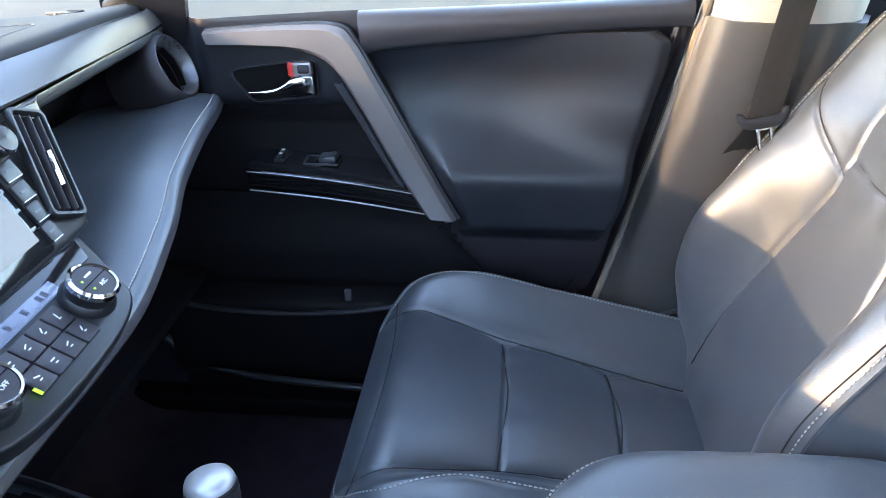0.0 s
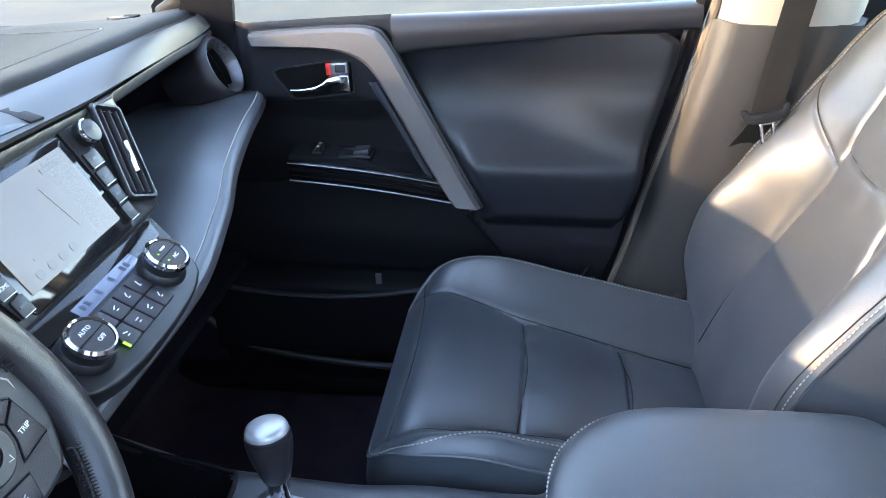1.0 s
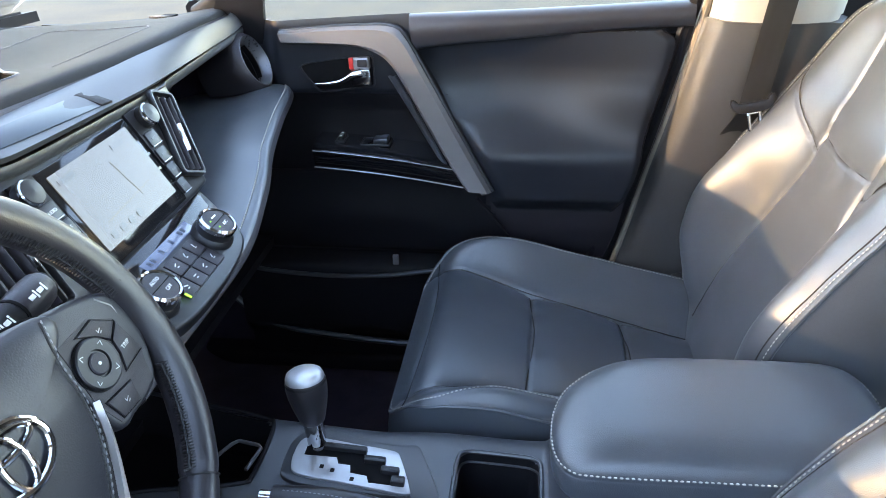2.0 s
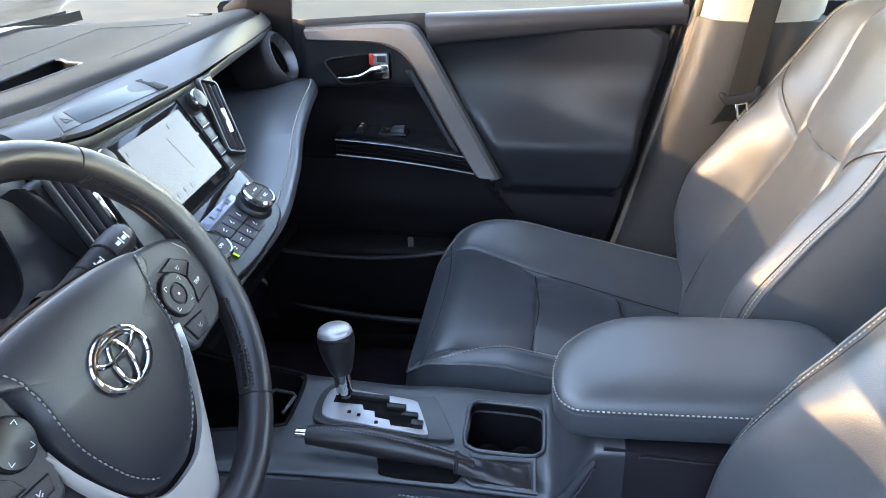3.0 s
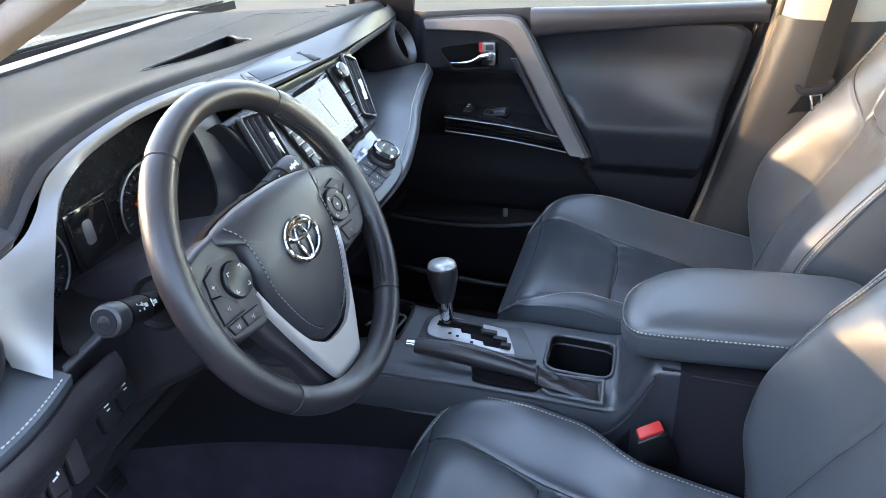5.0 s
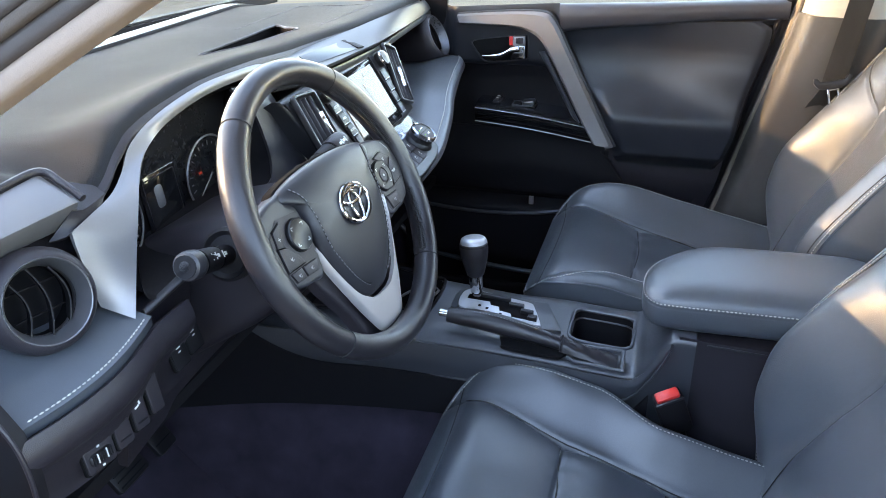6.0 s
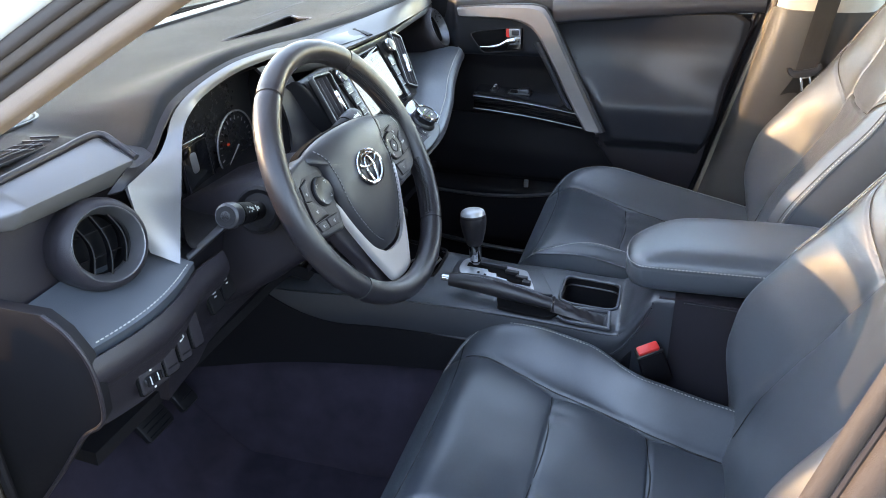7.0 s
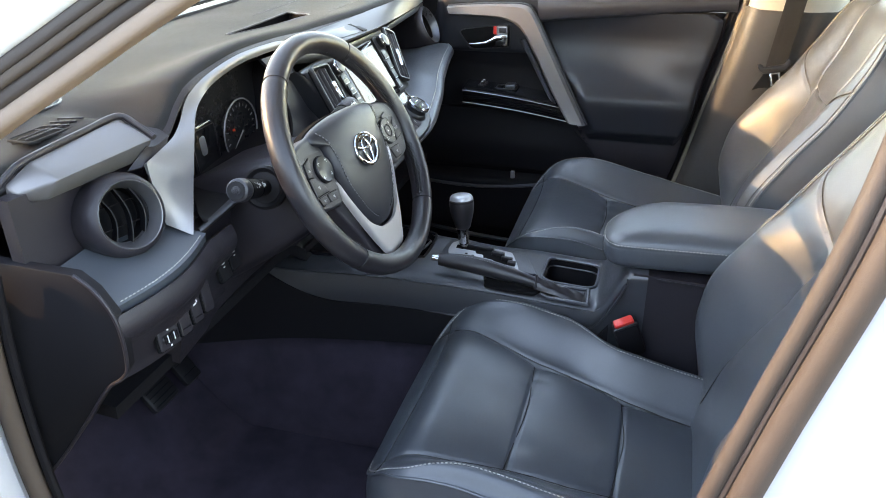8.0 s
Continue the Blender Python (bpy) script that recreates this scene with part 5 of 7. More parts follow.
sw = thing("steering_wheel", "black leather steering wheel with silver lower spoke and thumb controls", "steering wheel")
RR = 0.1693
RIM_SEAMS = (55, 126, 223.5, 311.5)


def rim_at(deg, r=0.0, h=0.0):
    a = radians(deg)
    return W @ Vector(((RR + r) * math.cos(a), (RR + r) * math.sin(a), h))


def rim_ring():
    """The rim: an oval section, thicker at the thumb rests, nipped at its four cross seams."""
    rings, n, k = [], 180, 24
    for i in range(n):
        a = 2 * math.pi * i / n
        d = math.degrees(a)
        thick = 1 + 0.10 * (bump_at((d - 42 + 180) % 360 - 180, 16) + bump_at((d - 138 + 180) % 360 - 180, 16))
        seam = sum(bump_at((d - q + 180) % 360 - 180, 0.9) for q in RIM_SEAMS)
        ring = []
        for j in range(k):
            b = 2 * math.pi * j / k
            wob = 1 + 0.012 * noise.noise(Vector((math.cos(a) * 9, math.sin(a) * 9, b)))
            rr = 0.0150 * thick * math.cos(b) * (1 - 0.10 * seam) * wob
            ring.append(W @ Vector(((RR + rr) * math.cos(a), (RR + rr) * math.sin(a), 0.0168 * math.sin(b) * (1 - 0.10 * seam) * wob)))
        rings.append(ring)
    rings.append(rings[0])
    bm = loft(rings, caps=False)
    bmesh.ops.remove_doubles(bm, verts=bm.verts, dist=1e-7)
    return bm


rim_ob = part("rim", rim_ring(), RIM_LEATHER, sw, "worn black leather rim", 60)
for a0, a1 in ((10, 53), (313, 346), (128, 168), (196, 221)):
    n = int((a1 - a0) * 1.15)
    bed = [rim_at(a0 + (a1 - a0) * k / n, -0.0150 * math.cos(0.30), 0.0168 * math.sin(0.30)) for k in range(n + 1)]
    part("rim_groove", tube(bed, 0.0016, 6), SEAM, rim_ob, "sunken seam along the rim")
    row = []
    for k in range(2 * n + 1):
        b = 0.30 + (0.26 if k % 2 else -0.26)
        row.append(rim_at(a0 + (a1 - a0) * (k + (0.5 if k % 2 else 0.0)) / (2 * n), -0.0158 * math.cos(b), 0.0176 * math.sin(b)))
    part("rim_stitching", tube(row, 0.0014, 6), RIM_THREAD, rim_ob, "dark zigzag thread seam")
for q in RIM_SEAMS:
    part("rim_seam", tube([rim_at(q, 0.0147 * math.cos(b), 0.0165 * math.sin(b)) for b in [2 * math.pi * j / 28 for j in range(28)]], 0.0008, 5, closed=True), SEAM, rim_ob)


def dome_radii(outline, soft):
    """Centre, and for each point of the outline its angle, its radius and that of the smoother inner rings."""
    c = Vector((sum(x for x, _ in outline) / len(outline), sum(y for _, y in outline) / len(outline)))
    r = [math.hypot(x - c.x, y - c.y) for x, y in outline]
    n, q = len(r), list(r)
    for _ in range(3 if soft else 0):
        q = [sum(q[(i + d) % n] for d in range(-9, 10)) / 19 for i in range(n)]
    return c, [math.atan2(y - c.y, x - c.x) for x, y in outline], r, q


def dome(outline, h, m, steps=7, fall=0.0, soft=False):
    """A cushion-shaped cap over an outline."""
    c, an, r, q = dome_radii(outline, soft)
    rings = [[m @ Vector((x, y, -0.014 + fall * min(0, y))) for x, y in outline]]
    for k in range(steps + 1):
        a = k / steps * math.pi / 2
        s = math.cos(a) ** 0.55 if k < steps else 0.02
        ring = []
        for t, ro, ri in zip(an, r, q):
            d = s * (ri + (ro - ri) * s ** 5)
            y = c.y + d * math.sin(t)
            ring.append(m @ Vector((c.x + d * math.cos(t), y, h * math.sin(a) + fall * min(0, y))))
        rings.append(ring)
    return loft(rings)


def dome_height(outline, h, fall, x, y):
    """The height of such a soft cap over a point."""
    c, an, r, q = dome_radii(outline, True)
    want = math.atan2(y - c.y, x - c.x)
    i = min(range(len(an)), key=lambda k: abs((an[k] - want + math.pi) % (2 * math.pi) - math.pi))
    lo_, hi_, d = 0.0, 0.999, math.hypot(x - c.x, y - c.y)
    for _ in range(30):
        s = (lo_ + hi_) / 2
        lo_, hi_ = (s, hi_) if s * (q[i] + (r[i] - q[i]) * s ** 5) < d else (lo_, s)
    return h * math.sin(math.acos(min(1, lo_ ** (1 / 0.55)))) + fall * min(0, y)


HUB = smooth_outline([(-0.100, 0.048), (-0.088, 0.0565), (-0.045, 0.063), (0.0, 0.0645), (0.045, 0.063), (0.088, 0.0565), (0.100, 0.048), (0.0965, 0.0405), (0.085, 0.034), (0.0790, 0.018), (0.0780, -0.008), (0.0715, -0.040), (0.0500, -0.085), (0.022, -0.107), (0.0, -0.110), (-0.022, -0.107), (-0.0500, -0.085), (-0.0715, -0.040), (-0.0780, -0.008), (-0.0790, 0.018), (-0.085, 0.034), (-0.0965, 0.0405)], 160)
hub = part("airbag_cover", dome(HUB, 0.019, HB @ pose(0, 0, 0.002), 18, 0.12, True), SOFT, sw, "soft black airbag cover")
part("cover_gap", dome([(x * 1.025, y * 1.025) for x, y in HUB], 0.006, HB @ pose(0, 0, -0.005), 7, 0.12), CAVITY_SHADE, sw, "dark gap round the cover")
for s in (-1, 1):
    line = spline([(s * 0.084, 0.052, 0), (s * 0.0755, 0.038, 0), (s * 0.0700, 0.018, 0), (s * 0.0690, -0.008, 0), (s * 0.0635, -0.034, 0), (s * 0.047, -0.068, 0), (s * 0.031, -0.087, 0), (s * 0.020, -0.094, 0)], 80)
    pts = [HB @ Vector((p.x, p.y, 0.0026 + dome_height(HUB, 0.019, 0.12, p.x, p.y))) for p in line]
    part("seam_groove", tube([p - WN * 0.0009 for p in pts], 0.0011, 6), SEAM, hub)
    part("seam_stitching", stitches([p + (p - HB.translation).normalized() * 0.0022 for p in pts], 0.0035, 0.002, 0.0007), THREAD_D, hub)


def mirrored(outline, s):
    return [(s * x, y) for x, y in (outline if s > 0 else outline[::-1])]


# spokes with their thumb controls
SPOKE = [(0.080, 0.046), (0.108, 0.052), (0.140, 0.045), (0.160, 0.034), (0.163, 0.004), (0.154, -0.024), (0.142, -0.040), (0.112, -0.046), (0.086, -0.040)]
RIGHT_KEYS = (([(0.104, 0.0265), (0.124, 0.030), (0.141, 0.0185), (0.1285, 0.0090), (0.119, 0.0185)], (0.124, 0.0205)),
              ([(0.1295, 0.0075), (0.142, 0.0170), (0.1475, -0.0120), (0.1235, -0.0160), (0.1285, -0.004)], (0.1365, -0.001)),
              ([(0.091, -0.0235), (0.120, -0.0245), (0.117, -0.040), (0.096, -0.0405)], (0.107, -0.032)))
LEFT_KEYS = (([(0.1205, 0.0285), (0.1365, 0.0235), (0.1405, 0.0065), (0.1285, 0.0035), (0.126, 0.016)], (0.1325, 0.0135)),
             ([(0.1285, 0.0020), (0.1408, 0.0050), (0.143, -0.0205), (0.112, -0.0215), (0.115, -0.0125)], (0.129, -0.0105)),
             ([(0.122, -0.0245), (0.141, -0.0240), (0.138, -0.0345), (0.121, -0.0355)], (0.130, -0.0295)),
             ([(0.094, -0.0260), (0.119, -0.0247), (0.118, -0.0357), (0.097, -0.0370)], (0.107, -0.0310)))
for s in (-1, 1):
    body = mirrored([(p.x, p.y) for p in spline([(x, y, 0) for x, y in SPOKE], 56, closed=True)], s)
    pod = part("spoke", prism(body, 0.022, HB @ pose(0, 0, -0.018), 0.005, 4), SPOKE_SATIN, sw, "satin black spoke with thumb keys")
    cx, cy = (-0.1005, 0.006) if s < 0 else (0.1045, 0.0025)
    pad = HB @ pose(cx, cy, 0.0040)
    part("key_bed", prism(mirrored([(0.086, 0.029), (0.122, 0.0325), (0.143, 0.020), (0.1495, -0.012), (0.144, -0.0225), (0.141, -0.036), (0.118, -0.042), (0.092, -0.042), (0.084, -0.020)], s), 0.0006, HB @ pose(0, 0, 0.0039), 0), PLASTIC, pod, "dark key panel")
    if s < 0:
        disc = part("thumb_pad", turned([(0.0182, -0.002), (0.0182, 0.0040), (0.0172, 0.0052), (0.012, 0.0038), (0.0, 0.0032)], pad, 48), PLASTIC_S, pod, "round dished black thumb pad")
    else:
        disc = part("thumb_pad", turned([(0.0200, -0.002), (0.0200, 0.0038), (0.0188, 0.0048), (0.0106, 0.0046), (0.0100, 0.0030), (0.0, 0.0030)], pad, 48), PLASTIC_S, pod, "round black thumb pad with centre button")
        part("centre_button", turned([(0.0088, 0.0), (0.0088, 0.0042), (0.0078, 0.0050), (0.0, 0.0046)], pad, 28), PLASTIC, disc)
        part("dot", turned([(0.0014, 0.0), (0.0014, 0.0051), (0.0, 0.0052)], pad, 12), MARK, disc)
    part("pad_gap", turned([(0.0192 if s < 0 else 0.0210, 0.0), (0.0192 if s < 0 else 0.0210, 0.0010), (0.0, 0.0012)], pad, 40), CAVITY_SHADE, disc)
    for a in (45, 135, 225, 315):
        c = Vector(((0.0132 if s < 0 else 0.0150) * math.cos(radians(a)), (0.0132 if s < 0 else 0.0150) * math.sin(radians(a)), 0.0047 if s > 0 else 0.0046))
        part("arrow", tube([pad @ (c + Vector((0.0024 * math.cos(radians(a + d)), 0.0024 * math.sin(radians(a + d)), 0))) for d in (110, 0, -110)], 0.00035, 5), MARK, disc)
    for k, (outline, (x, y)) in enumerate(RIGHT_KEYS if s > 0 else LEFT_KEYS):
        mx, my = sum(p for p, _ in outline) / len(outline), sum(q for _, q in outline) / len(outline)
        part("key_gap", prism(mirrored([(mx + (p - mx) * 1.09, my + (q - my) * 1.12) for p, q in outline], s), 0.0008, HB @ pose(0, 0, 0.0041), 0), CAVITY_SHADE, pod)
        key = part("key", prism(mirrored(outline, s), 0.0022, HB @ pose(0, 0, 0.0041), 0.0006), PLASTIC, pod, "black key with white symbol")
        km = HB @ pose(s * x, y, 0.00645)
        if s > 0 and k == 1:
            words("TRIP", 0.0050, km @ pose(0, 0, 0, 0, 0, 8), MARK, key)
        elif s < 0 and k == 0:
            part("symbol", box((0.0040, 0.0008, 0.0004), 0, km), SILVER_D, key)
            part("symbol", box((0.0008, 0.0040, 0.0004), 0, km), SILVER_D, key)
        else:
            part("symbol", box((0.0042, 0.0008, 0.0004), 0, km @ pose(0, 0, 0, 0, 0, 30)), SILVER_D, key)
            part("symbol", box((0.0026, 0.0008, 0.0004), 0, km @ pose(0.0008, -0.0020, 0, 0, 0, 30)), SILVER_D, key)
            part("symbol", box((0.0007, 0.0030, 0.0004), 0, km @ pose(-0.0020, 0.0, 0, 0, 0, 10)), SILVER_D, key)
    part("edge_line", tube([HB @ Vector((s * x, y, z)) for x, y, z in ((0.140, 0.0400, 0.003), (0.1505, 0.028, 0.003), (0.1515, 0.0, 0.002), (0.146, -0.022, 0.001), (0.139, -0.036, -0.001))], 0.0013, 8), SILVER_D, pod, "thin satin edge line")
# the dark lower arms behind the silver spoke
LOWER = smooth_outline([(-0.098, -0.026), (-0.090, -0.060), (-0.064, -0.105), (-0.036, -0.158), (0.036, -0.158), (0.064, -0.105), (0.090, -0.060), (0.098, -0.026), (0.06, -0.04), (0.0, -0.07), (-0.06, -0.04)], 96)
part("lower_arm", prism(LOWER, 0.016, HB @ Matrix.Translation((0, 0, -0.022)) @ pose(0, 0, 0, 5.0), 0.004, 3), PLASTIC, sw, "dark arm behind the silver spoke")
# silver lower spoke: slim arms beside the cover that widen into a plate below it
V_OUT = [(-0.0832, -0.0165), (-0.0768, -0.046), (-0.0562, -0.092), (-0.0375, -0.130), (-0.0270, -0.149), (-0.017, -0.1520), (0.0, -0.153), (0.017, -0.1520), (0.0270, -0.149), (0.0375, -0.130), (0.0562, -0.092), (0.0768, -0.046), (0.0832, -0.0165)]
V_IN = [(-0.0826, -0.0160), (-0.0735, -0.046), (-0.0505, -0.0890), (-0.0310, -0.1060), (-0.022, -0.1105), (-0.012, -0.1125), (0.0, -0.1130), (0.012, -0.1125), (0.022, -0.1105), (0.0310, -0.1060), (0.0505, -0.0890), (0.0735, -0.046), (0.0826, -0.0160)]
oo, ii = spline([(x, y, 0) for x, y in V_OUT], 97), spline([(x, y, 0) for x, y in V_IN], 97)


def silver_v(u, v):
    p = oo[round(u * 96)].lerp(ii[round(u * 96)], v)
    return HB @ Vector((p.x, p.y, 0.0015 + 0.105 * min(0, p.y) + 0.0030 * min(1, v / 0.12) ** 0.5 + 0.0012 * v))


part("silver_spoke", sheet(silver_v, 96, 14, -0.005), SILVER_W, sw, "satin silver lower spoke")
# chrome badge: an oval ring with two inner ovals, plain
bd = HB @ pose(-0.002, 0.0, 0.0205)


def oval(rx, ry, cx=0, cy=0, n=56):
    return [bd @ Vector((cx + rx * math.cos(2 * math.pi * k / n), cy + ry * math.sin(2 * math.pi * k / n), 0.0015)) for k in range(n)]


badge = part("badge", tube(oval(0.0295, 0.0222), 0.0030, 10, closed=True), CHROME, sw, "chrome oval badge")
part("badge_oval", tube(oval(0.0092, 0.0180, 0, -0.0035), 0.0024, 10, closed=True), CHROME, badge)
part("badge_oval", tube(oval(0.0225, 0.0078, 0, 0.0095), 0.0024, 10, closed=True), CHROME, badge)

# column shroud with its two stalks
ax = [WC - WN * d for d in (0.035, 0.09, 0.16, 0.27)]
rings = []
for c, w, h in zip(ax, (0.050, 0.072, 0.082, 0.088), (0.045, 0.062, 0.074, 0.085)):
    m = axes(c + Vector((0, 0, -0.012)), (0, 1, 0), WN)
    rings.append([m @ Vector((x, y, 0)) for x, y in rounded(2 * w, 2 * h, 0.03, 6)])
col = thing("steering_column", "black plastic steering column shroud", "steering column")
part("shroud", loft(rings), PLASTIC, col, "black grained shroud")
for c, w in ((WC - WN * 0.03, 0.05), (WC - WN * 0.01, 0.04)):
    part("column_collar", turned([(w, -0.02), (w, 0.0), (w * 0.9, 0.01), (0, 0.011)], axes(c, (0, 1, 0), WN), 32), PLASTIC_D, col)


def stalk(name, base, tip, label):
    t = thing(name, label, "stalk")
    p = [Vector(base).lerp(Vector(tip), k / 12) for k in range(13)]
    d = (Vector(tip) - Vector(base)).normalized()
    k0, k1 = (9.3, 12.0) if name == "signal_stalk" else (8.0, 12.0)
    end = [p[0] + (p[12] - p[0]) * (k0 + (k1 - k0) * q) / 12 for q in (0.0, 0.08, 0.3, 0.6, 0.85, 0.96, 1.0)]
    part("arm", tube(p, [0.0115, 0.0115, 0.012, 0.0125, 0.013, 0.0132, 0.0135, 0.0138, 0.014, 0.014, 0.014, 0.0138, 0.012], 16), PLASTIC_D, t, "ribbed black arm")
    part("end_knob", tube(end, [0.0143, 0.0152, 0.0158, 0.0158, 0.0148, 0.0120, 0.006], 24), SPOKE_SATIN if name == "signal_stalk" else PLASTIC, t, "round satin end")
    part("end_gap", tube([end[0] - d * 0.003, end[0]], 0.0146, 20), CAVITY_SHADE, t)
    part("ring_gap", tube([p[4].lerp(p[5], 0.4), p[4].lerp(p[5], 0.6)], 0.0136, 20), CAVITY_SHADE, t)
    for k in (4, 6, 7) if name == "signal_stalk" else (3, 5, 6, 9, 10):
        c = p[k] + Vector((0, 0, 0))
        out = Vector((0.75, -0.35, 0.55)).normalized()
        out = (out - d * out.dot(d)).normalized()
        part("symbol", box((0.006, 0.004, 0.0006), 0, axes(c + out * (0.0132 if k < 8 else 0.0157), d, out)), MARK, t)
        part("symbol", box((0.0016, 0.008, 0.0006), 0, axes(c + out * (0.0132 if k < 8 else 0.0157) + d * 0.005, d, out)), MARK, t)
    r_ = 1.0 if name == "signal_stalk" else 0.6
    part("boot", turned([(0.031 * r_, -0.006), (0.031 * r_, 0.004), (0.027 * r_, 0.008), (0.022 * r_, 0.004), (0.014 * r_, 0.006), (0.0, 0.008)], axes(p[0], d.orthogonal(), d), 24), PLASTIC_D, t)
    return t


stalk("signal_stalk", (-0.412, -0.462, 1.026), (-0.399, -0.556, 1.060), "black turn signal stalk with a round satin end")
stalk("wiper_stalk", (-0.396, -0.300, 1.056), (-0.396, -0.176, 1.067), "black wiper stalk with white symbols")

# ---- centre console ----
con = thing("centre_console", "black centre console with cup holder, gate plate and padded armrest", "console")


def con_top(x):
    return table([(-0.80, 0.790), (-0.66, 0.752), (-0.55, 0.735), (-0.40, 0.728), (-0.25, 0.718), (-0.10, 0.708), (0.028, 0.700), (0.045, 0.712), (0.06, 0.738), (0.075, 0.766), (0.09, 0.780), (0.14, 0.781)], x)


def con_side(x, s):
    if s > 0:
        return table([(-0.80, 0.135), (-0.56, 0.120), (-0.32, 0.074), (-0.20, 0.074), (-0.10, 0.086), (0.03, 0.092), (0.14, 0.106)], x)
    return -table([(-0.80, 0.205), (-0.55, 0.165), (-0.32, 0.125), (-0.15, 0.112), (0.03, 0.108), (0.14, 0.106)], x)


def con_body(u, v):
    """Across the console: up one side, over the top, down the other."""
    x = -0.80 + 0.92 * u
    w, wp, z = -con_side(x, -1), con_side(x, 1), con_top(x)
    if v < 0.3:
        k = v / 0.3
        return (x, -w - 0.012 + 0.010 * k, 0.58 + (z - 0.012 - 0.58) * k)
    if v > 0.7:
        k = (1 - v) / 0.3
        return (x, wp + 0.012 - 0.010 * k, 0.58 + (z - 0.012 - 0.58) * k)
    k = (v - 0.3) / 0.4
    return (x, -w + (w + wp) * k, z - 0.012 * (abs(2 * k - 1) ** 8))


CUP = [(-0.078, 0.000), (-0.077, 0.030), (-0.070, 0.042), (-0.055, 0.0455), (0.008, 0.046), (0.020, 0.041), (0.026, 0.030), (0.0265, -0.034), (0.020, -0.047), (0.006, -0.0525), (-0.052, -0.054), (-0.068, -0.050), (-0.077, -0.040)]
bm = sheet(con_body, 200, 100)
TRAY = [(-0.545, 0.085), (-0.42, 0.072), (-0.335, 0.060), (-0.318, 0.045), (-0.316, -0.040), (-0.330, -0.056), (-0.42, -0.080), (-0.545, -0.105)]
bmesh.ops.delete(bm, geom=[f for f in bm.faces if f.calc_center_median().z > 0.66 and (inside((f.calc_center_median().x, f.calc_center_median().y), CUP) or inside((f.calc_center_median().x, f.calc_center_median().y), TRAY))], context="FACES")
part("body", bm, CONSOLE, con, "grained black console body", 50)
cr = spline([(x, y, con_top(x) + 0.001) for x, y in CUP], 64, closed=True)
part("cup_rim", tube(cr, 0.0030, 8, closed=True), CONSOLE, con, "rounded lip of the cup well")
cup = part("cup_well", loft([cr, [p + Vector((0, 0, -0.012)) for p in cr], [Vector((p.x * 0.96 - 0.001, p.y * 0.94, p.z - 0.085)) for p in cr], [Vector((p.x * 0.2 - 0.02, p.y * 0.2, p.z - 0.088)) for p in cr]], caps=False), PLASTIC_D, con, "deep black cup well")
for cx in (-0.050, 0.0):
    part("cup_ring", turned([(0.024, 0.0), (0.0250, 0.010), (0.0262, 0.012), (0.0275, 0.010), (0.0275, 0.0)], pose(cx, -0.004, 0.632) @ Matrix.Diagonal((0.85, 1.25, 1, 1)), 40), PLASTIC_S, cup, "raised cup ring at the bottom")
part("cup_step", tube([p + Vector((0, 0, -0.016)) - Vector((p.x + 0.025, p.y, 0)) * 0.03 for p in cr], 0.0016, 6, closed=True), CONSOLE, cup, "stepped lip inside the well")
# side panel line and lower side of the console
for s in (-1, 1):
    part("side_panel", sheet(lambda u, v: (lambda x: (x, s * (abs(con_side(x, s)) + 0.016 + 0.03 * ease(-0.5, -1.0, x) - 0.004 * v), con_top(x) - 0.066 - (con_top(x) - 0.066 - 0.575 + 0.03 * ease(-0.5, -0.9, x)) * v + 0.14 * ease(-0.45, -0.8, x) * (1 - v)))(-1.0 + 1.06 * u), 50, 10, 0.006), PLASTIC_D, con, "black lower side panel")
wing_out = [(-0.80, 0.705), (-0.56, 0.668), (-0.32, 0.654), (-0.12, 0.648), (0.0, 0.650), (0.032, 0.662), (0.055, 0.694), (0.072, 0.728), (0.084, 0.760)]
part("side_wing", sheet(lambda u, v: (lambda p, x: Vector((x, con_side(x, -1) - 0.017 - 0.003 * math.sin(math.pi * v), p.y + (con_top(x) - 0.006 - p.y) * v)))(spline([(q[0], q[1], 0) for q in wing_out], 60)[round(u * 59)], spline([(q[0], q[1], 0) for q in wing_out], 60)[round(u * 59)].x), 59, 6, 0.006), CONSOLE, con, "lighter moulded side sweeping up to the armrest")
part("wing_edge", tube([Vector((p.x, con_side(p.x, -1) - 0.018, p.y)) for p in spline([(q[0], q[1], 0) for q in wing_out], 60)], 0.0022, 8), CONSOLE, con, "moulded edge line")
# gear gate
def plan_plate(outline, low, high, bevel=0.0012):
    """A plate over an outline of the plan, following the console's slope."""
    bm = prism(outline, high - low, Matrix.Translation((0, 0, low)), bevel)
    for v in bm.verts:
        v.co.z += con_top(v.co.x)
    return bm


part("gate_surround", plan_plate(smooth_outline([(-0.286, -0.020), (-0.285, 0.020), (-0.272, 0.041), (-0.246, 0.050), (-0.200, 0.040), (-0.150, 0.036), (-0.130, 0.040), (-0.116, 0.018), (-0.092, -0.036), (-0.096, -0.045), (-0.13, -0.048), (-0.24, -0.047), (-0.278, -0.040)], 80), -0.001, 0.0055, 0.002), CONSOLE, con, "satin black gate surround")
PLATE = smooth_outline([(-0.274, -0.020), (-0.275, 0.012), (-0.268, 0.026), (-0.255, 0.029), (-0.20, 0.0245), (-0.156, 0.0205), (-0.146, 0.012), (-0.126, -0.038), (-0.129, -0.046), (-0.16, -0.0445), (-0.21, -0.040), (-0.262, -0.035)], 72)
plate = part("gate_plate", plan_plate(PLATE, 0.004, 0.0095), SILVER_B, con, "silver gear gate plate")
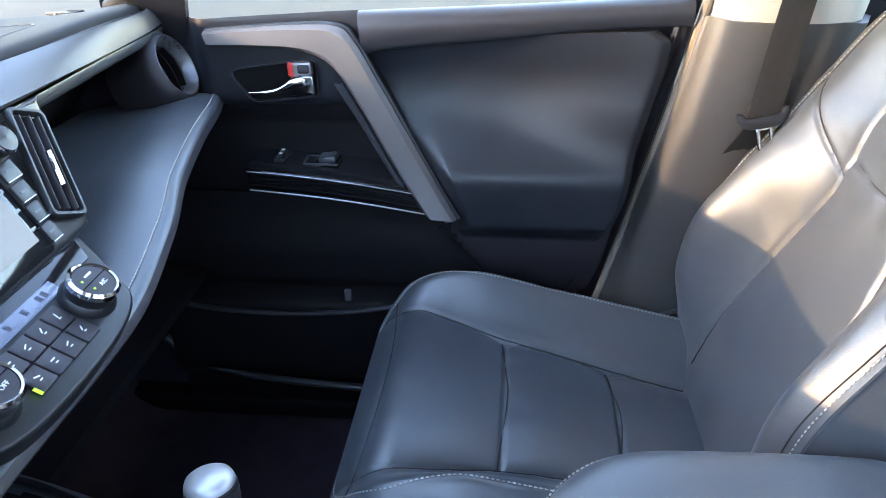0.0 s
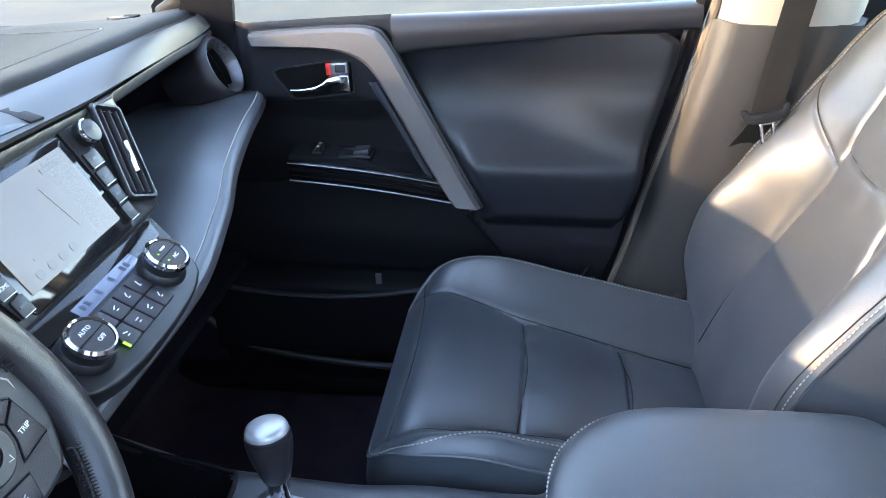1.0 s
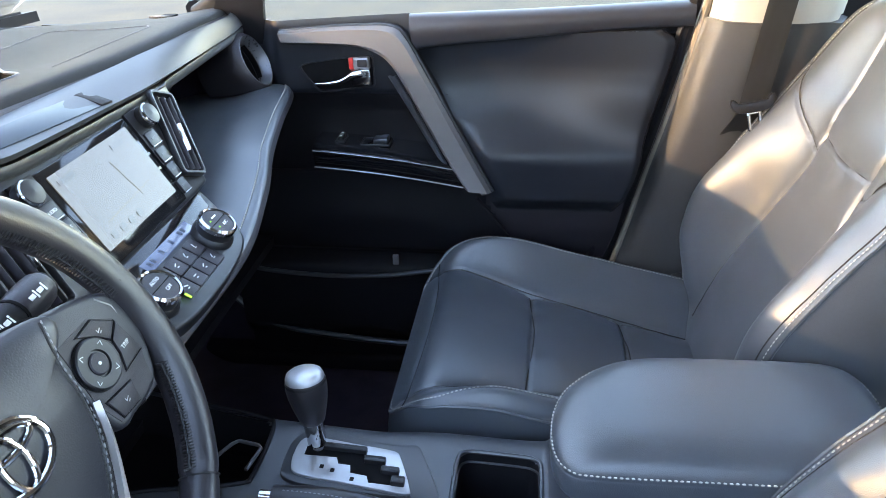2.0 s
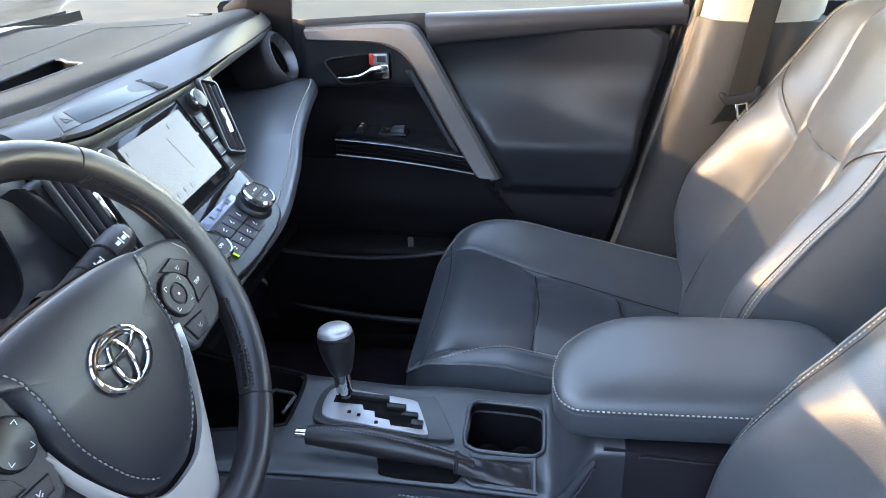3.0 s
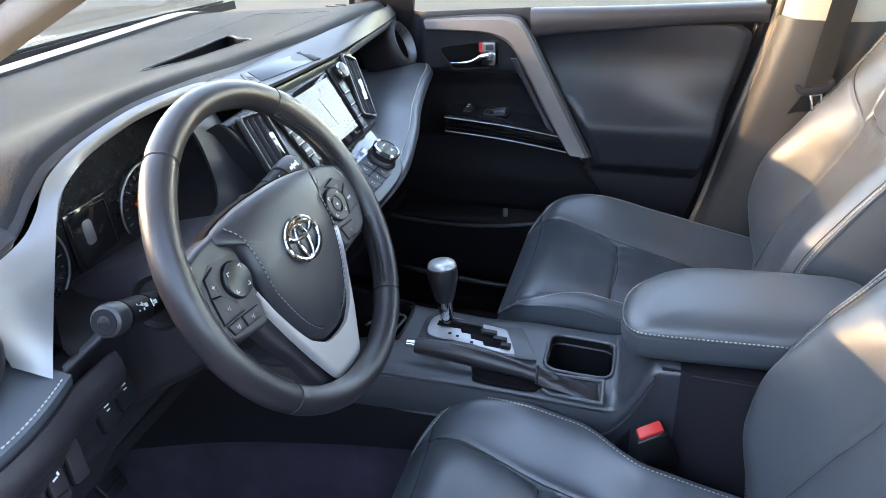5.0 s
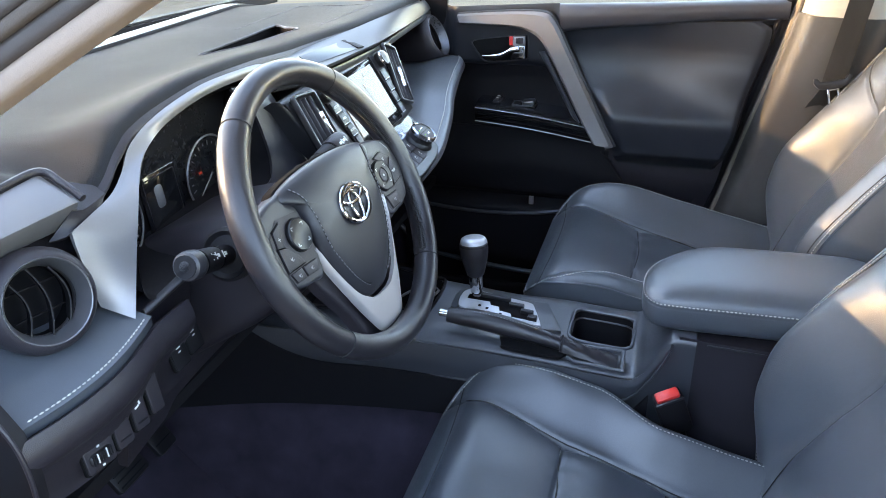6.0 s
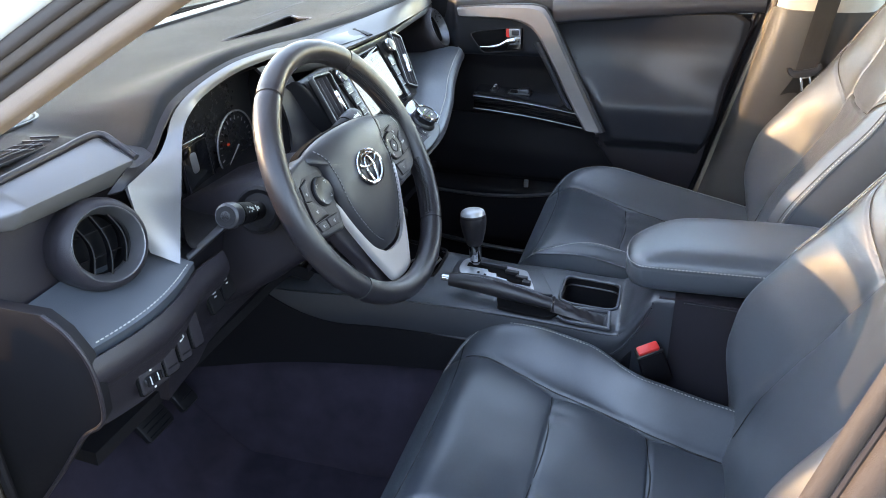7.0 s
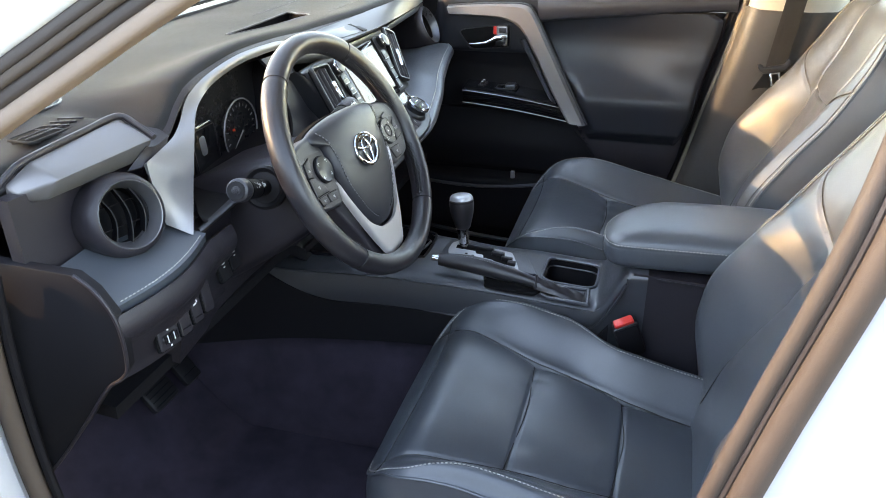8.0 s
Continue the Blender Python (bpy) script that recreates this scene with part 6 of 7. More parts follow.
# the stepped gate: a dark slit with raised black steps beside it
SLIT = [(-0.262, 0.010), (-0.236, 0.012), (-0.190, 0.008), (-0.186, -0.004), (-0.166, -0.006), (-0.162, -0.018), (-0.148, -0.020), (-0.142, -0.036), (-0.176, -0.036), (-0.180, -0.026), (-0.200, -0.024), (-0.203, -0.012), (-0.218, -0.012), (-0.222, -0.002), (-0.262, -0.004)]
# flat near-black plate painted as the slot's shade
part("gate_slot", plan_plate(SLIT, 0.0085, 0.0105, 0.0), CAVITY_SHADE, plate, "dark stepped slot")
for cx, cy, w, h in ((-0.214, 0.0115, 0.054, 0.009), (-0.174, -0.0025, 0.026, 0.010), (-0.153, -0.0165, 0.022, 0.010), (-0.141, -0.0310, 0.016, 0.012)):
    part("gate_step", plan_plate([(cx + x, cy + y) for x, y in rounded(w, h, 0.002)], 0.0085, 0.0165, 0.002), PLASTIC_S, plate, "raised black gate step")
for k, (x, y) in enumerate(((-0.236, -0.020), (-0.222, -0.024), (-0.196, -0.034))):
    part("position_mark", plan_plate([(x + a, y + b) for a, b in rounded(0.005, 0.006, 0.001)], 0.0090, 0.0100, 0.0), PLASTIC_D, plate)
tr = spline([(x, y, con_top(x) + 0.001) for x, y in TRAY], 64, closed=True)
# tray lining carries its shade as near-black colour
part("open_tray", loft([tr, [p + Vector((0, 0, -0.03)) for p in tr], [Vector((p.x, p.y * 0.9, 0.655)) for p in tr], [Vector((-0.43, 0, 0.652)) for p in tr]], caps=False), CAVITY_SHADE, con, "deep dark tray before the lever")
part("tray_lip", tube(tr, 0.0028, 8, closed=True), PLASTIC_D, con)
part("tray_trim", tube([Vector(p) for p in ((-0.372, -0.045, 0.738), (-0.352, -0.008, 0.740), (-0.345, -0.001, 0.740), (-0.318, -0.006, 0.740), (-0.313, -0.011, 0.740), (-0.320, -0.046, 0.738))], 0.0024, 8), SILVER, con, "silver tray edge")

sh = thing("gear_shifter", "gear lever with black leather grip and silver cap", "gear lever")
SB, ST = Vector((-0.247, 0.008, 0.715)), Vector((-0.258, 0.020, 0.838))
ax_ = (ST - SB).normalized()
sm = axes(SB, ax_.orthogonal(), ax_)
part("shaft", turned([(0.0, -0.03), (0.0065, -0.03), (0.0065, 0.022), (0.0062, 0.05)], sm, 20), SILVER_D, sh, "steel shaft")
part("collar", turned([(0.0088, 0.018), (0.0112, 0.022), (0.0122, 0.044), (0.0128, 0.053)], sm, 32), CHROME, sh, "chrome collar")
part("grip", turned([(0.0128, 0.052), (0.0150, 0.0545), (0.0178, 0.064), (0.0215, 0.078), (0.0242, 0.092), (0.0250, 0.102), (0.0246, 0.1095), (0.0232, 0.1145)], sm, 44), RIM_LEATHER, sh, "black leather grip")
part("cap", turned([(0.0236, 0.1125), (0.0232, 0.1160), (0.0215, 0.1200), (0.0185, 0.1222), (0.0120, 0.1232), (0.0, 0.1236)], sm, 44), SILVER_B, sh, "satin silver cap")
part("cap_line", turned([(0.0247, 0.1085), (0.0249, 0.1100), (0.0245, 0.1115)], sm, 44), SEAM, sh)

# parking brake
pb = thing("parking_brake", "black leather parking brake lever, lowered, in its console slot", "parking brake")
hp = spline([(-0.272, -0.089, 0.744), (-0.21, -0.089, 0.742), (-0.15, -0.0905, 0.734), (-0.11, -0.092, 0.727), (-0.080, -0.093, 0.721), (-0.06, -0.093, 0.716)], 30)
part("lever", tube(hp, [0.0125 + 0.0045 * math.sin(math.pi * min(1, k / 22)) * (1 if k < 22 else 1) - (0.004 * max(0, k - 22) / 8) for k in range(30)], 18, flat=0.9), RIM_LEATHER, pb, "black leather lever grip")
part("button", tube([Vector((-0.288, -0.0885, 0.7455)), Vector((-0.2865, -0.0885, 0.7455)), Vector((-0.270, -0.088, 0.7445))], [0.004, 0.0062, 0.0062], 16), CHROME, pb, "chrome release button")
part("lever_seam", stitches([p + Vector((0, -0.004, 0.0155 + 0.001)) for p in hp[2:24]], 0.003, 0.002, 0.0006), THREAD_D, pb)
BED = smooth_outline([(-0.178, -0.066), (-0.178, -0.104), (-0.168, -0.1145), (-0.095, -0.1135), (-0.078, -0.104), (-0.074, -0.070)], 60)
part("slot_bed", plan_plate(BED, -0.004, 0.0015, 0.0005), CAVITY_SHADE, pb, "sunken black lever bed")


def boot(u, v):
    x = -0.084 + 0.092 * u
    s = 2 * v - 1
    pleat = 0.0016 * math.sin(u * 22 + 3 * s) * (1 - abs(s)) + 0.0022 * math.sin(s * 7 + 2 * u) * (1 - u)
    return (x, -0.0925 + 0.004 * u + s * (0.014 + 0.007 * u), con_top(x) + 0.016 - 0.010 * u + 0.010 * (1 - u) * (1 - s * s) + pleat - 0.007 * s * s)


part("boot", sheet(boot, 60, 20, 0.003), RIM_LEATHER, pb, "pleated black leather boot")
part("boot_collar", tube([Vector(boot(0.04, k / 12)) + Vector((0, 0, 0.0008)) for k in range(13)], 0.0022, 8), RIM_LEATHER, pb, "gathered collar of the boot")
fr_o = [(-0.068, -0.0635), (0.0180, -0.0560), (0.0205, -0.1175), (-0.058, -0.1170), (-0.072, -0.108)]
fr_i = [(-0.060, -0.0700), (0.0110, -0.0640), (0.0130, -0.1105), (-0.056, -0.1105), (-0.064, -0.104)]
bm = ring_frame(fr_o, fr_i, 0.005)
for v in bm.verts:
    v.co.z += con_top(v.co.x) - 0.001
part("boot_frame", bm, CONSOLE, pb, "raised frame round the boot")

# armrest box: rear of the console with its padded lid
def arm_box(u, v):
    x = 0.095 + 0.375 * u
    top = 0.772 - 0.010 * u
    w = 0.106
    z0 = 0.50
    k = v
    if k < 0.35:
        return (x, -w - 0.008 * (1 - k / 0.35), z0 + (top - z0) * k / 0.35)
    if k > 0.65:
        return (x, w + 0.008 * (1 - (1 - k) / 0.35), z0 + (top - z0) * (1 - k) / 0.35)
    return (x, -w + 2 * w * (k - 0.35) / 0.3, top)


part("armrest_box", sheet(arm_box, 24, 40, 0.004), PLASTIC, con, "black storage box under the armrest")
lid_out = smooth_outline([(0.033, -0.030), (0.036, -0.072), (0.050, -0.096), (0.080, -0.103), (0.20, -0.104), (0.33, -0.103), (0.372, -0.092), (0.386, -0.055), (0.388, 0.0), (0.384, 0.055), (0.366, 0.082), (0.32, 0.090), (0.20, 0.092), (0.13, 0.089), (0.088, 0.074), (0.056, 0.042), (0.040, 0.010)], 150)


def lid_ring(s, z, dx=0.0):
    return [Vector((0.23 + (x - 0.23) * s + dx, y * s, z + 0.010 * clamp((0.17 + (x - 0.23) * s) / 0.3))) for x, y in lid_out]


rings = [lid_ring(0.93, 0.779), lid_ring(0.975, 0.783), lid_ring(0.995, 0.792), lid_ring(1.0, 0.803), lid_ring(0.998, 0.814), lid_ring(0.9945, 0.8165), lid_ring(0.9905, 0.8175), lid_ring(0.9935, 0.819)]
rings += [lid_ring(0.992 * k, 0.819 + 0.027 * (1 - k ** 5.5) ** 0.60) for k in (0.998, 0.992, 0.983, 0.97, 0.955, 0.935, 0.91, 0.88, 0.84, 0.78, 0.70, 0.58, 0.42, 0.25, 0.10, 0.01)]
lid = part("armrest_lid", loft(rings), LEATHER, con, "padded leather-like armrest lid", 60)
part("lid_stitching", stitches([p for p in lid_ring(0.9950, 0.8225)] + [lid_ring(0.9950, 0.8225)[0]], 0.0036, 0.0022, 0.0010), STITCH, lid, "dark stitched seam")
part("latch", box((0.010, 0.05, 0.012), 0.003, pose(0.050, 0, 0.782)), PLASTIC_D, con, "black lid latch")
part("box_seam", tube([(0.135, -0.1135, 0.770), (0.25, -0.1135, 0.765), (0.45, -0.112, 0.762)], 0.0016, 6), PLASTIC_S, con, "pale edge under the lid")

# ---- belt buckles and the passenger's belt ----
for cx, cy, cz, lab in ((0.085, -0.158, 0.706, "black seat belt buckle with red button beside the driver's seat"), (0.20, 0.125, 0.70, "black seat belt buckle with red button beside the passenger seat")):
    bk = thing("seat_belt_buckle", lab, "buckle", "belt buckles")
    m = axes((cx, cy, cz), (0.86, 0.30, 0.36), (-0.50, -0.42, 0.76))
    part("body", box((0.046, 0.030, 0.085), 0.006, m @ pose(0, 0, -0.0495), taper=0.95), PLASTIC_D, bk, "black buckle body")
    part("button", box((0.036, 0.018, 0.010), 0.004, m @ pose(0, 0, -0.006)), RED, bk, "red release button")
    part("slot", box((0.044, 0.004, 0.004), 0.001, m @ pose(0, -0.012, -0.007)), PLASTIC_S, bk)
    part("stalk", tube([m @ Vector((0, 0, -0.10)), (cx + 0.06, cy, 0.50), (cx + 0.07, cy, 0.38)], 0.012, 10), PLASTIC_D, bk)

belt = thing("seat_belt", "black webbing seat belt with metal tongue hanging at the door pillar", "seat belt")


def web(path, w, side, name="webbing"):
    pts = spline(path, 40)
    return part(name, sheet(lambda u, v: pts[round(u * 39)] + Vector(side) * (w * (v - 0.5)) + Vector((0, 0.0003 * math.cos(v * math.pi * 10), 0)), 39, 8, 0.0014), WEBBING, belt, "ribbed black webbing")


web([(0.400, 0.565, 1.46), (0.383, 0.580, 1.25), (0.370, 0.588, 1.12), (0.353, 0.582, 0.985)], 0.047, (0.97, 0.05, 0.22))
web([(0.353, 0.584, 0.985), (0.315, 0.622, 0.88), (0.295, 0.640, 0.72), (0.29, 0.650, 0.55), (0.30, 0.66, 0.44)], 0.047, (0.96, 0.05, 0.25))
tm = axes((0.351, 0.570, 0.994), (0.97, 0.05, 0.20), (0.1, -0.95, 0.2))
part("tongue_body", prism(smooth_outline([(-0.034, 0.006), (-0.034, 0.018), (-0.026, 0.016), (-0.020, 0.010), (0.020, 0.010), (0.026, 0.016), (0.034, 0.018), (0.034, 0.006), (0.020, -0.006), (-0.020, -0.006)], 48), 0.008, tm, 0.002), PLASTIC_S, belt, "black moulded tongue")
part("tongue_plate", ring_frame([(-0.012, -0.004), (0.012, -0.004), (0.011, -0.036), (0.007, -0.041), (-0.007, -0.041), (-0.011, -0.036)], [(-0.006, -0.010), (0.006, -0.010), (0.006, -0.030), (0.004, -0.033), (-0.004, -0.033), (-0.006, -0.030)], 0.003, tm @ pose(0, 0, 0.002)), CHROME, belt, "steel tongue plate")

# ---- passenger door ----
door = thing("passenger_door", "closed passenger door with dark padded trim, silver bar and chrome handle", "car door")
CAP_LOW = [(-0.235, 1.052), (-0.205, 1.064), (-0.05, 1.081), (0.10, 1.095), (0.20, 1.102), (0.275, 1.105)]


def sill_z(x):
    return table([(-0.55, 1.106), (-0.25, 1.123), (0.0, 1.133), (0.28, 1.148)], x)


def cap(u, v):
    v2 = v
    xa = -0.228 + 0.484 * u
    x = xa + 0.010 * (1 - v) * (1 - u)
    zl, zh = table(CAP_LOW, x), sill_z(x)
    a = v2 * 1.35
    if a < 1:
        z = zl + (zh - zl) * math.sin(a * math.pi / 2)
        y = 0.648 - 0.012 * math.sin(math.pi * a) + 0.020 * a ** 2 + 0.02 * ease(0.06, 0.0, a)
    else:
        k = (a - 1) / 0.35
        z = zh + 0.0015 * math.sin(k * math.pi) - 0.030 * k ** 2
        y = 0.668 + 0.036 * k
    return (x, y, z)


part("belt_cap", sheet(cap, 60, 30, 0.008), SOFT, door, "soft grey-black belt line cap", 50)


def upper_front(u, v):
    x = -0.565 + 0.345 * u
    z = 0.955 + (sill_z(x) - 0.955) * min(1, v * 1.25) - (0.030 * ((v - 0.8) / 0.2) ** 2 if v > 0.8 else 0)
    y = 0.676 + 0.03 * ease(-0.47, -0.515, x) + (0.034 * (v * 1.25 - 1) / 0.25 if v > 0.8 else -0.004 * math.sin(math.pi * v / 0.8)) + 0.03 * ease(0.16, 0.0, v)
    return (x, y, z)


part("upper_panel", sheet(upper_front, 40, 36, 0.008), DOOR_PAD, door, "dark grained front panel", 50)


def bar_o(n):
    return spline([(-0.468, 0.668, 1.094), (-0.40, 0.660, 1.101), (-0.32, 0.652, 1.107), (-0.258, 0.646, 1.107), (-0.232, 0.642, 1.090), (-0.195, 0.634, 1.026), (-0.144, 0.622, 0.935), (-0.103, 0.612, 0.862), (-0.076, 0.606, 0.815)], n)


def bar_i(n):
    return spline([(-0.460, 0.668, 1.074), (-0.40, 0.660, 1.074), (-0.34, 0.654, 1.073), (-0.298, 0.650, 1.066), (-0.262, 0.646, 1.044), (-0.224, 0.638, 0.985), (-0.179, 0.626, 0.905), (-0.148, 0.616, 0.855), (-0.124, 0.608, 0.820)], n)


po, pi_ = bar_o(70), bar_i(70)
part("silver_bar", sheet(lambda u, v: po[round(u * 69)].lerp(pi_[round(u * 69)], v) + Vector((0, -0.010 * min(1.0, v / 0.14, (1 - v) / 0.14) - 0.004 * v, 0)), 69, 14, -0.02), SILVER_M, door, "satin silver angled trim bar", 50)
part("bar_web", sheet(lambda u, v: po[round(u * 69)] + Vector((0.004 * v, 0.004 + 0.085 * v, 0)), 69, 4, 0.004), PLASTIC_D, door, "dark wall behind the bar")
part("bar_bezel", tube([p + Vector((0.002, 0.004, 0)) for p in po], 0.004, 8), PLASTIC_S, door)
# handle bezel, handle, lock tab
hm = axes((-0.352, 0.6705, 1.022), (1, 0, 0.03), (0.0, -1, 0.05))
bez_o = smooth_outline([(-0.083, 0.006), (-0.076, 0.0145), (-0.060, 0.018), (0.0, 0.0245), (0.046, 0.0285), (0.055, 0.0265), (0.057, 0.016), (0.0565, -0.020), (0.054, -0.029), (0.042, -0.0315), (-0.035, -0.0375), (-0.050, -0.0365), (-0.058, -0.030)], 72)
hbz = part("handle_bezel", ring_frame(bez_o, [(x * 0.955, y * 0.91) for x, y in bez_o], 0.003, hm), SOFT, door, "black handle bezel")
# flat near-black plate: the recess's shade as colour
part("handle_cup", prism([(x * 0.95, y * 0.92) for x, y in bez_o], 0.001, hm @ pose(0, 0, -0.0004), 0), CAVITY_SHADE, hbz, "dark handle recess")
hpath = [hm @ Vector(p) for p in ((-0.055, -0.0215, 0.006), (-0.035, -0.0205, 0.011), (-0.010, -0.0170, 0.013), (0.008, -0.0105, 0.013), (0.020, -0.0040, 0.012), (0.034, -0.0010, 0.010))]
part("inner_handle", tube(spline(hpath, 36), [0.0032 + 0.0022 * ease(0.0, 0.5, k / 35) + 0.0045 * ease(0.5, 0.95, k / 35) for k in range(36)], 14, flat=0.75), CHROME, door, "chrome pull handle")
part("handle_root", prism([(0.014, -0.0265), (0.0505, -0.0265), (0.0505, 0.0045), (0.030, 0.0045), (0.020, -0.006)], 0.010, hm @ pose(0, 0, 0.001), 0.003, 3), CHROME, door, "chrome handle base")
lk = part("lock_tab", prism(rounded(0.030, 0.021, 0.003), 0.010, hm @ pose(0.0350, 0.0150, 0.001), 0.003, 3), SILVER_D, door, "lock tab")
part("tab_face", prism(rounded(0.018, 0.013, 0.002), 0.002, hm @ pose(0.0370, 0.0150, 0.0100), 0.0008), PLASTIC, lk, "dark ribbed thumb face")
part("red_mark", box((0.009, 0.021, 0.010), 0.002, hm @ pose(0.0160, 0.0145, 0.005)), RED, lk, "red unlocked mark")


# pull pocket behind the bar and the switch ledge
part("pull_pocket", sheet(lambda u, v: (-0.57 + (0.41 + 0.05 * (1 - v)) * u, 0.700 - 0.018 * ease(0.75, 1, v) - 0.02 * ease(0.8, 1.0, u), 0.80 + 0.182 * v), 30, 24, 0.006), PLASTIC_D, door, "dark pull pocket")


def ledge(u, v):
    x = -0.415 + 0.286 * u
    z = 0.890 - 0.030 * u + 0.004 * math.sin(math.pi * u)
    return (x, 0.700 - (0.072 + 0.012 * u) * v, z - 0.006 * v ** 4)


part("switch_ledge", sheet(ledge, 40, 14, 0.004), GLOSS, door, "gloss black switch panel", 50)
lo = [Vector(ledge(k / 40, 1.0)) for k in range(41)]
part("ledge_face", sheet(lambda u, v: lo[round(u * 40)] + Vector((0, -0.004 * math.sin(math.pi * v) + 0.006 * v, -0.004 - 0.030 * v)), 40, 6, -0.004), GLOSS, door, "gloss black front edge")
part("ledge_edge", tube([p + Vector((0, 0, -0.003)) for p in lo], 0.0045, 10), GLOSS, door, "rounded gloss edge")
part("chrome_line", tube([p + Vector((0.0, -0.001, -0.035)) for p in lo], 0.0013, 6), SILVER_B, door, "thin silver line")
part("edge_line", tube([p + Vector((0.0, -0.0042, -0.0015)) for p in lo], 0.0011, 6), SILVER_D, door, "bright bevel of the switch panel")
for cx, w, d, lab in ((0.165, 0.013, 0.034, "small lock switch"), (0.40, 0.052, 0.034, "window switch")):
    c = Vector(ledge(cx, 0.42))
    sm_ = Matrix.Translation(c + Vector((0, 0, 0.003)))
    s = part("switch", ring_frame(rounded(w + 0.006, d + 0.006, 0.003), rounded(w, d, 0.002), 0.004, sm_), PLASTIC_S, door, lab)
    if w < 0.02:
        part("rocker", box((w * 0.8, d * 0.9, 0.010), 0.003, sm_ @ pose(0, 0, 0.005, 6)), PLASTIC_S, s)
        for q in (-0.008, 0.008):
            part("symbol", box((0.005, 0.005, 0.0006), 0, sm_ @ pose(0, q, 0.0106, 6)), MARK, s)
    else:
        part("well", box((w, d, 0.002), 0, sm_ @ pose(0, 0, 0.001)), CAVITY_SHADE, s)
        part("rocker", box((w * 0.56, d * 0.86, 0.012), 0.004, sm_ @ pose(w * 0.2, 0, 0.007, 0, -6)), CONSOLE, s)

# the soft grip on the inner side of the pull bar
part("pull_grip", sheet(lambda u, v: pi_[round((0.50 + 0.40 * u) * 69)] + Vector((-0.004 - 0.016 * v * (1 - 0.4 * u), 0.004 + 0.016 * v, -0.002 - 0.004 * v)) + Vector((0, -0.004, 0)) * math.sin(math.pi * v), 28, 6, 0.004), CONSOLE, door, "soft grey pull grip")


def rear_pad(u, v):
    """The big hollow panel with the elbow rest swelling out below."""
    z = 0.765 + (table(CAP_LOW, -0.10 + 0.34 * u) - 0.002 - 0.765) * v
    xl = table([(0.76, -0.065), (0.81, -0.090), (0.862, -0.120), (0.935, -0.160), (1.026, -0.210), (1.10, -0.245)], z)
    xr = table([(0.76, 0.150), (0.85, 0.182), (0.913, 0.190), (1.0, 0.211), (1.06, 0.226), (1.085, 0.228), (1.10, 0.206)], z)
    x = xl + (xr - xl) * u
    hollow = 0.672 - 0.072 * (max(0.0, 1.035 - z) / 0.145) ** 2 - 0.020 * ease(1.03, 1.11, z)
    y = 0.5 * (hollow + 0.600 + math.sqrt((hollow - 0.600) ** 2 + 0.010 ** 2)) + 0.010 * ease(0.880, 0.80, z) + 0.030 * ease(0.806, 0.765, z)
    y -= 0.040 * ease(0.42, 1.0, u) * ease(0.88, 1.0, z) * ease(1.16, 1.02, z)
    # the panel dives behind the silver bar, and turns in at its rear joint
    y += max(0.0, 0.632 + 0.12 * (z - 0.85) - y) * ease(0.16, 0.0, u) + 0.008 * bump_at(u - 1, 0.02)
    return (x, y, z)


part("padded_panel", sheet(rear_pad, 90, 150, 0.008), DOOR_PAD, door, "soft hollow door panel with elbow rest", 50)
edge = [Vector(rear_pad(1.0, k / 30)) for k in range(31)] + [Vector(rear_pad(1 - k / 30, 1.0)) for k in range(1, 31)]
part("panel_edge", tube([p + Vector((0.001, 0.002, 0.0)) for p in edge], 0.0014, 6), PLASTIC_D, door, "dark panel joint")
part("rear_frame", sheet(lambda u, v: (lambda z: (table([(0.42, 0.05), (0.60, 0.092), (0.76, 0.153), (0.85, 0.185), (0.913, 0.193), (1.0, 0.214), (1.06, 0.229), (1.145, 0.246)], z) + 0.030 * u, 0.668 + 0.012 * u - 0.016 * ease(0.7, 0.95, z) * (1 - u) + 0.03 * u ** 3, z))(0.43 + 0.70 * v), 8, 40, 0.008), PLASTIC, door, "dark rear edge of the trim", 60)


def lower(u, v):
    z = 0.345 + 0.475 * v
    x = -0.62 + (table([(0.34, 0.05), (0.42, 0.08), (0.6, 0.13), (0.78, 0.17), (0.83, 0.175)], z) + 0.62) * u
    y = 0.682 - 0.030 * ease(0.62, 0.80, z) * ease(-0.3, 0.0, x) - 0.012 * bump_at(z - 0.72, 0.05) + 0.02 * bump_at(z - 0.63, 0.012)
    y -= 0.028 * ease(0.635, 0.615, z) * ease(0.42, 0.47, z)
    return (x, y, z)


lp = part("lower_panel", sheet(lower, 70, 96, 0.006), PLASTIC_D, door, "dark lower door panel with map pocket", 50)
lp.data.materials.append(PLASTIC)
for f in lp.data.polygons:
    # behind the slanting crease the panel takes the paler tone of PLASTIC
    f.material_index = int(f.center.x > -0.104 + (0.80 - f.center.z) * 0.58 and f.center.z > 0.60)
part("pocket_lip", tube(spline([(-0.60, 0.655, 0.630), (-0.57, 0.652, 0.606), (-0.42, 0.648, 0.597), (-0.29, 0.646, 0.605), (-0.185, 0.646, 0.622), (-0.05, 0.648, 0.640), (0.08, 0.648, 0.65)], 50), 0.005, 8), CONSOLE, door, "map pocket lip")
part("sill_trim", tube(spline([(-0.64, 0.668, 0.52), (-0.583, 0.664, 0.472), (-0.475, 0.660, 0.444), (-0.266, 0.658, 0.428), (0.0, 0.66, 0.424)], 40), 0.007, 10), CONSOLE, door, "rounded lower edge of the door trim")
part("pocket_clip", box((0.012, 0.008, 0.022), 0.002, pose(-0.272, 0.642, 0.645)), SILVER_D, door, "small pale clip")
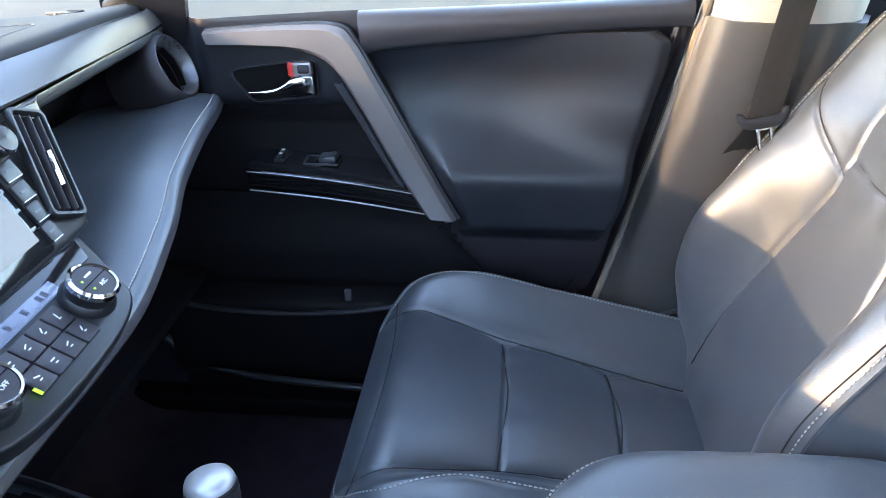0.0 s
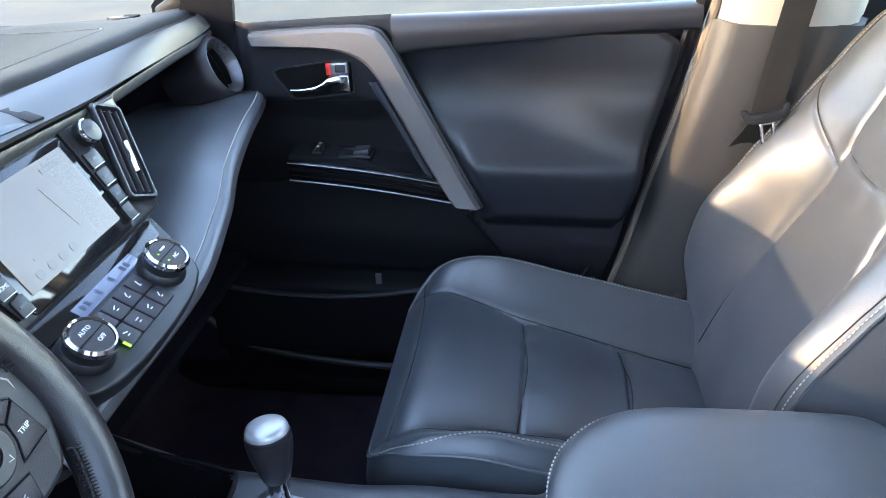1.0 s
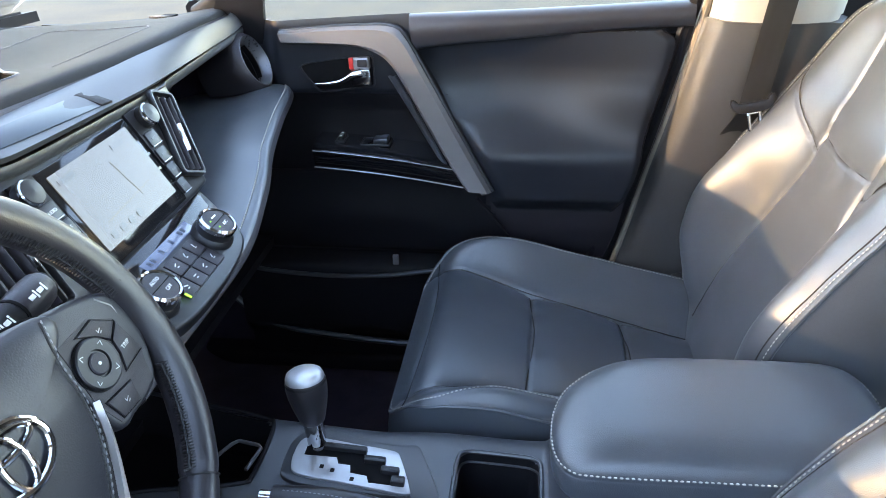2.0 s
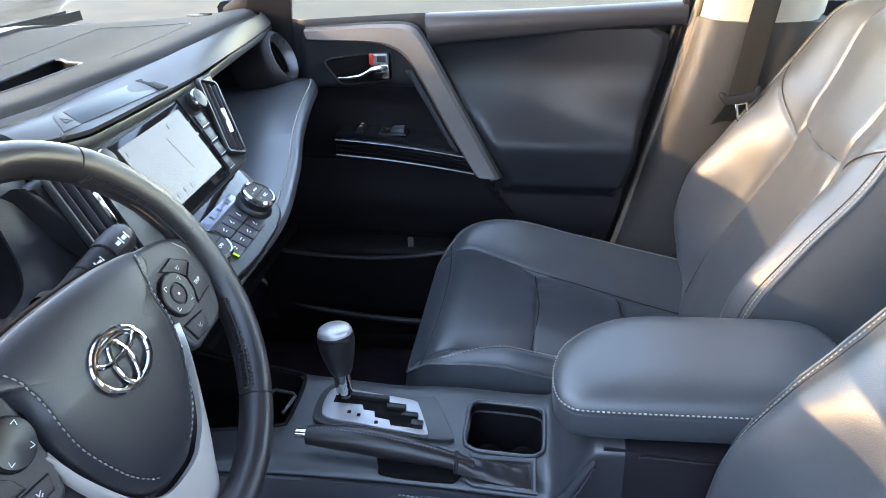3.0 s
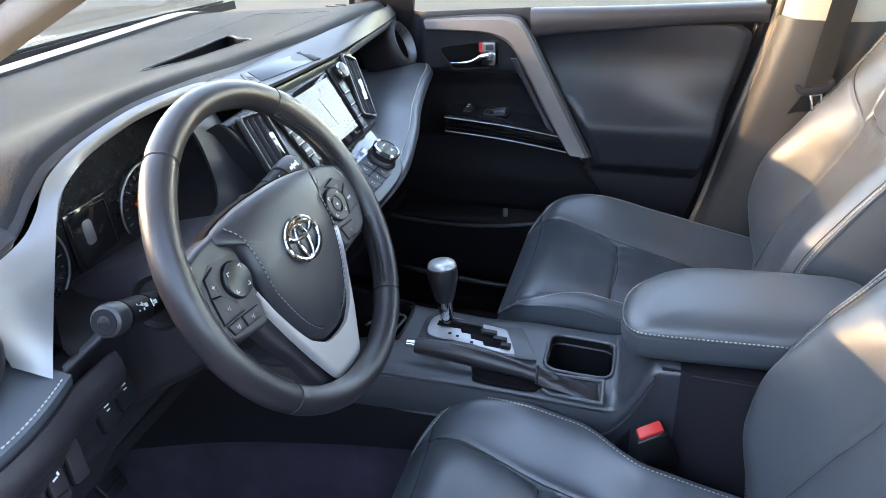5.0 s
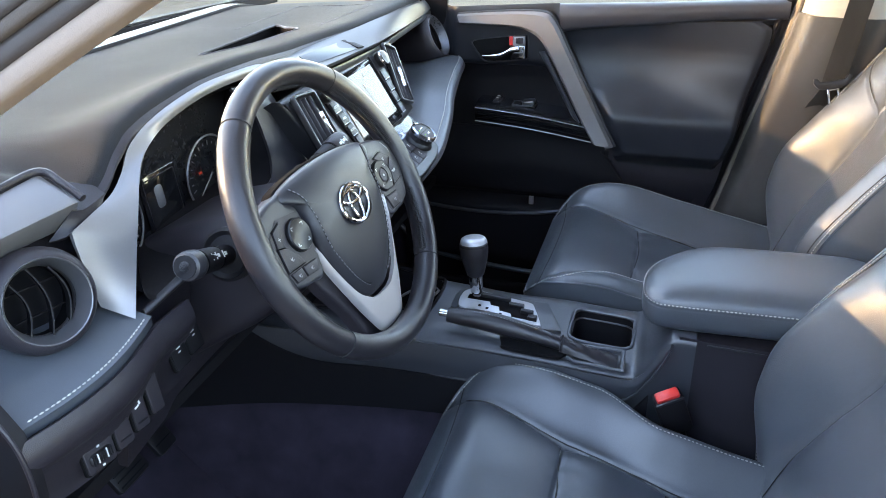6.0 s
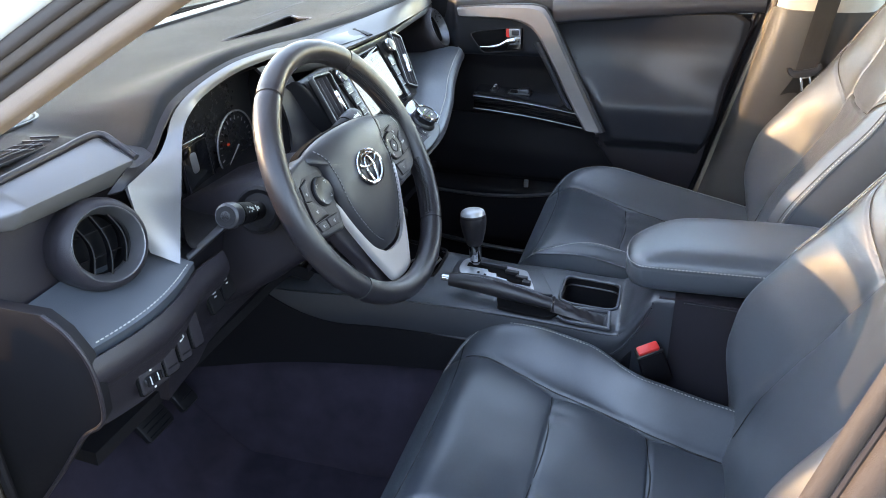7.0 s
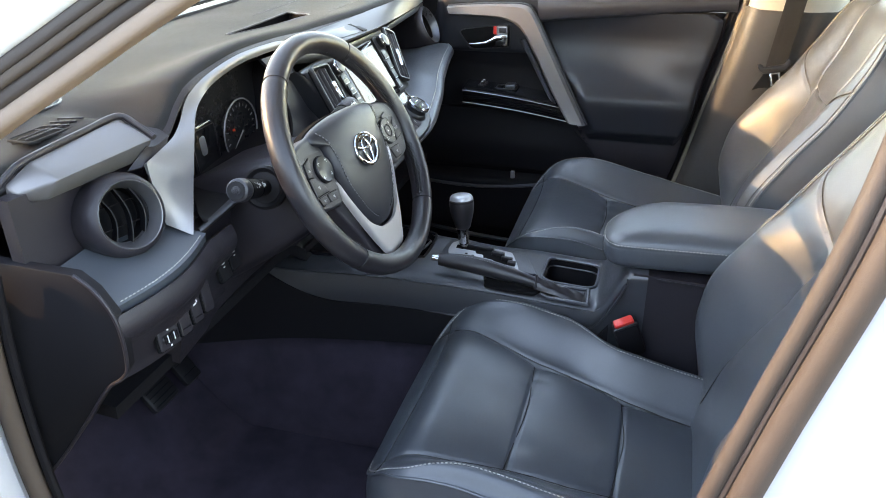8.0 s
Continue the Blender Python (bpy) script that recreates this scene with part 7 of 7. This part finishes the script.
part("diagonal_trim", tube(spline([(-0.104, 0.612, 0.800), (-0.07, 0.628, 0.75), (-0.035, 0.648, 0.69), (-0.01, 0.655, 0.64)], 20), 0.0035, 8), PLASTIC_D, door, "dark crease")
part("inner_shell", sheet(lambda u, v: (-0.98 + 1.24 * u, 0.738 + 0.004 * v, 0.40 + 0.69 * v), 20, 12, 0.01), PLASTIC_D, door, "dark inner door shell")
PILLAR_X = [(1.06, -0.70), (1.11, -0.62), (1.22, -0.483), (1.302, -0.37), (1.46, -0.10), (1.535, 0.10)]
pw = part("window_pane", sheet(lambda u, v: (table(PILLAR_X, 1.06 + 0.41 * v) * (1 - u) + 0.24 * u, 0.724 - 0.11 * v ** 1.3, 1.06 + 0.41 * v), 16, 12, 0.004), GLASS, door, "clear window glass")
pw.visible_shadow = False
part("outer_skin", sheet(lambda u, v: (-0.95 + 1.22 * u, 0.90 - 0.10 * v ** 3 - 0.03 * (1 - v) ** 2, 0.40 + 0.64 * v), 20, 14, 0.015), WHITE_PAINT, door, "white painted outer skin")
part("mirror_sail", sheet(lambda u, v: (table([(1.05, -0.628), (1.143, -0.588), (1.32, -0.50)], 1.05 + 0.27 * v) * (1 - u) + (-0.512 + 0.04 * v) * u, 0.704 - 0.05 * v ** 1.3, 1.05 + 0.27 * v), 6, 10, 0.012), PLASTIC_D, door, "black corner trim at the front of the window")
part("window_seal", sheet(lambda u, v: (-0.62 + 0.90 * u, 0.706 + 0.095 * v, sill_z(-0.62 + 0.9 * u) - 0.052 - 0.060 * v), 20, 3, 0.01), PLASTIC_D, door, "black window seal")

# outside mirror of the passenger's side
mir = thing("side_mirror", "white and black outside mirror beyond the passenger window", "mirror")
part("housing", dome(smooth_outline([(-0.11, -0.06), (0.0, -0.07), (0.10, -0.05), (0.11, 0.03), (0.06, 0.075), (-0.08, 0.075), (-0.12, 0.02)], 48), 0.09, axes((-0.69, 1.03, 1.190), (0.1, 1, 0), (-1, 0.1, 0))), PLASTIC_S, mir, "dark mirror housing")
part("mirror_glass", prism(smooth_outline([(-0.10, -0.05), (0.0, -0.06), (0.09, -0.045), (0.10, 0.025), (0.055, 0.065), (-0.07, 0.065), (-0.11, 0.015)], 40), 0.004, axes((-0.668, 1.03, 1.190), (0.1, 1, 0), (1, -0.1, 0)), 0.001), MIRROR, mir, "mirror glass")
part("arm", tube([(-0.69, 0.83, 1.10), (-0.69, 0.94, 1.14)], 0.025, 10), PLASTIC_S, mir)

# pedals
for name, x, y, z, w, h, lab in (("brake_pedal", -0.775, -0.345, 0.505, 0.075, 0.05, "black rubber brake pedal hanging in the footwell"), ("accelerator_pedal", -0.80, -0.25, 0.52, 0.05, 0.12, "black accelerator pedal in the footwell")):
    pd = thing(name, lab, "pedal")
    m = axes((x, y, z), (0, 1, 0), (0.8, 0, 0.6))
    part("pad", prism(rounded(w, h, 0.008), 0.010, m, 0.003), PLASTIC_S, pd, "ribbed rubber pad")
    for k in range(4):
        part("rib", box((w * 0.8, 0.003, 0.003), 0.001, m @ pose(0, -h * 0.33 + h * 0.22 * k, 0.0105)), PLASTIC_D, pd)
    part("arm", tube([(x - 0.006, y, z), (x - 0.06, y, z + 0.12), (x - 0.08, y, z + 0.30)], 0.008, 8), PLASTIC_D, pd)
